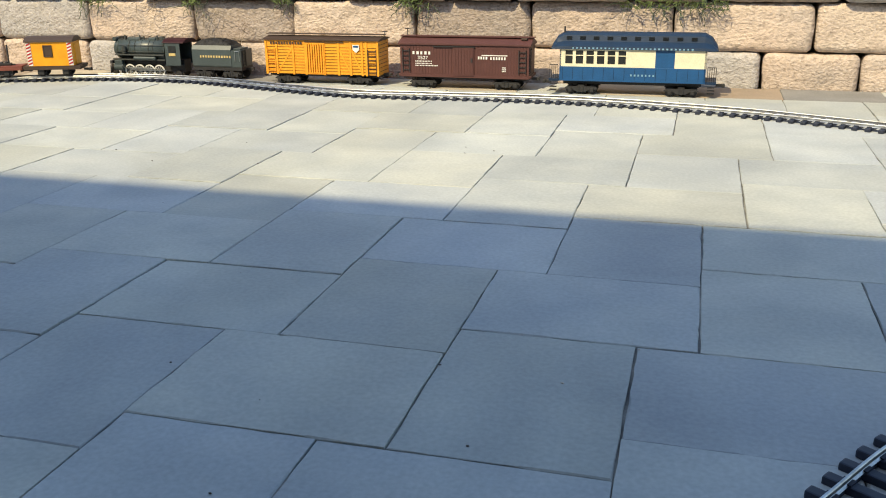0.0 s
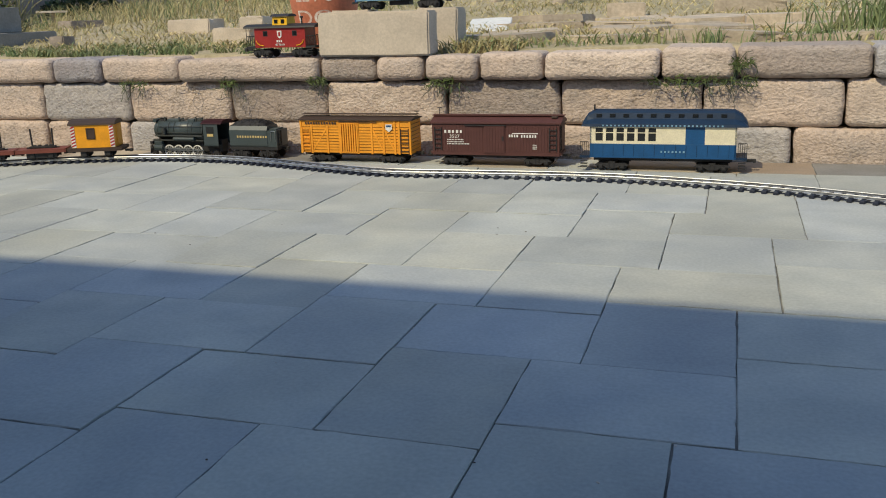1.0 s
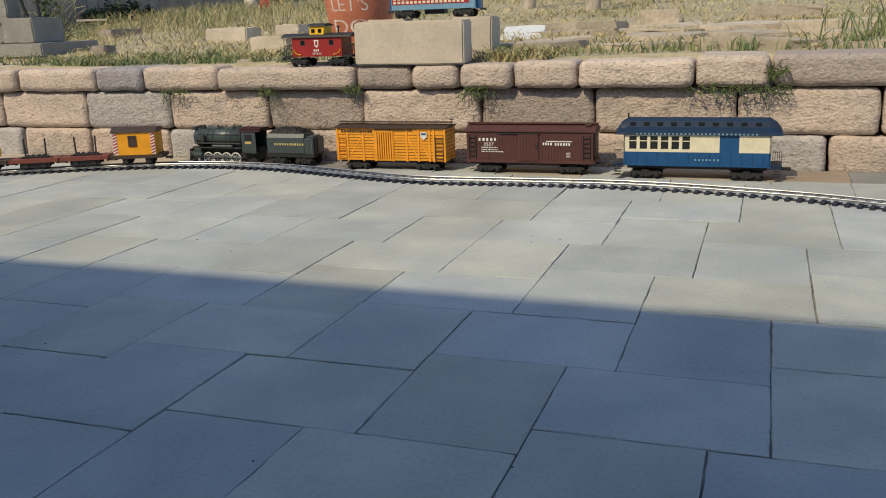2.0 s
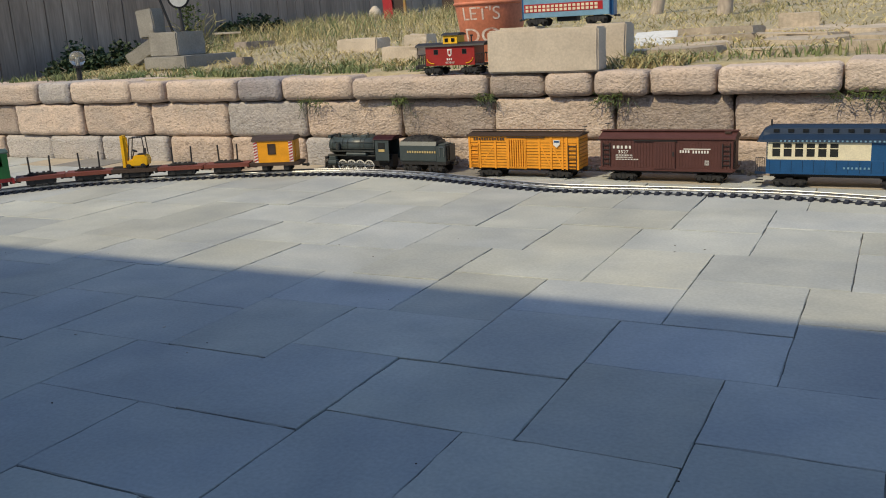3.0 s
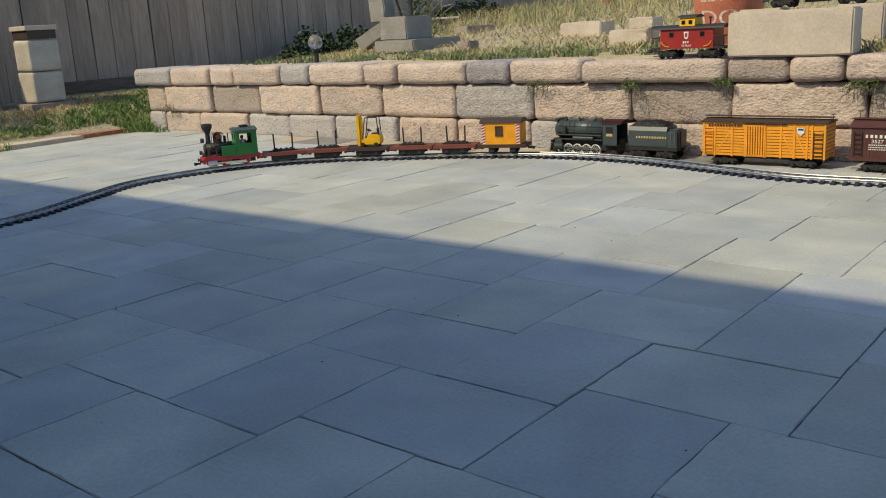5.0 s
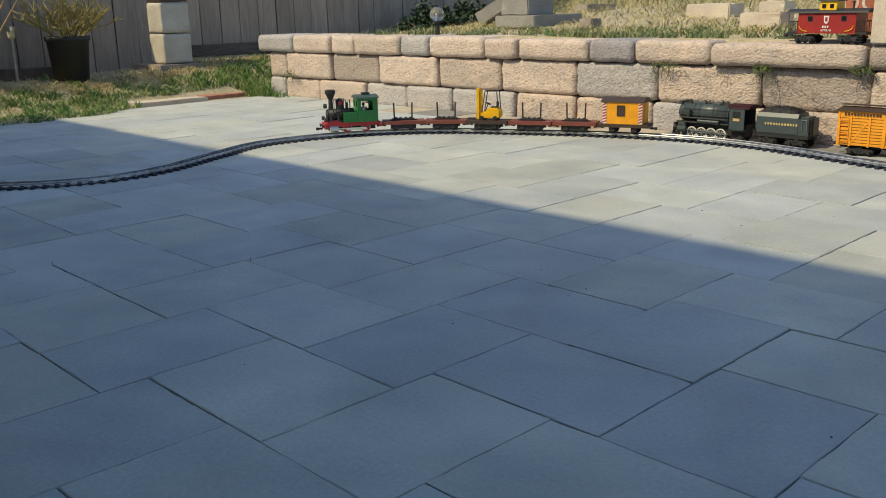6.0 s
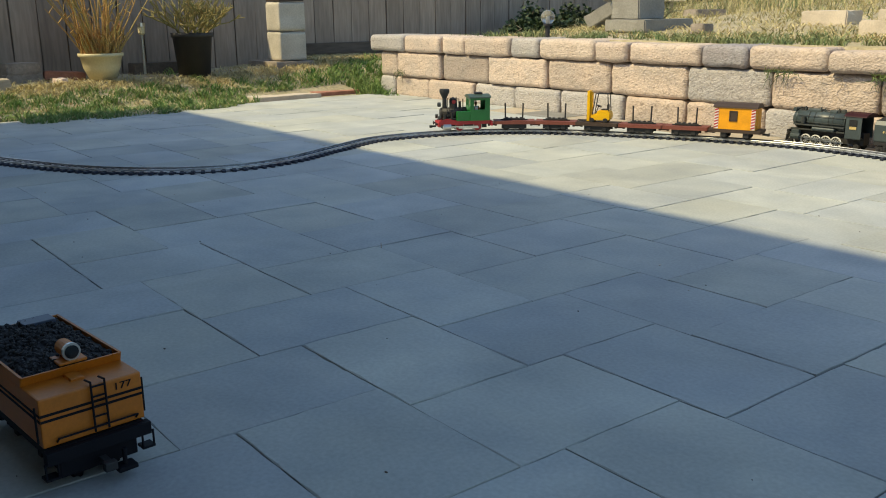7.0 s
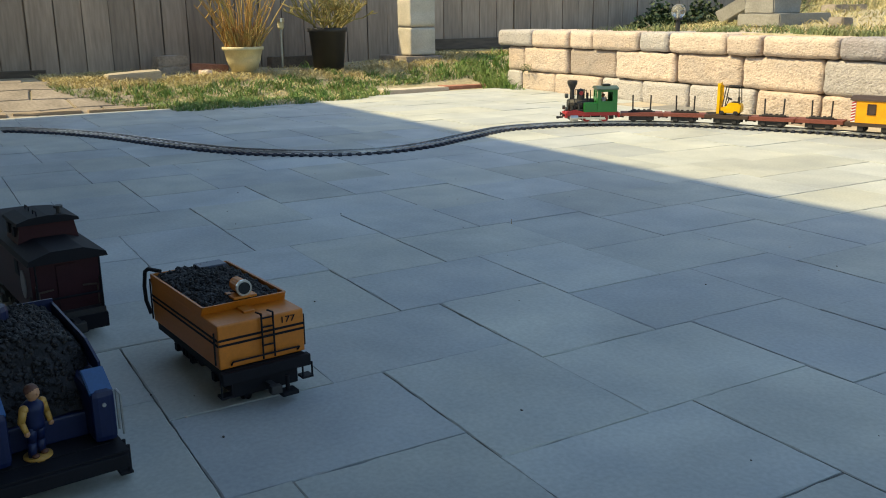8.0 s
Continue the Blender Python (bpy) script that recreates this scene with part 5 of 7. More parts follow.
def small_loco(m):
    """Heads towards +x, wheels' foot at z = 0 (the rail top)."""
    c = thing("tank_locomotive", "small green, black and red steam locomotive running on the track", "model locomotive", m)
    bm = BM()
    box(bm, -0.115, 0.118, -0.040, 0.040, 0.030, 0.046, 0.001)
    box(bm, 0.112, 0.122, -0.048, 0.048, 0.022, 0.044, 0.002)
    box(bm, -0.122, -0.112, -0.048, 0.048, 0.022, 0.044, 0.002)
    part("frame", bm, M_RED, c, "bright red frame and buffer beams")
    bm = BM()
    rod(bm, (-0.01, 0, 0.076), (0.100, 0, 0.076), 0.027, 20)
    rod(bm, (0.100, 0, 0.076), (0.106, 0, 0.076), 0.024, 20)
    for x in (0.012, 0.045, 0.078):
        rod(bm, (x, 0, 0.076), (x + 0.004, 0, 0.076), 0.0282, 20)
    box(bm, 0.0, 0.098, -0.030, 0.030, 0.046, 0.058)
    part("boiler", bm, M_BLACK, c, "black boiler", True)
    bm = BM()
    lathe(bm, [(0.0105, 0.096), (0.0095, 0.142), (0.012, 0.148), (0.0225, 0.170), (0.0225, 0.180), (0.019, 0.183), (0.018, 0.178), (0.0, 0.178)], 18, (0.086, 0, 0))
    part("chimney", bm, M_BLACK, c, "flared black spark-arrester chimney")
    bm = BM()
    lathe(bm, [(0.0165, 0.098), (0.0155, 0.122), (0.0175, 0.126), (0.012, 0.142), (0.0, 0.148)], 16, (0.048, 0, 0))
    d = part("dome", bm, M_BLACK, c)
    for s in (-1, 1):
        part("dome_plate", rod(BM(), (0.048, s * 0.016, 0.128), (0.048, s * 0.0185, 0.128), 0.009, 12), M_RED, d)
    bm = BM()
    rod(bm, (0.018, 0, 0.10), (0.018, 0, 0.128), 0.006, 10)
    rod(bm, (0.006, 0.012, 0.10), (0.006, 0.012, 0.140), 0.0022, 8)
    part("whistle", bm, M_BLACK, c)
    bm = BM()
    for q in (-1, 1):  # rail round the dome, boiler handrail, feed pipes and pump
        for x in (0.026, 0.068):
            rod(bm, (x, q * 0.024, 0.090), (x, q * 0.024, 0.142), 0.0016, 6)
        rod(bm, (0.026, q * 0.024, 0.141), (0.068, q * 0.024, 0.141), 0.0016, 6)
        rod(bm, (0.040, q * 0.0305, 0.086), (0.104, q * 0.0305, 0.086), 0.0014, 6)
        rod(bm, (0.060, q * 0.034, 0.050), (0.060, q * 0.030, 0.080), 0.0055, 10)
        rod(bm, (0.078, q * 0.033, 0.046), (0.078, q * 0.026, 0.092), 0.0024, 8)
        rod(bm, (0.092, q * 0.036, 0.052), (0.092, q * 0.036, 0.074), 0.0065, 10)
    part("pipework", bm, M_BLACK, c)
    for q in (-1, 1):
        part("footplate_valance", prism(BM(), [(0.024, 0.030), (0.112, 0.030), (0.112, 0.050), (0.080, 0.058), (0.050, 0.050), (0.024, 0.046)], min(q * 0.0405, q * 0.044), max(q * 0.0405, q * 0.044)), M_RED, c)
    part("lamp", rod(BM(), (-0.120, -0.030, 0.104), (-0.108, -0.030, 0.104), 0.011, 12), M_BLACK, c)
    bm = BM()
    part("side_tank", box(BM(), -0.020, 0.040, -0.046, -0.028, 0.046, 0.088, 0.003), M_GREEN, c, "green side tank")
    part("side_tank", box(bm, -0.020, 0.040, 0.028, 0.046, 0.046, 0.088, 0.003), M_GREEN, c, "green side tank")
    # cab with open windows
    bm = BM()
    xa, xb, w, zt = -0.108, -0.020, 0.047, 0.146
    for q in (-1, 1):
        pierced(bm, (xa, xa + 0.022, xb - 0.016, xb), (0.046, 0.094, 0.134, zt), {(1, 1)}, q * w, q * (w - 0.003))
        if q < 0:
            cab = part("cab", bm, M_GREEN, c, "green cab with open side windows")
        else:
            part("cab_side", bm, M_GREEN, cab)
        bm = BM()
    for x, low, high in ((xb, 0.108, 0.136), (xa + 0.003, 0.104, 0.134)):
        pierced(bm, (-w + 0.003, -0.036, -0.012, 0.012, 0.036, w - 0.003), (0.046, low, high, zt), {(1, 1), (3, 1)}, 0.0, 0.003)
        ob = part("cab_end", bm, M_GREEN, cab)
        ob.matrix_basis = pose(x, 0, 0, 0, 0, 90)
        bm = BM()
    bm.free()
    bm = BM()
    along(bm, [(-0.055, 0.144), (-0.054, 0.149), (-0.03, 0.156), (0, 0.159), (0.03, 0.156), (0.054, 0.149), (0.055, 0.144)], xa - 0.004, xb + 0.005)
    roof = part("roof", bm, plain("cab_roof_green", (0.055, 0.090, 0.068), 0.45), cab, "dull green roof")
    part("roof_vent", box(BM(), -0.082, -0.048, -0.016, 0.016, 0.158, 0.166, 0.002), M_BLACK, roof)
    for s in (-1, 1):
        bm = BM()
        for y in (-0.028, 0.028):
            rod(bm, (0.122, y, 0.034), (0.132, y, 0.034), 0.004, 8)
            rod(bm, (0.130, y, 0.034), (0.133, y, 0.034), 0.008, 12)
    part("buffer", bm, M_BLACK, c)
    bm = BM()
    rod(bm, (0.104, 0, 0.116), (0.116, 0, 0.116), 0.010, 14)
    rod(bm, (0.116, 0, 0.116), (0.118, 0, 0.116), 0.0085, 14)
    part("lamp", bm, M_GUN, c, "round headlamp")
    for s in (-1, 1):
        part("lamp", rod(BM(), (0.110, s * 0.034, 0.062), (0.122, s * 0.034, 0.062), 0.009, 12), M_GUN, c)
    for x in (-0.055, 0.025):
        for s in (-1, 1):
            bm = BM()
            rod(bm, (x, s * 0.025, 0.020), (x, s * 0.031, 0.020), 0.019, 18)
            wl = part("driving_wheel", bm, M_RED, c, "red driving wheel")
            bm = BM()
            for k in range(20):
                a0, a1 = 2 * math.pi * k / 20, 2 * math.pi * (k + 1) / 20
                rod(bm, (x + 0.019 * math.cos(a0), s * 0.0315, 0.020 + 0.019 * math.sin(a0)), (x + 0.019 * math.cos(a1), s * 0.0315, 0.020 + 0.019 * math.sin(a1)), 0.0016, 5)
            part("tyre", bm, M_STEEL, wl)
    for s in (-1, 1):
        bm = BM()
        box(bm, -0.060, 0.030, s * 0.033, s * 0.036, 0.012, 0.018)
        box(bm, -0.056, 0.075, s * 0.037, s * 0.040, 0.0185, 0.0235)
        rod(bm, (0.045, s * 0.039, 0.034), (0.085, s * 0.039, 0.030), 0.002, 6)
        part("side_rod", bm, M_STEEL, c, "bright side rod")
        bm = BM()
        rod(bm, (0.066, s * 0.040, 0.022), (0.100, s * 0.040, 0.022), 0.013, 12)
        part("cylinder", bm, M_STEEL, c, "silver cylinder")
    part("ballast", box(BM(), -0.10, 0.10, -0.018, 0.018, 0.012, 0.032), M_BLACK, c)
    coupler(c, 0.126, 1, 0.022)
    coupler(c, -0.122, -1, 0.022)
    return c


def flat_wagon(m, stakes=True):
    c = thing("flat_wagon", "oxide-red flat wagon with black stakes on the track" if stakes else "dark brown flat wagon on the track", "model train car", m, "flat wagons of the running train")
    h, w = 0.088, 0.042
    deck = part("deck", box(BM(), -h, h, -w + 0.0005, w - 0.0005, 0.032, 0.0385), M_RUST if stakes else M_BROWN, c)
    for i in range(14):
        x = -h + i * 2 * h / 14
        part("plank", box(BM(), x + 0.0004, x + 2 * h / 14 - 0.0004, -w, w, 0.036, 0.041), M_RUST if stakes else M_BROWN, deck)
    bm = BM()
    for s in (-1, 1):
        box(bm, -h, h, s * (w - 0.004), s * (w + 0.001), 0.027, 0.040)
    for s in (-1, 1):
        box(bm, s * h, s * (h + 0.004), -w, w, 0.026, 0.042, 0.001)
    part("side_sill", bm, M_RUST if stakes else M_BROWN, c)
    bm = BM()
    for s in (-1, 1):
        box(bm, -0.055, 0.055, s * 0.030, s * 0.034, 0.008, 0.030)
        for x in (-0.034, 0.034):
            box(bm, x - 0.009, x + 0.009, s * 0.033, s * 0.038, 0.008, 0.026, 0.001)
    part("axle_guard", bm, M_BLACK, c)
    for x in (-0.034, 0.034):
        for s in (-1, 1):
            wheel(c, x, s * 0.026, 0.0145)
    if stakes:
        bm = BM()
        box(bm, -0.048, 0.048, -0.010, 0.010, 0.041, 0.050, 0.002)
        box(bm, -0.060, 0.060, -0.004, 0.004, 0.041, 0.046, 0.001)
        for x in (-0.030, -0.012, 0.012, 0.030):
            box(bm, x - 0.005, x + 0.005, -0.009, 0.009, 0.0495, 0.054, 0.001)
        part("bolster", bm, M_BLACK, c, "black log bolster")
        for x in (-0.038, 0.038):
            bm = BM()
            rod(bm, (x, 0, 0.048), (x * 1.04, 0, 0.116), 0.0034, 8)
            part("stake", bm, M_BLACK, c)
    coupler(c, h, 1, 0.022)
    coupler(c, -h, -1, 0.022)
    return c


def forklift(m):
    """Mast towards +x."""
    c = thing("toy_forklift", "yellow toy forklift riding on a flat wagon", "toy forklift", m)
    bm = BM()
    prism(bm, [(-0.042, 0.008), (0.020, 0.008), (0.024, 0.030), (0.004, 0.034), (-0.002, 0.050), (-0.040, 0.050), (-0.047, 0.040), (-0.047, 0.016)], -0.022, 0.022)
    bmesh.ops.bevel(bm, geom=list(bm.edges), offset=0.003, segments=2, affect="EDGES")
    part("body", bm, M_YELLOW, c, "rounded yellow body")
    bm = BM()
    for s in (-1, 1):
        box(bm, 0.028, 0.038, s * 0.011, s * 0.018, 0.004, 0.128, 0.001)
        box(bm, 0.022, 0.029, s * 0.007, s * 0.011, 0.010, 0.120)
    for z in (0.02, 0.060, 0.095, 0.124):
        box(bm, 0.028, 0.034, -0.015, 0.015, z, z + 0.005)
    part("mast", bm, M_YELLOW, c, "tall yellow mast")
    bm = BM()
    for s in (-1, 1):
        box(bm, 0.037, 0.075, s * 0.006, s * 0.013, 0.004, 0.007)
        box(bm, 0.037, 0.040, s * 0.006, s * 0.013, 0.004, 0.030)
    part("fork", bm, M_BLACK, c)
    bm = BM()
    for s in (-1, 1):
        y = s * 0.019
        rod(bm, (0.018, y, 0.032), (0.006, y, 0.118), 0.0018, 6)
        rod(bm, (-0.040, y, 0.048), (-0.036, y, 0.118), 0.0018, 6)
        rod(bm, (0.006, y, 0.118), (-0.036, y, 0.118), 0.0018, 6)
    for k in range(5):
        x = 0.004 - k * 0.0095
        rod(bm, (x, -0.019, 0.118), (x, 0.019, 0.118), 0.0013, 6)
    part("overhead_guard", bm, M_BLACK, c)
    bm = BM()
    box(bm, -0.034, -0.012, -0.012, 0.012, 0.050, 0.055, 0.002)
    box(bm, -0.037, -0.032, -0.012, 0.012, 0.052, 0.074, 0.002)
    part("seat", bm, M_BLACK, c)
    bm = BM()
    rod(bm, (0.010, 0, 0.034), (0.000, 0, 0.066), 0.0018, 6)
    rod(bm, (-0.001, 0, 0.064), (-0.003, 0, 0.068), 0.009, 12)
    part("steering_wheel", bm, M_BLACK, c)
    for x in (-0.030, 0.018):
        for s in (-1, 1):
            wheel(c, x, s * 0.019, 0.0095)
    return c


def work_car(m):
    c = thing("work_car", "amber yellow work car with red and white striped corners", "model train car", m)
    h, w, z0, z1 = 0.082, 0.046, 0.040, 0.128
    part("body", box(BM(), -h, h, -w, w, z0, z1, 0.0015), M_ORANGE2, c)
    bm = BM()
    box(bm, -0.020, 0.008, -w - 0.0015, -w + 0.001, z0 + 0.036, z0 + 0.072)
    win = part("window", bm, M_BROWN, c, "dark brown window")
    bm = BM()
    for s in (-1, 1):
        box(bm, s * 0.014 - 0.006 - 0.002, s * 0.014 - 0.006 + 0.002, -w - 0.003, -w, z0 + 0.034, z0 + 0.074)
    box(bm, -0.022, 0.010, -w - 0.003, -w, z0 + 0.071, z0 + 0.075)
    box(bm, -0.022, 0.010, -w - 0.003, -w, z0 + 0.033, z0 + 0.037)
    part("window_frame", bm, M_BROWN, win)
    for s in (-1, 1):
        x = s * (h - 0.009)
        st = part("corner_stripe", box(BM(), x - 0.008, x + 0.008, -w - 0.0010, -w + 0.001, z0 + 0.002, z1 - 0.004), M_WHITE, c, "white corner panel")
        bm = BM()
        for k in range(7):
            za = z0 + 0.004 + k * 0.0115
            prism(bm, [(x - 0.0075, za), (x + 0.0075, za + 0.006), (x + 0.0075, za + 0.0115), (x - 0.0075, za + 0.0055)], -w - 0.0018, -w - 0.0008)
        part("stripe", bm, M_RED, st, "red slanted stripe")
    bm = BM()
    along(bm, [(-w - 0.004, z1 - 0.002), (w + 0.004, z1 - 0.002), (w + 0.003, z1 + 0.004), (0.025, z1 + 0.015), (0, z1 + 0.017), (-0.025, z1 + 0.015), (-w - 0.003, z1 + 0.004)], -h - 0.006, h + 0.006)
    part("roof", bm, M_BROWN, c, "dark brown curved roof")
    for s in (-1, 1):
        part("end_door", box(BM(), s * h, s * (h + 0.002), -0.018, 0.018, z0 + 0.004, z1 - 0.012), M_ORANGE2, c)
        part("end_platform", box(BM(), s * h, s * (h + 0.022), -w, w, z0 - 0.008, z0 - 0.002), M_BROWN, c)
    bm = BM()
    box(bm, -h - 0.02, h + 0.02, -w + 0.001, w - 0.001, z0 - 0.014, z0)
    part("underframe", bm, M_BROWN, c)
    for s in (-1, 1):
        for x in (-0.045, 0.045):
            part("axle_guard", box(BM(), x - 0.011, x + 0.011, s * 0.032, s * 0.039, 0.008, 0.028, 0.001), M_BLACK, c)
    for x in (-0.045, 0.045):
        for s in (-1, 1):
            wheel(c, x, s * 0.026, 0.0145)
    coupler(c, h + 0.02, 1, 0.022)
    coupler(c, -h - 0.02, -1, 0.022)
    return c


def blue_car(m):
    c = thing("passenger_car", "light blue toy passenger car with a red window band", "model train car", m)
    h, w = 0.215, 0.05
    part("body", box(BM(), -h, h, -w, w, 0.040, 0.148, 0.002), M_LBLUE, c)
    part("window_band", box(BM(), -h + 0.004, h - 0.030, -w - 0.0012, -w + 0.001, 0.066, 0.105), M_RED, c, "red window band")
    for i in range(17):
        for k in range(2):
            x = -h + 0.012 + i * 0.0218
            z = 0.070 + k * 0.017
            part("window", box(BM(), x, x + 0.0145, -w - 0.0022, -w - 0.0008, z, z + 0.012), M_CREAM, c)
    bm = BM()
    along(bm, [(-w - 0.003, 0.146), (w + 0.003, 0.146), (w - 0.004, 0.158), (0, 0.166), (-w + 0.004, 0.158)], -h - 0.004, h + 0.004)
    part("roof", bm, M_WHITE, c, "white curved roof")
    for s in (-1, 1):
        part("vestibule", box(BM(), s * h, s * (h + 0.016), -0.03, 0.03, 0.036, 0.140, 0.002), M_BLUE, c)
        coupler(c, s * (h + 0.012), s, 0.034)
    bm = BM()
    box(bm, -0.05, 0.05, -0.03, 0.03, 0.018, 0.040)
    part("underframe", bm, M_BLACK, c)
    for x in (-0.150, 0.150):
        bogie(c, x, 0.07, 0.044, 0.019)
    return c


# ---- stock resting on the pavers by the wall ----
express_loco(pose(-1.394, 3.935, 0.001) @ Matrix.Diagonal((1.035, 1.01, 1.01, 1)))
black_tender(pose(-1.122, 3.935, 0.001) @ Matrix.Diagonal((1, 1.02, 1.07, 1)))
stock_car(pose(-0.685, 3.892, 0.001, 0, 0, 0.6))
boxcar(pose(-0.171, 3.893, 0.001, 0, 0, 0.3))
coach(pose(0.413, 3.856, 0.001, 0, 0, 0.5))
caboose(pose(-1.043, 4.060, 0.3672) @ Matrix.Diagonal((1.08, 1.08, 1.24, 1)), label="bright red caboose with yellow cupola on the wall cap")

# ---- running train, stopped on the curve ----
S0 = min(range(len(FINE)), key=lambda i: (FINE[i] - Vector((-2.645, 3.085))).length)
S0 = RUN[S0]


def on_track(s):
    p, a = at_run(s)
    return pose(p.x, p.y, RAIL_TOP, 0, 0, a)


small_loco(on_track(S0))
OFF = [0.225, 0.413, 0.601, 0.789, 0.977]
for i, o in enumerate(OFF):
    if i == 0:
        first_wagon = flat_wagon(on_track(S0 - o))
    elif i == 2:
        flat_wagon(on_track(S0 - o), False)
        forklift(on_track(S0 - o) @ pose(0.002, 0, 0.041) @ Matrix.Diagonal((1.22, 1.15, 1.04, 1)))
    else:
        copy_thing(first_wagon, on_track(S0 - o))
work_car(on_track(S0 - 1.182) @ pose(0, 0, 0, 0, 0, 180))
figure("engine_driver", "small pale toy driver figure in the cab", on_track(S0) @ pose(-0.055, 0.0, 0.047), M_WHITE).scale = (0.9, 0.9, 0.9)

# ---- stock standing in the shade ----
tender_orange(pose(-0.5985, 0.8375, 0.001, 0, 0, 5.3))
tender_blue(pose(-0.487, 0.5625, 0.001, 0, 0, 5.0))
figure("standing_figure", "small toy figure in dark blue overalls on a yellow base", pose(-0.500, 0.546, 0.040, 0, 0, 128), M_DBLUE)
caboose(pose(-1.154, 0.636, 0.001, 0, 0, 6.0) @ Matrix.Diagonal((1.45, 1.22, 1.545, 1)), M_DMAROON, M_SHADE_BLACK, M_DMAROON, "dark maroon caboose with black roof on the shaded pavers", lettered=False, cx=0.035, cw=0.039, ch=0.028, over=0.016)

# ---- raised yard: blocks, stones, lights ----
def loose_block(name, label, m, w, d, h, material, chip=0.004, category="concrete block", group=""):
    """A worn cuboid block, origin at the middle of its foot."""
    bm = BM()
    box(bm, -w / 2, w / 2, -d / 2, d / 2, 0, h)
    bmesh.ops.subdivide_edges(bm, edges=bm.edges, cuts=3, use_grid_fill=True)
    off = random.Random(label + str(round(m.translation.x, 3))).uniform(0, 90)
    for v in bm.verts:
        n = noise.noise_vector((v.co.x * 18 + off, v.co.y * 18, v.co.z * 18))
        edge = sum((abs(abs(v.co.x) - w / 2) < 1e-5, abs(abs(v.co.y) - d / 2) < 1e-5, v.co.z < 1e-5 or v.co.z > h - 1e-5))
        v.co += n * chip * (1.6 if edge > 1 else 0.5)
    bmesh.ops.bevel(bm, geom=[e for e in bm.edges if len(e.link_faces) == 2 and e.calc_face_angle() > 0.9], offset=min(0.006, h * 0.1), segments=2, affect="EDGES")
    ob = part(name, bm, material)
    ob.matrix_basis = m
    return tagged(ob, label, category, group)


def on_yard(x, y, rz=0.0, sink=0.012, rx=0.0, ry=0.0):
    return pose(x, y, ground_z(x, y) - sink, rx, ry, rz)


TOP = 0.3672
loose_block("concrete_block", "large pale concrete slab standing on edge on the wall cap", pose(-0.664, 4.056, TOP, 0, 0.0, 0), 0.432, 0.105, 0.158, M_CONC, 0.0022)
loose_block("concrete_block", "pale concrete block behind the larger one", pose(-0.505, 4.34, ground_z(-0.48, 4.34) - 0.01), 0.165, 0.13, 0.164, M_CONC, 0.0025)
loose_block("concrete_block", "pale concrete block hidden behind the standing slab", pose(-0.875, 4.36, ground_z(-0.83, 4.36) - 0.01), 0.165, 0.13, 0.164, M_CONC, 0.0025)
blue_car(pose(-0.676, 4.36, ground_z(-0.48, 4.34) + 0.1545) @ Matrix.Diagonal((0.82, 0.82, 0.82, 1)))

# Tapered red drum with stencilled words
crate = thing("drum", "faded red and orange tapered drum with white stencilled words", "drum", on_yard(-1.096, 4.55, 0, 0.01))


def drum_r(z):
    return 0.116 + 0.155 * min(z, 0.36)


bm = BM()
lathe(bm, [(0.0, 0.0), (drum_r(0) - 0.006, 0.0), (drum_r(0), 0.006), (drum_r(0.25), 0.25), (drum_r(0.36), 0.36), (drum_r(0.52), 0.52), (drum_r(0.52) - 0.006, 0.525), (0.0, 0.525)], 48)
part("body", bm, M_BOXRED, crate, "", True)
for z in (0.012, 0.262, 0.505):
    bm = BM()
    lathe(bm, [(drum_r(z) - 0.002, z - 0.008), (drum_r(z) + 0.005, z - 0.005), (drum_r(z) + 0.006, z + 0.003), (drum_r(z) - 0.002, z + 0.008)], 48)
    part("rolled_hoop", bm, M_BOXRED, crate, "raised hoop round the drum", True)
for body, size, z, width in (("LET'S", 0.076, 0.216, 0.172), ("DO", 0.088, 0.124, 0.160)):
    ob = text_part("stencil", body, size, Matrix.Identity(4), M_STENCIL, crate, width)
    for v in ob.data.vertices:
        zz = z + v.co.y
        rr = drum_r(zz) + 0.0008 + v.co.z
        ang = (v.co.x + 0.012) / drum_r(z)
        v.co = (rr * math.sin(ang), -rr * math.cos(ang), zz)
for k in range(4):
    bm = BM()
    x = -0.060 + 0.034 * k
    rr = drum_r(0.32)
    box(bm, -0.011, 0.011, -0.0008, 0.0004, 0.300, 0.345)
    ob = part("stencil", bm, M_STENCIL, crate)
    ob.matrix_basis = pose(0, 0, 0, 0, 0, math.degrees(x / rr)) @ pose(0, -rr - 0.003, 0)
part("lid", box(BM(), -0.02, 0.02, -0.02, 0.02, 0.524, 0.532, 0.003), M_BOXRED, crate, "small raised bung")

# Stack of grey blocks with a spot light
gz = ground_z(-3.13, 4.9)
loose_block("concrete_slab", "grey concrete slab lying in the grass", pose(-3.13, 4.90, gz - 0.012), 0.30, 0.44, 0.072, M_CMU, 0.003)
loose_block("concrete_block", "grey concrete block stacked on a slab", pose(-3.19, 4.865, gz + 0.060, 0, 0, 2), 0.205, 0.24, 0.132, M_CMU, 0.003)
loose_block("concrete_block", "grey block perched at the back of the stack", pose(-3.400, 4.905, gz + 0.168, 0, -5, 6), 0.115, 0.11, 0.160, M_CMU, 0.003)
loose_block("concrete_block", "grey concrete block propping the one above", pose(-3.365, 4.955, gz - 0.012, 0, 0, -5), 0.09, 0.09, 0.181, M_CMU, 0.003)
loose_block("concrete_slab", "thin grey slab leaning against the stacked blocks", pose(-3.74, 5.22, ground_z(-3.74, 5.22) + 0.050, 0, -29, 20), 0.21, 0.20, 0.085, M_CMU, 0.003)
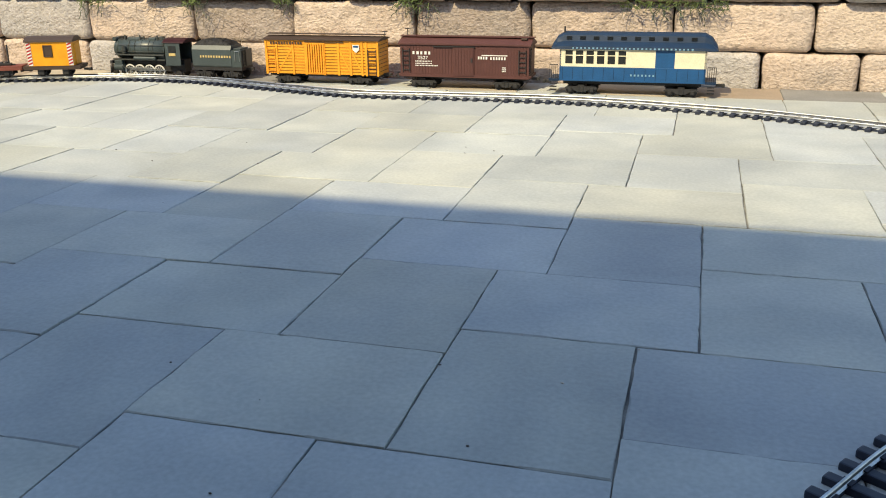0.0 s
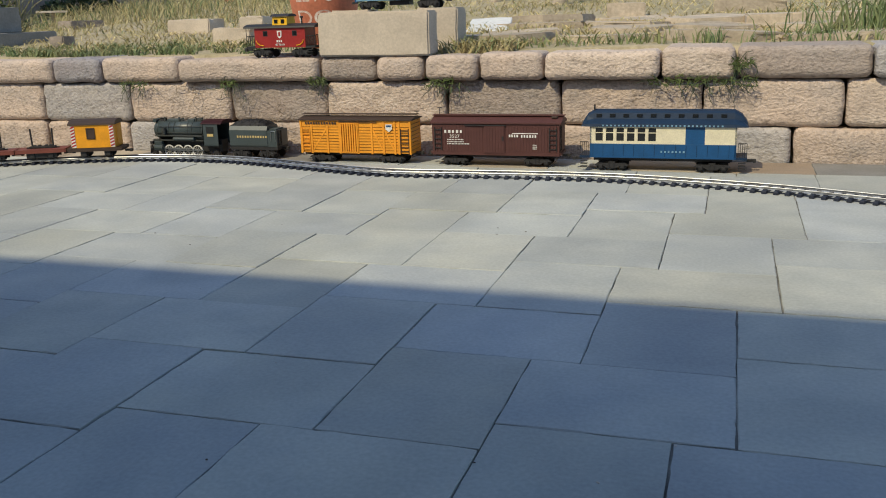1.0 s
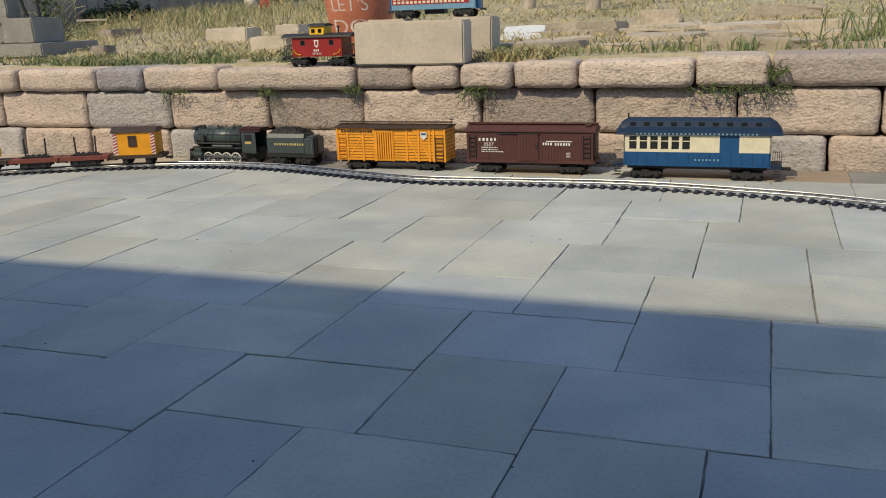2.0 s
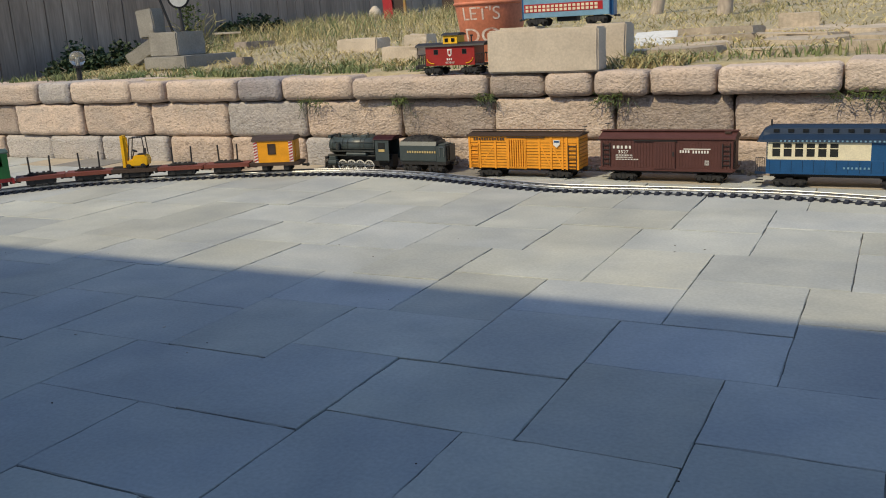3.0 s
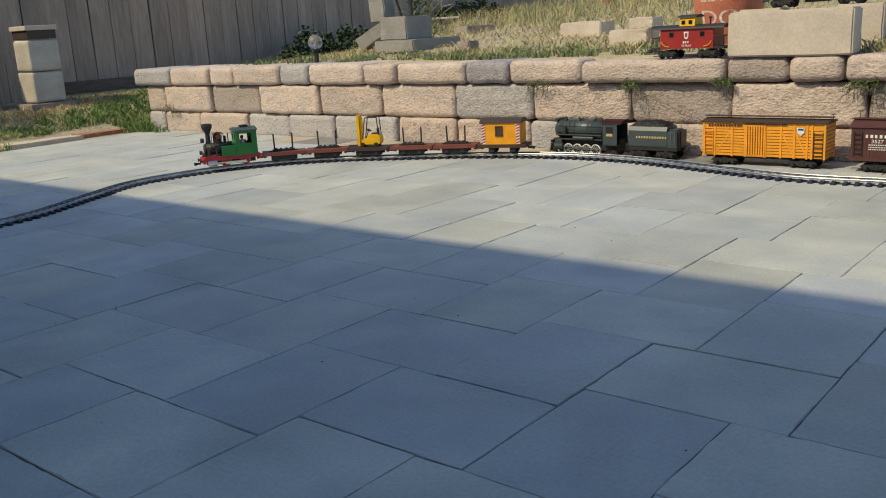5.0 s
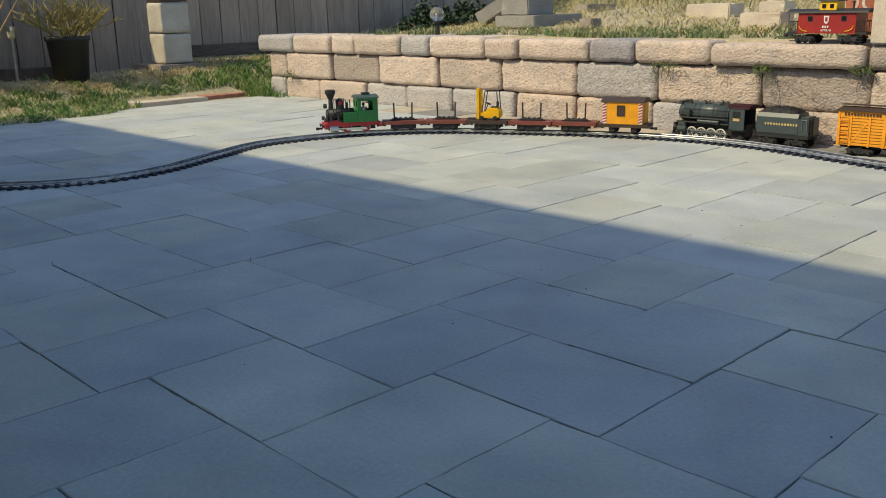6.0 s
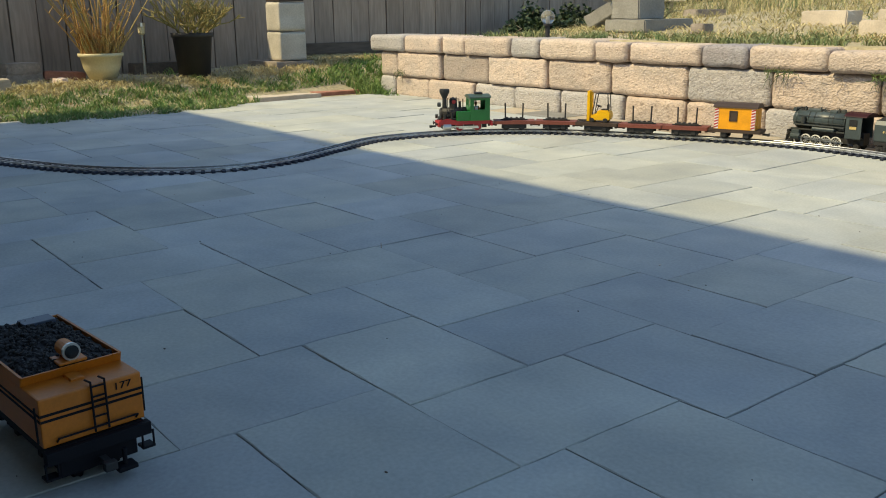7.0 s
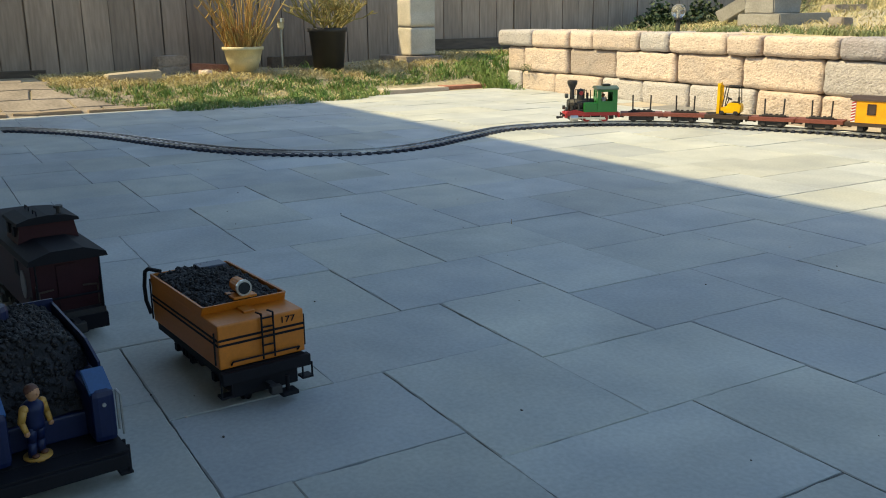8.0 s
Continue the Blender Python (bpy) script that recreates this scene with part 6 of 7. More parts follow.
spot = thing("spot_light", "black garden spot light with a pale round lens", "garden light", pose(-3.165, 4.90, gz + 0.1915))
bm = BM()
rod(bm, (0, 0, 0), (-0.01, 0, 0.15), 0.010, 10, 0.007)
rod(bm, (0, 0, 0), (0, 0, 0.006), 0.028, 14)
part("stem", bm, M_BLACK, spot)
bm = BM()
face = Vector((0.62, -0.76, -0.12)).normalized()
rod(bm, Vector((-0.01, 0, 0.19)) - face * 0.06, Vector((-0.01, 0, 0.19)) + face * 0.02, 0.045, 20, 0.062)
hd = part("head", bm, M_BLACK, spot)
bm = BM()
rod(bm, Vector((-0.01, 0, 0.19)) + face * 0.0195, Vector((-0.01, 0, 0.19)) + face * 0.024, 0.050, 20)
part("lens", bm, M_WHITE, hd, "pale round lens")

bar = thing("garden_stake", "thin black metal stake leaning on the grey blocks", "stake", pose(-3.270, 4.93, gz + 0.190))
bm = BM()
rod(bm, (0, 0, 0), (-0.10, -0.085, 0.46), 0.0075, 8)
part("rod", bm, M_BLACK, bar)
rg = random.Random(15)
bush = thing("dry_weed", "dry tangled weed growing behind the grey blocks", "weed", pose(-3.20, 5.03, gz - 0.01))
bm = BM()
for k in range(34):
    p = Vector((rg.uniform(-0.08, 0.03), rg.uniform(-0.02, 0.05), 0))
    d = Vector((rg.uniform(-0.25, 0.25) + 0.5 * (k % 6 == 0), rg.uniform(-0.2, 0.2), 1)).normalized()
    for j in range(5):
        q = p + d * rg.uniform(0.045, 0.085)
        rod(bm, p, q, 0.0034 - 0.0004 * j, 5, 0.0030 - 0.0004 * j, caps=False)
        p = q
        d = (d + Vector((rg.uniform(-0.5, 0.6), rg.uniform(-0.4, 0.4), rg.uniform(-0.55, 0.2)))).normalized()
tagged(part("stem_tangle", bm, M_DRY, bush), kind="stuff")
bm = BM()
for k in range(320):
    c = Vector((rg.gauss(-0.03, 0.035), rg.gauss(0.01, 0.03), rg.uniform(0.10, 0.34)))
    a = Vector((rg.uniform(-1, 1), rg.uniform(-1, 1), rg.uniform(-0.5, 0.8))).normalized() * rg.uniform(0.015, 0.035)
    b = a.cross(Vector((rg.uniform(-1, 1), rg.uniform(-1, 1), 1))).normalized() * a.length * 0.25
    bm.faces.new([bm.verts.new(c), bm.verts.new(c + a * 0.5 + b), bm.verts.new(c + a), bm.verts.new(c + a * 0.5 - b)])
tagged(part("foliage", bm, M_WEED, bush), kind="stuff")
stand = thing("low_stand", "small weathered board on a short post in the grass", "stand", on_yard(-5.20, 7.74, 42, 0.03))
part("post", box(BM(), -0.016, 0.016, -0.016, 0.016, 0.0, 0.125, 0.003), M_BARK, stand)
part("board", box(BM(), -0.135, 0.125, -0.06, 0.06, 0.1245, 0.142, 0.004), M_CONC, stand, "pale weathered board")

globe = thing("globe_light", "clear globe garden light on a black stake", "garden light", pose(-3.30, 4.235, 0.372))
bm = BM()
rod(bm, (0, 0, -0.01), (0, 0, 0.075), 0.013, 12)
rod(bm, (0, 0, 0.072), (0, 0, 0.082), 0.026, 14)
part("stake", bm, M_BLACK, globe)
bm = BM()
ball(bm, (0, 0, 0.118), 0.040, 20)
M_GLOBE = plain("clear_globe", (0.55, 0.55, 0.54), 0.06)
M_GLOBE.node_tree.nodes["Principled BSDF"].inputs["Transmission Weight"].default_value = 0.85
part("globe", bm, M_GLOBE, globe, "greyish clear glass globe", True)
bm = BM()
rod(bm, (0, 0, 0.080), (0, 0, 0.122), 0.010, 10, 0.006)
part("lamp_core", bm, M_WHITE, globe, "pale lamp inside the globe")

for k, (x, y, rz, w, d, h, mt, lb) in enumerate([
        (-3.84, 6.40, -22, 0.19, 0.25, 0.070, M_BEDDED, "brownish block lying askew in dry grass"),
        (-2.66, 4.77, -4, 0.095, 0.09, 0.062, M_BEDDED, "small tan stone at the edge of the grass"),
        (-2.30, 5.44, -6, 0.29, 0.14, 0.086, M_CONC, "pale concrete block lying in dry grass"),
        (-1.64, 4.75, -5, 0.21, 0.12, 0.080, M_CONC, "pale broken block half sunk in grass"),
        (-2.06, 5.70, -4, 0.16, 0.13, 0.074, M_CONC, "pale concrete block in the grass"),
        (0.05, 5.77, 5, 0.19, 0.16, 0.085, M_STONE, "tan block among flat stones"),
        (0.66, 6.02, -2, 0.36, 0.18, 0.070, M_STONE, "long tan block lying in dry grass"),
        (0.86, 5.12, 2, 0.46, 0.26, 0.060, M_STONE, "tan kerb block lying in the grass")]):
    loose_block("yard_block", lb, on_yard(x, y, rz), w, d, h, mt, 0.004, "block")
loose_block("white_board", "thin white board lying tilted in the straw", on_yard(-0.535, 5.20, 10, 0.0, 9), 0.20, 0.36, 0.020, M_WHITE, 0.003, "board")


def flagstone(m, r, h, seed, material=M_STONE):
    rg3 = random.Random(seed)
    bm = BM()
    n = rg3.randint(7, 11)
    turn = [2 * math.pi * (i + rg3.uniform(-0.35, 0.35)) / n for i in range(n)]
    ring = [(r * rg3.uniform(0.78, 1.15) * math.cos(a), r * rg3.uniform(0.55, 0.88) * math.sin(a)) for a in turn]
    a = [bm.verts.new((x, y, 0)) for x, y in ring]
    b = [bm.verts.new((x * 0.98, y * 0.98, h + rg3.uniform(-0.004, 0.004))) for x, y in ring]
    bm.faces.new(b)
    for i in range(n):
        bm.faces.new((a[i], a[(i + 1) % n], b[(i + 1) % n], b[i]))
    bmesh.ops.bevel(bm, geom=[e for e in bm.edges if all(v in b for v in e.verts)], offset=0.006, segments=2, affect="EDGES")
    ob = part("flagstone", bm, material)
    ob.matrix_basis = m
    return tagged(ob, "flat tan flagstone bedded in dry soil", "stone", "loose flagstones")


rg = random.Random(21)
for k in range(17):
    x, y = -0.30 + (k % 5) * 0.40 + rg.uniform(-0.08, 0.08), 4.56 + (k // 5) * 0.34 + rg.uniform(-0.08, 0.08)
    flagstone(on_yard(x, y, rg.uniform(-25, 25), 0.020, rg.uniform(-1.5, 3), rg.uniform(-2.5, 2.5)), rg.uniform(0.15, 0.25), rg.uniform(0.034, 0.052), 300 + k)


def bedded_stone(corners):
    """One thin stone of the paved slope: irregular outline over the earth, set a few millimetres proud."""
    mid = sum(corners, Vector((0, 0))) / len(corners)
    base = ground_z(mid.x, mid.y)
    bm = BM()
    lower, upper = [], []
    for c in corners:
        d = c - mid
        d = d * (1 - 0.0035 / d.length)
        z = ground_z(mid.x + d.x, mid.y + d.y) - base
        lower.append(bm.verts.new((d.x, d.y, z - 0.03)))
        upper.append(bm.verts.new((d.x * 0.985, d.y * 0.985, z + 0.011)))
    bm.faces.new(upper)
    for i in range(len(lower)):
        j = (i + 1) % len(lower)
        bm.faces.new((lower[i], lower[j], upper[j], upper[i]))
    bmesh.ops.recalc_face_normals(bm, faces=bm.faces)
    bmesh.ops.bevel(bm, geom=[e for e in bm.edges if all(v in upper for v in e.verts)], offset=0.004, segments=2, affect="EDGES")
    ob = part("flagstone", bm, M_BEDDED)
    ob.location = (mid.x, mid.y, base)
    return tagged(ob, "flat pinkish stone of the paving beside the patio", "stone", "paved slope by the fence")


for r in range(5):  # courses running along the patio edge
    for c in range(-1, 5):
        y0 = 0.36 * c + 0.17 * (r % 2)
        if y0 + 0.34 > 1.78 - 0.13 * r:
            continue
        ring = []
        for i, j in ((0, 0), (0.45, 0), (1, 0), (1, 1), (0.55, 1), (0, 1)):
            px, py = -4.69 - 0.175 * (r + j), y0 + 0.36 * i
            ring.append(Vector((px + 0.035 * noise.noise((px * 7, py * 5, 50)), py + 0.06 * noise.noise((px * 5, py * 6, 60)))))
        bedded_stone(ring)

# Tree trunks rising out of view
for k, (x, y, lean, r) in enumerate(((-1.14, 7.67, 14, 0.040), (-0.55, 7.13, 3, 0.042), (-0.50, 8.4, -16, 0.044))):
    bm = BM()
    prev = None
    for j in range(9):
        z = j * 0.28
        c = Vector((z * math.tan(radians(lean)) * 0.8 + 0.03 * noise.noise((j * 0.7, k, 0)), 0.03 * noise.noise((j * 0.7, k, 5)), z - 0.05))
        rr = r * (1.35 if j == 0 else 1 - 0.05 * j)
        ring = [bm.verts.new(c + Vector((rr * math.cos(2 * math.pi * i / 12) * (1 + 0.1 * noise.noise((i, j, k))), rr * math.sin(2 * math.pi * i / 12), 0))) for i in range(12)]
        if prev:
            for i in range(12):
                bm.faces.new((prev[i], prev[(i + 1) % 12], ring[(i + 1) % 12], ring[i]))
        prev = ring
    bm.faces.new(prev)
    ob = part("tree_trunk", bm, M_TRUNK, None, "", True)
    ob.matrix_basis = on_yard(x, y, 20 * k, 0.0)
    tagged(ob, "slender pale tree trunk rising from dry grass", "tree")

# Things by the far fence
post = thing("garden_rack", "red painted metal rack with dark panel beside the fence", "rack", on_yard(-4.62, 10.0, 10, 0.02))
part("upright", prism(BM(), [(-0.140, 0), (-0.030, 0), (-0.085, 0.8), (-0.185, 0.8)], -0.03, 0.03), M_RED, post)
part("upright", prism(BM(), [(0.095, 0.05), (0.120, 0.05), (0.085, 0.8), (0.065, 0.8)], -0.02, 0.02), M_STRAW, post, "thin tan upright")
part("back_panel", prism(BM(), [(-0.030, 0.04), (0.095, 0.05), (0.065, 0.78), (-0.085, 0.78)], 0.0, 0.02), M_BROWN, post, "dark brown panel")
bm = BM()
for k in range(5):
    box(bm, -0.130 + 0.004 * (k % 2), -0.085, -0.033, -0.030, 0.26 + 0.055 * k, 0.30 + 0.055 * k)
part("stencil", bm, M_WHITE, post, "white worn marks")
bm = BM()
ball(bm, (0, 0, 0.075), 0.070, 18, 1.08)
ball(bm, (0, 0, 0.135), 0.040, 14, 0.7)
rod(bm, (0, 0, -0.02), (0, 0, 0.03), 0.045, 12)
ob = part("stone_ball", bm, M_CONC, None, "", True)
ob.matrix_basis = on_yard(-4.69, 9.64, 0, 0.0)
tagged(ob, "pale weathered ball ornament in the grass", "garden ornament")
loose_block("wooden_crate", "dark wooden box by the far fence", on_yard(-4.2, 11.0, 5), 0.5, 0.4, 0.8, M_BROWN, 0.003, "crate")
loose_block("orange_board", "orange painted board by the far fence", on_yard(-3.85, 11.4, 5), 0.4, 0.05, 0.7, M_ORANGE, 0.002, "board")

# ---- bank by the west fence ----
pier = thing("block_pier", "pale split-faced block pier in front of the fence", "pier", pose(-5.50, 3.785, 0.150))
for k in range(2):
    bm = wall_block(0.205, 0.200, 0.205, 70 + k, 0.003, 0.006)
    ob = part("block", bm, M_PIER, pier)
    ob.location = (-0.1025, -0.1025, 0.045 + 0.205 * k)
part("dark_course", box(BM(), -0.100, 0.100, -0.095, 0.100, 0.455, 0.510, 0.003), M_BROWN, pier, "dark brown course")
part("cap", box(BM(), -0.108, 0.108, -0.108, 0.108, 0.510, 0.540, 0.005), M_CONC, pier, "pale cap slab")
part("footing", box(BM(), -0.30, 0.14, -0.16, 0.14, -0.05, 0.042, 0.006), M_BEDDED, pier, "brownish stone footing")

pot = thing("flower_pot", "cream glazed pot with dry reddish stems", "flower pot", pose(-5.48, 2.455, 0.135))
bm = BM()
lathe(bm, [(0.0, 0.0), (0.082, 0.0), (0.112, 0.07), (0.126, 0.135), (0.136, 0.138), (0.138, 0.158), (0.128, 0.160), (0.118, 0.140), (0.0, 0.136)], 32)
part("pot", bm, M_POT, pot, "cream tapered pot with rolled rim", True)
rg = random.Random(8)
bm = BM()
for k in range(120):
    a, r = rg.uniform(0, 2 * math.pi), rg.uniform(0.01, 0.11)
    p = Vector((r * math.cos(a), r * math.sin(a), 0.135))
    d = Vector((math.cos(a) * rg.uniform(0.0, 0.75), math.sin(a) * rg.uniform(0.0, 0.75), 1)).normalized()
    L = rg.uniform(0.12, 0.62) if k % 3 else rg.uniform(0.08, 0.2)
    q = p + d * L * 0.5
    e = q + (d + Vector((rg.uniform(-0.32, 0.32), rg.uniform(-0.32, 0.32), 0.15))).normalized() * L * 0.5
    rod(bm, p, q, 0.0054, 5, 0.0046, caps=False)
    rod(bm, q, e, 0.0046, 5, 0.0024, caps=False)
    if k % 2 == 0:
        for u in range(4):
            s = q.lerp(e, rg.uniform(0, 1))
            rod(bm, s, s + Vector((rg.uniform(-0.05, 0.05), rg.uniform(-0.05, 0.05), rg.uniform(0.02, 0.07))), 0.0034, 4, 0.0018, caps=False)
tagged(part("dry_foliage", bm, M_STRAW, pot), kind="stuff")

pot2 = thing("plant_pot", "black nursery pot with pale twiggy plant", "flower pot", pose(-5.46, 3.06, 0.112) @ Matrix.Diagonal((0.98, 0.98, 1.12, 1)))
bm = BM()
lathe(bm, [(0.0, 0.0), (0.105, 0.0), (0.130, 0.235), (0.140, 0.237), (0.141, 0.262), (0.132, 0.262), (0.124, 0.225), (0.0, 0.220)], 28)
part("pot", bm, M_BLACK, pot2, "black plastic pot", True)
bm = BM()
def twig(p, d, L, depth):
    q = p + d * L
    rod(bm, p, q, 0.0056 * 0.86 ** (5 - depth), 5, 0.0047 * 0.86 ** (5 - depth), caps=depth < 2)
    if depth > 1:
        for u in range(2 if depth < 5 else 3):
            nd = (d + Vector((rg.uniform(-0.95, 0.95), rg.uniform(-0.95, 0.95), rg.uniform(-0.25, 0.7)))).normalized()
            twig(q, nd, L * rg.uniform(0.6, 0.95), depth - 1)
for k in range(20):
    a = rg.uniform(0, 2 * math.pi)
    twig(Vector((0.06 * math.cos(a), 0.06 * math.sin(a), 0.22)), Vector((0.85 * math.cos(a), 0.85 * math.sin(a), rg.uniform(0.5, 1.1))).normalized(), 0.086, 5)
tagged(part("twig_tangle", bm, mat("pencil_twig", (0.30, 0.215, 0.085), 0.7, 0, 0.2, 30, 0.1, 90, second=(0.18, 0.18, 0.055)), pot2), kind="stuff")

sol = thing("solar_light", "silver solar path light on a twisted stake", "garden light", pose(-5.55, 2.755, 0.165))
bm = BM()
rod(bm, (0, 0, -0.02), (0.004, 0, 0.235), 0.010, 8)
part("stake", bm, M_STEEL, sol)
bm = BM()
lathe(bm, [(0.013, 0.232), (0.022, 0.245), (0.022, 0.285), (0.0, 0.287)], 14)
part("lamp_glass", bm, M_POT, sol, "yellowed lamp glass")
bm = BM()
lathe(bm, [(0.026, 0.284), (0.026, 0.308), (0.0, 0.310)], 14)
part("cap", bm, M_STEEL, sol)

loose_block("concrete_kerb", "pale concrete kerb lying in the grass", pose(-5.44, 1.72, 0.088, 0, -3, 90), 0.32, 0.17, 0.072, M_BORDER[2], 0.004)
loose_block("grey_block", "brownish grey block against the fence", pose(-5.72, 2.03, 0.105, 0, 0, 90), 0.21, 0.15, 0.07, M_BEDDED, 0.003)
loose_block("grey_block", "brownish grey block on another against the fence", pose(-5.72, 2.03, 0.174, 0, 0, 92), 0.205, 0.145, 0.068, M_BEDDED, 0.003)
loose_block("timber_box", "dark low timber by the fence behind the pots", pose(-5.80, 2.98, 0.10, 0, 0, 90), 0.46, 0.12, 0.105, M_KICK, 0.003, "timber")
loose_block("white_stone", "small pale stone in the straw", pose(-5.50, 2.20, 0.118, 0, 0, 30), 0.09, 0.06, 0.03, M_STENCIL, 0.006, "stone")
loose_block("red_brick", "red brick lying by the fence", pose(-5.66, 2.27, 0.125, 0, 4, 80), 0.24, 0.11, 0.055, M_REDBRICK, 0.004, "brick")
loose_block("kerb_slab", "pale concrete edging slab at the patio edge", pose(-4.80, 3.36, -0.018, 0, 0, 84), 0.46, 0.17, 0.036, M_CONC, 0.004, "edging")
loose_block("brick_edging", "red brick edging at the patio edge", pose(-4.84, 3.84, -0.018, 0, 0, 88), 0.48, 0.15, 0.036, M_REDBRICK, 0.004, "edging")
rg = random.Random(31)
for k in range(3):
    loose_block("patio_edge_brick", "low grey edge brick along the patio", pose(-4.72 - 0.06 * (k < 2), 0.75 + k * 0.37, -0.02, 0, 0, 88 + rg.uniform(-3, 3)), 0.34, 0.09, 0.030, M_BORDER[1], 0.004, "edging", "edge bricks along the patio")


# ---- grass, weeds, ivy ----
def blades(name, label, spots, material, seed, wide=0.0035, droop=0.5):
    """Bent tapering blades: spots of (x, y, z, height, lean)."""
    rg4 = np.random.RandomState(seed)
    n = len(spots)
    S = np.array(spots)
    ang, tw = rg4.uniform(0, 2 * np.pi, n), rg4.uniform(0, 2 * np.pi, n)
    dx, dy = np.cos(ang), np.sin(ang)
    wx, wy = np.cos(tw) * wide * rg4.uniform(0.6, 1.3, n), np.sin(tw) * wide * rg4.uniform(0.6, 1.3, n)
    h, lean = S[:, 3], S[:, 4]
    V = np.zeros((n, 5, 3))
    for i, (k, u) in enumerate(((0, 1), (0, -1), (0.55, 0.8), (0.55, -0.8), (1.0, 0))):
        V[:, i, 0] = S[:, 0] + dx * h * lean * k ** 2 + wx * u
        V[:, i, 1] = S[:, 1] + dy * h * lean * k ** 2 + wy * u
        V[:, i, 2] = S[:, 2] + h * (k - droop * lean * k ** 3 * 0.5) - 0.004
    me = bpy.data.meshes.new(name)
    base = np.arange(n)[:, None] * 5
    quads = (base + np.array([[0, 1, 3, 2]])).tolist()
    tris = (base + np.array([[2, 3, 4]])).tolist()
    me.from_pydata(V.reshape(-1, 3).tolist(), [], quads + tris)
    me.materials.append(material)
    ob = new(name, me)
    return tagged(ob, label, "grass", kind="stuff")


rg = np.random.RandomState(4)
green, dry = [], []
for k in range(60000):
    x, y = rg.uniform(-5.85, -4.36), rg.uniform(1.2, 4.6)
    spill = y > 3.72 and x < -4.52 + 0.30 * (y - 3.72) + 0.12 * noise.noise((y * 9, x * 9, 3.0)) and y < 3.985
    if x > -4.64 and not spill and not (1.72 < y < 3.0 and x < -4.60 + 0.17 * (1 + noise.noise((y * 4, 0, 0)) + 0.5 * noise.noise((y * 13, 5, 0))) * min(1.0, (3.0 - y) * 3)):
        continue
    if x > -4.95 and 3.12 < y < 3.90 + 0.08 * noise.noise((x * 9, 0, 4.0)) or 3.985 < y < 4.14 and x > -4.64:
        continue
    patch = noise.noise((x * 2.1, y * 2.1, 11.0)) + 0.35 * noise.noise((x * 6, y * 6, 2.0))
    bare = min((-5.14 - x) * 2.4, (3.05 - y) * 1.5) if y < 3.05 else (-5.10 - 0.25 * max(0.0, y - 3.5) - x) * 2
    clump = noise.noise((x * 13, y * 13, 6.0)) + 0.5 * noise.noise((x * 31, y * 31, 9.0))
    if clump < -0.15 and rg.uniform() < 0.75:
        continue
    edge = 0.35 * patch - bare + 0.12
    if y < 1.62 and x > -4.72 - 1.1 * (1.62 - y) and x > -5.42:
        continue
    if x < -5.40 and 1.75 < y < 3.7 and rg.uniform() < 0.90:
        continue
    z = max(ground_z(x, y), 0.0) if x > -4.7 else ground_z(x, y)
    near_wall = max(0.0, 1 - abs(y - 4.0) / 0.55) * max(0.0, 1 - abs(x + 4.72) / 0.55)
    if x > -5.3 and noise.noise((x * 5, y * 5, 41.0)) + 0.5 * noise.noise((x * 12, y * 12, 4.0)) < -0.36 and near_wall < 0.2 and rg.uniform() < 0.85:
        if rg.uniform() < 0.5:
            dry.append((x, y, z, rg.uniform(0.02, 0.05), rg.uniform(0.8, 1.9)))
    elif (edge > 0.02 and rg.uniform() < 0.84) or (near_wall > 0.25 and rg.uniform() < 0.66):
        green.append((x, y, z, rg.uniform(0.020, 0.070) * (0.7 + 1.0 * max(0.0, clump)) * (1 + 0.9 * near_wall), rg.uniform(0.3, 1.4)))
    else:
        dry.append((x, y, z, rg.uniform(0.02, 0.05), rg.uniform(0.6, 1.7)))
blades("grass", "patchy green grass on the bank by the fence", green, M_GRASS, 1, 0.0032)
blades("dry_grass", "straw-coloured dry grass on the bank by the fence", dry, M_YELLOWGRASS, 2, 0.0030)
green, dry, straw = [], [], []
for k in range(26000):
    y = 4.30 + 5.5 * rg.uniform() ** 1.6
    x = rg.uniform(-5.8, 2.4)
    tall = max(0.0, min(1.0, (y - 5.7) / 1.2)) * max(0.0, min(1.0, (-1.2 - x) / 1.0))
    patch = noise.noise((x * 1.3, y * 1.3, 21.0)) + 0.4 * noise.noise((x * 5, y * 5, 12.0))
    z = ground_z(x, y)
    if y < 4.62 + 0.12 * patch:
        if patch > -0.25 and -4.6 < x and (x < -1.3 or rg.uniform() < 0.45):
            (green if rg.uniform() < 0.75 else dry).append((x, y, z, rg.uniform(0.02, 0.055), rg.uniform(0.4, 1.5)))
    elif patch > 0.1:
        (green if rg.uniform() < (0.5 if tall > 0.3 else 0.16) else dry).append((x, y, z, rg.uniform(0.025, 0.06) + 0.15 * tall * rg.uniform(0.4, 1), rg.uniform(0.6, 1.7) * (1 - 0.5 * tall)))
    elif rg.uniform() < (0.6 if patch > -0.12 or tall > 0.3 else 0.15):
        dry.append((x, y, z, rg.uniform(0.012, 0.04) + 0.16 * tall * rg.uniform(0.3, 1), rg.uniform(0.9, 2.0) * (1 - 0.5 * tall)))
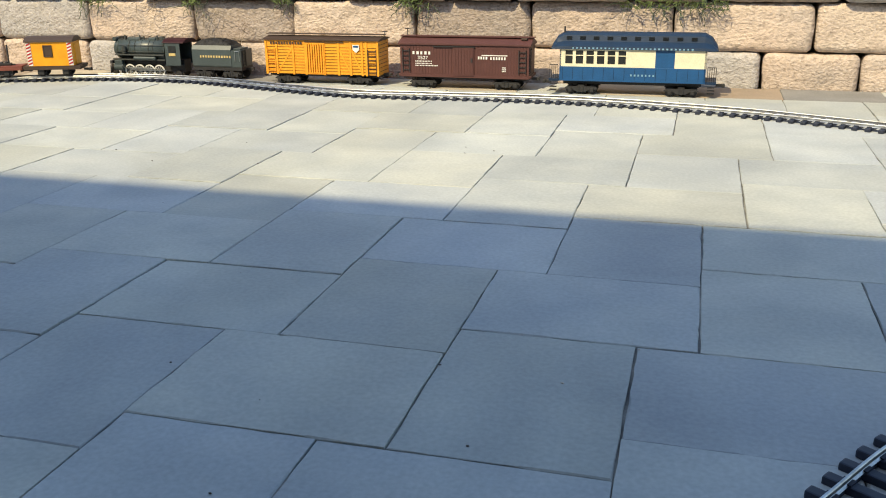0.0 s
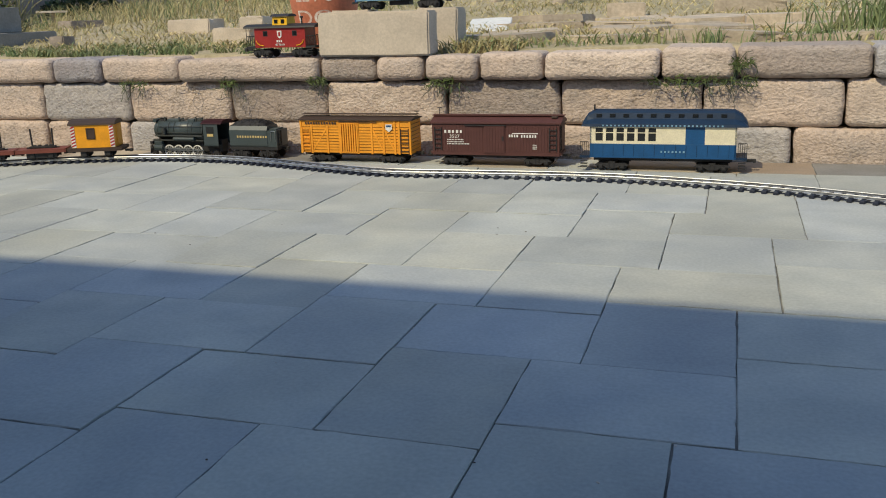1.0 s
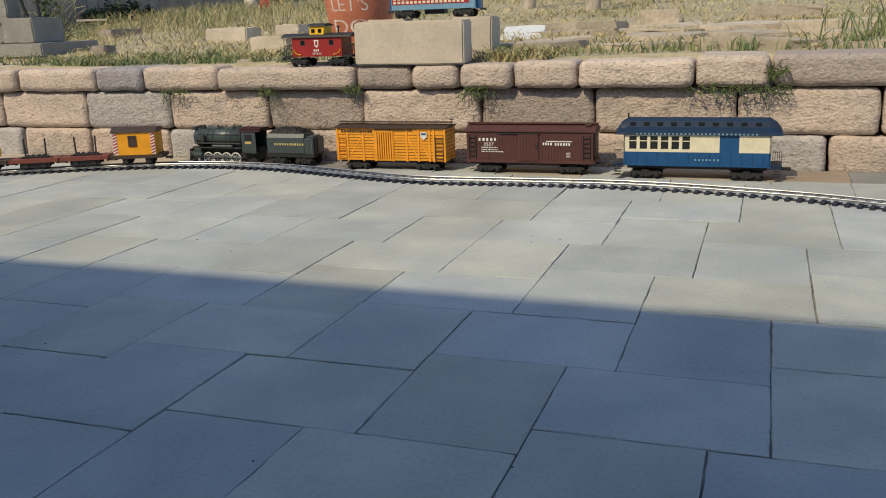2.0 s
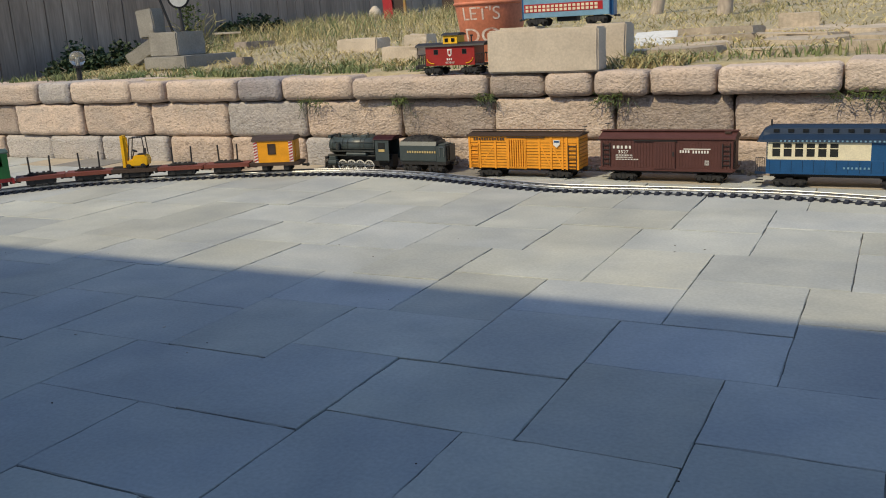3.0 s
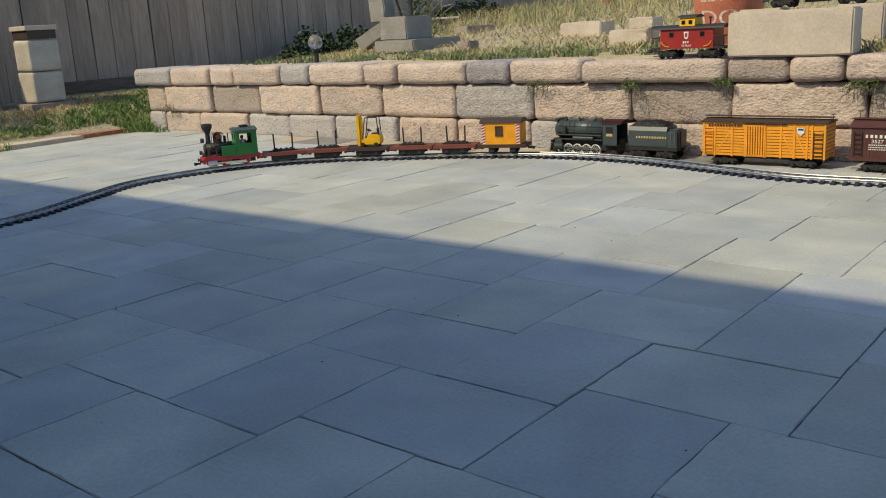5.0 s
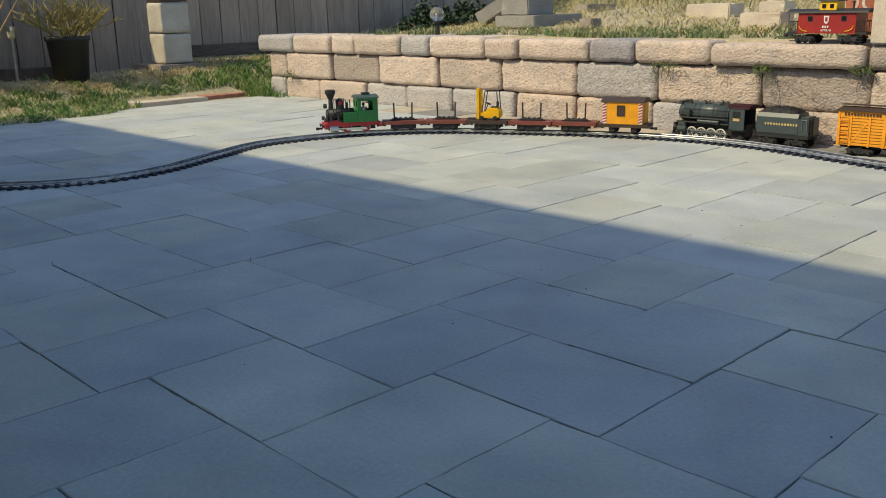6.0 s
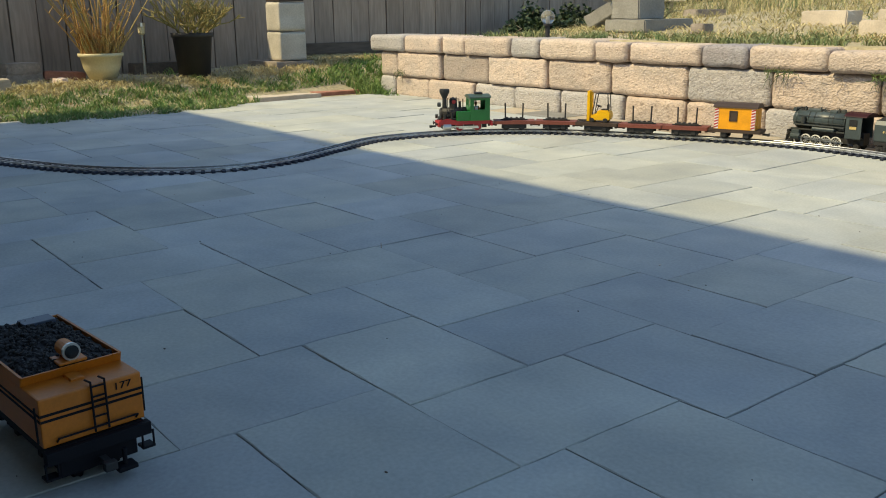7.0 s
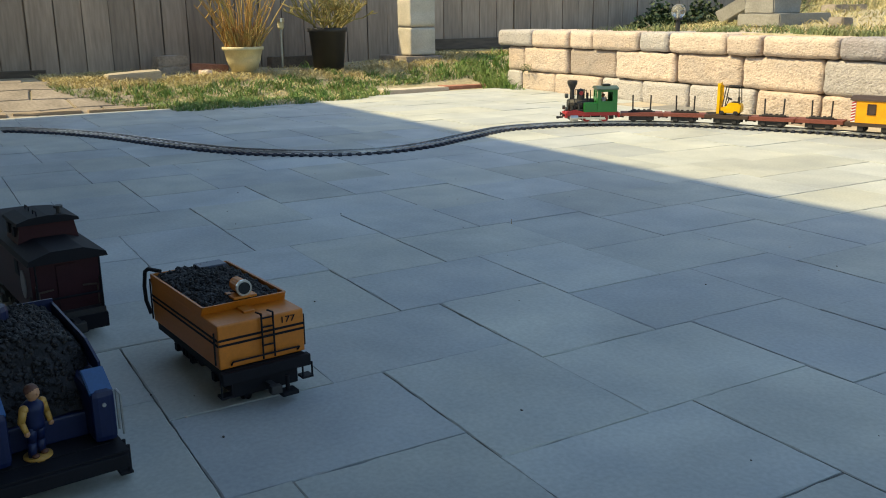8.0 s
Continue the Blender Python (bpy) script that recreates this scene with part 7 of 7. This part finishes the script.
for cx, cy, n, hh in ((1.25, 4.7, 900, 0.22), (1.7, 4.9, 700, 0.26), (0.25, 4.36, 80, 0.075), (0.50, 4.35, 70, 0.075), (-0.40, 4.32, 60, 0.08), (-0.16, 4.38, 50, 0.06), (0.9, 4.4, 120, 0.10)):
    for k in range(n):
        a, r = rg.uniform(0, 6.28), abs(rg.normal(0, 0.12 if n < 500 else 0.22))
        x, y = cx + r * math.cos(a), max(4.3, cy + 0.6 * r * math.sin(a))
        green.append((x, y, ground_z(x, y), rg.uniform(0.4, 1.0) * hh, rg.uniform(0.1, 0.9)))
for k in range(15000):
    y = 4.42 + 4.6 * rg.uniform() ** 1.5
    x = rg.uniform(-5.2, 2.4)
    if noise.noise((x * 2.6, y * 2.6, 31.0)) + 0.5 * noise.noise((x * 7, y * 7, 3.0)) > -0.22:
        straw.append((x, y, ground_z(x, y), rg.uniform(0.02, 0.07), rg.uniform(1.2, 2.4)))
strip = []
for k in range(6500):
    x, y = rg.uniform(-3.2, -1.15), 4.20 + 0.46 * rg.uniform() ** 1.2
    if noise.noise((x * 4.5, y * 6, 51.0)) + 0.6 * noise.noise((x * 14, y * 14, 7.0)) > 0.02 + 0.9 * max(0.0, y - 4.42):
        strip.append((x, y, ground_z(x, y), rg.uniform(0.015, 0.050), rg.uniform(0.3, 1.5)))
for k in range(520):
    x, y = rg.uniform(-4.5, -3.35), rg.uniform(4.18, 4.30)
    if noise.noise((x * 6, 0, 71.0)) > -0.05:
        strip.append((x, y, ground_z(x, y), rg.uniform(0.03, 0.085), rg.uniform(0.2, 0.9)))
for k in range(420):
    x, y = rg.uniform(-0.46, -0.16), rg.uniform(4.10, 4.34)
    (green if k % 6 == 0 else dry).append((x, y, TOP + 0.002, rg.uniform(0.03, 0.085), rg.uniform(0.5, 1.7)))
blades("dry_grass", "straw lying over the raised yard", straw, M_YELLOWGRASS, 5, 0.0032, 0.7)
blades("grass", "sparse bluish green grass behind the wall cap", strip, M_CAPGRASS, 6, 0.0032)
blades("grass", "green grass tufts along the wall top", green, M_CAPGRASS, 3, 0.0034)
blades("dry_grass", "tall dry yellow grass in the raised yard", dry, M_DRY, 4, 0.0034)


def weed(x, z, width, n, seed, leafy):
    """A weed rooted in the joint under the cap: thin runners spreading over the face, with a few leaves."""
    rg5 = random.Random(seed)
    w = thing("wall_weed", "small weed with thin runners growing from a wall joint", "weed", pose(x, 4.018, z), "weeds in the wall joints")
    bm = BM()
    for k in range(n):
        p = Vector((rg5.uniform(-width / 2, width / 2), rg5.uniform(-0.004, 0.006), 0))
        d = Vector((rg5.uniform(-0.7, 0.7), -0.12, rg5.uniform(-1.0, 0.15))).normalized()
        for j in range(rg5.randint(3, 6)):
            q = p + d * rg5.uniform(0.008, 0.020)
            q.y = min(0.002, max(-0.018, q.y))
            rod(bm, p, q, 0.0011, 4, caps=False)
            p = q
            d = (d + Vector((rg5.uniform(-0.8, 0.8), rg5.uniform(-0.2, 0.1), rg5.uniform(-0.5, 0.4)))).normalized()
    tagged(part("runner_tangle", bm, M_BARK if not leafy else M_LEAF, w), kind="stuff")
    bm = BM()
    for k in range(int(n * leafy * 2.2)):
        c = Vector((rg5.uniform(-width / 2, width / 2), rg5.uniform(-0.028, -0.006), rg5.uniform(-0.016, 0.014)))
        L, a = rg5.uniform(0.010, 0.030), rg5.uniform(0, 6.28)
        d = Vector((math.cos(a), -0.5 * abs(math.sin(a)), math.sin(a))) * L
        s = Vector((-d.z, 0.2 * L, d.x)).normalized() * 0.0022
        bm.faces.new([bm.verts.new(c - s), bm.verts.new(c + s), bm.verts.new(c + d)])
    if len(bm.faces):
        tagged(part("foliage", bm, M_WEED, w), kind="stuff")
    else:
        bm.free()


for k, (x, z, wd, n, lf) in enumerate(((-1.70, 0.272, 0.14, 16, 1.2), (-1.52, 0.262, 0.22, 6, 0.0), (-1.27, 0.270, 0.06, 14, 1.2), (-1.22, 0.235, 0.12, 8, 0.0), (-0.90, 0.282, 0.07, 14, 2.0),
                                     (-0.40, 0.272, 0.13, 18, 1.4), (0.50, 0.274, 0.34, 34, 1.6), (-1.08, 0.150, 0.12, 5, 0.0), (-4.42, 0.15, 0.10, 14, 1.5), (0.62, 0.33, 0.06, 14, 2.4))):
    weed(x, z, wd, n, 80 + k, lf)

# Dark leafy shrub at the foot of the fence
def shrub(x, y, lobes, leaves, seed):
    """Low leafy clump: stems under rounded lobes of (offset x, offset y, half width, height)."""
    rg7 = random.Random(seed)
    ob = thing("shrub", "dark leafy shrub in the shade at the fence foot", "shrub", pose(x, y, ground_z(x, y)), "shrubs along the fence")
    bm = BM()
    for k in range(14):
        lx, ly, wide, tall = rg7.choice(lobes)
        p = Vector((lx + rg7.uniform(-0.08, 0.08), ly + rg7.uniform(-0.8, 0.8) * wide, -0.03))
        for j in range(4):
            q = p + Vector((rg7.uniform(-0.04, 0.04), rg7.uniform(-0.05, 0.05), tall * rg7.uniform(0.15, 0.28)))
            rod(bm, p, q, 0.006 - j * 0.001, 5, caps=False)
            p = q
    tagged(part("stem_tangle", bm, M_BARK, ob), kind="stuff")
    bm = BM()
    for k in range(leaves):
        lx, ly, wide, tall = rg7.choice(lobes)
        u, t = rg7.uniform(0, 2 * math.pi), math.acos(rg7.uniform(0, 1))
        k2 = rg7.uniform(0.5, 1.0) + 0.25 * noise.noise((u * 2, t * 3, ly * 9))
        c = Vector((lx + 0.8 * wide * k2 * math.sin(t) * math.cos(u), ly + wide * k2 * math.sin(t) * math.sin(u), 0.005 + tall * k2 * math.cos(t)))
        a = Vector((rg7.uniform(-1, 1), rg7.uniform(-1, 1), rg7.uniform(-0.6, 0.8))).normalized() * rg7.uniform(0.022, 0.045)
        b = a.cross(Vector((rg7.uniform(-1, 1), rg7.uniform(-1, 1), 1))).normalized() * a.length * 0.5
        bm.faces.new([bm.verts.new(c), bm.verts.new(c + a * 0.5 + b), bm.verts.new(c + a), bm.verts.new(c + a * 0.5 - b)])
    tagged(part("foliage", bm, M_LEAF, ob), kind="stuff")


shrub(-5.60, 6.60, ((0.02, -0.32, 0.15, 0.26), (0.05, -0.14, 0.13, 0.19), (0.02, 0.16, 0.17, 0.25), (0.02, 0.36, 0.13, 0.21)), 3000, 77)
shrub(-5.42, 6.14, ((0.0, -0.14, 0.17, 0.13), (0.08, 0.10, 0.20, 0.16), (0.16, 0.34, 0.17, 0.12)), 2400, 78)
shrub(-5.66, 8.72, ((0.0, -0.40, 0.14, 0.13), (0.02, -0.12, 0.18, 0.22), (0.0, 0.20, 0.16, 0.20), (0.0, 0.45, 0.12, 0.14)), 2000, 79)

# ---- patio pavers: 9 by 12 inch slabs in two directions ----
U = 0.0762
PX, PY = -0.83, 1.242


def slab(w, d, bm=None, at=None, seed=0):
    """One paver with slightly worn, wavering edges."""
    bm = bm or BM()
    at = at or Matrix()
    rg6 = random.Random(seed)
    g, t = 0.00072, 0.03
    x0, x1, y0, y1 = g, w - g, 0.95 * g, d - 0.95 * g
    low, mid, top = [], [], []
    corners = [(x0, y0), (x1, y0), (x1, y1), (x0, y1)]
    for k in range(4):
        (ax, ay), (bx, by) = corners[k], corners[(k + 1) % 4]
        inx, iny = ((0, 1), (-1, 0), (0, -1), (1, 0))[k]
        for u in (0.0, 0.11, 0.22, 0.33, 0.44, 0.55, 0.66, 0.77, 0.88):
            u = u + (rg6.uniform(-0.045, 0.045) if u else 0)
            x, y = ax + (bx - ax) * u, ay + (by - ay) * u
            e = 0.0017 * rg6.random() ** 2.5 * (0.6 if k % 2 == 0 else 1.0)
            b = (0.0005 + 0.0030 * rg6.random() ** 2.5) * 0.8
            cx, cy = (w / 2 - x), (d / 2 - y)
            if u:
                px, py = inx, iny
            else:
                px, py = (1 if cx > 0 else -1), (1 if cy > 0 else -1)
            low.append((x, y, -t))
            mid.append((x + px * e, y + py * e, -b * 0.9))
            top.append((x + px * (e + b), y + py * (e + b), 0))
    vs = [[bm.verts.new(at @ Vector(p)) for p in r] for r in (low, mid, top)]
    m = len(low)
    for a, c in zip(vs, vs[1:]):
        for i in range(m):
            bm.faces.new((a[i], a[(i + 1) % m], c[(i + 1) % m], c[i]))
    bm.faces.new(vs[-1])
    return bm


WIDE = [part("paver", slab(4 * U, 3 * U, seed=k), M_PAVER, floor) for k in range(6)]
DEEP = [part("paver", slab(3 * U, 4 * U, seed=k + 10), M_PAVER, floor) for k in range(6)]
fresh = {ob.name for ob in WIDE + DEEP}
spots = []
WEST, NORTH = -4.64, 3.822
for a in range(-25, 26):
    for b in range(-25, 26):
        i, j = 4 * a - 3 * b, 4 * a + 3 * b
        for src, ox, w, d in ((WIDE, 0, 4, 3), (DEEP, 4, 3, 4)):
            x, y, xe, ye = PX + U * (i + ox), PY + U * j, PX + U * (i + ox + w), PY + U * (j + d)
            if xe > WEST + 0.03 and x < 2.97 and -2.2 < y < NORTH - 0.03:
                cut = x < WEST or ye > NORTH
                spots.append((math.hypot(x + 0.7, y - 1.9), src, max(x, WEST), y, xe - max(x, WEST), min(ye, NORTH) - y, cut))
spots.sort(key=lambda q: q[0])
rg = random.Random(11)
rest = BM()
for n, (_, src, x, y, w, d, cut) in enumerate(spots):
    tilt = (radians(rg.uniform(-0.06, 0.06)), radians(rg.uniform(-0.06, 0.06)), radians(rg.uniform(-0.08, 0.08)))
    loc = (x + rg.uniform(-0.0008, 0.0008), y + rg.uniform(-0.0004, 0.0004), rg.uniform(-0.0006, 0.0016))
    if n >= 300:
        slab(w, d, rest, Matrix.LocRotScale(loc, Euler(tilt), None), n)
        continue
    if cut:
        ob = part("paver", slab(w, d, seed=n), M_PAVER, floor)
    else:
        ob = src[n % 6]
        if ob.name in fresh:
            fresh.discard(ob.name)
        else:
            ob = new("paver", ob.data)
            ob.parent = floor
    ob.location, ob.rotation_euler = loc, tilt
# Soldier course along the wall foot
x, k = WEST, 0
while x < 2.75:
    w = rg.choice((0.229, 0.305, 0.305))
    ob = part("border_paver", slab(w, 0.208, seed=k), (M_BORDER[k % 3] if x > -3.4 and rg.random() < 0.75 else M_PAVER), floor)
    ob.location = (x, NORTH + 0.001, rg.uniform(-0.001, 0.002))
    x += w
    k += rg.choice((1, 1, 2))
tagged(part("paver_rest", rest, M_PAVER_FAR, floor), kind="stuff")
# Grit and specks lying on the pavers
rg = random.Random(3)
bm = BM()
for k in range(46):
    c = Vector((rg.uniform(-2.6, 0.5), rg.uniform(0.6, 3.0), 0.0012))
    bmesh.ops.create_icosphere(bm, subdivisions=1, radius=rg.uniform(0.0008, 0.0020), matrix=Matrix.Translation(c) @ Matrix.Diagonal((rg.uniform(1, 2.2), 1, 0.6, 1)))
tagged(part("grit", bm, M_BROWN), "dark specks of grit scattered on the pavers", "grit", kind="stuff")
# A bit of straw standing in a joint, and pale mortar crumbs
bm = BM()
rod(bm, (-1.269, 1.703, 0.0), (-1.271, 1.704, 0.012), 0.0009, 5, 0.0005)
tagged(part("straw_bit", bm, M_STRAW), "short dry straw standing in a paver joint", "straw")
bm = BM()
for k in range(60):
    c = Vector((PX + U * rg.randint(-24, 18) + rg.uniform(-0.006, 0.006), rg.uniform(0.7, 3.0), 0.0006))
    bmesh.ops.create_icosphere(bm, subdivisions=1, radius=rg.uniform(0.0008, 0.0022), matrix=Matrix.Translation(c) @ Matrix.Rotation(rg.uniform(0, 3), 4, "Z") @ Matrix.Diagonal((rg.uniform(1, 2.6), 1, 0.5, 1)))
tagged(part("mortar_crumbs", bm, M_CONC), "pale crumbs scattered beside the paver joints", "grit", kind="stuff")
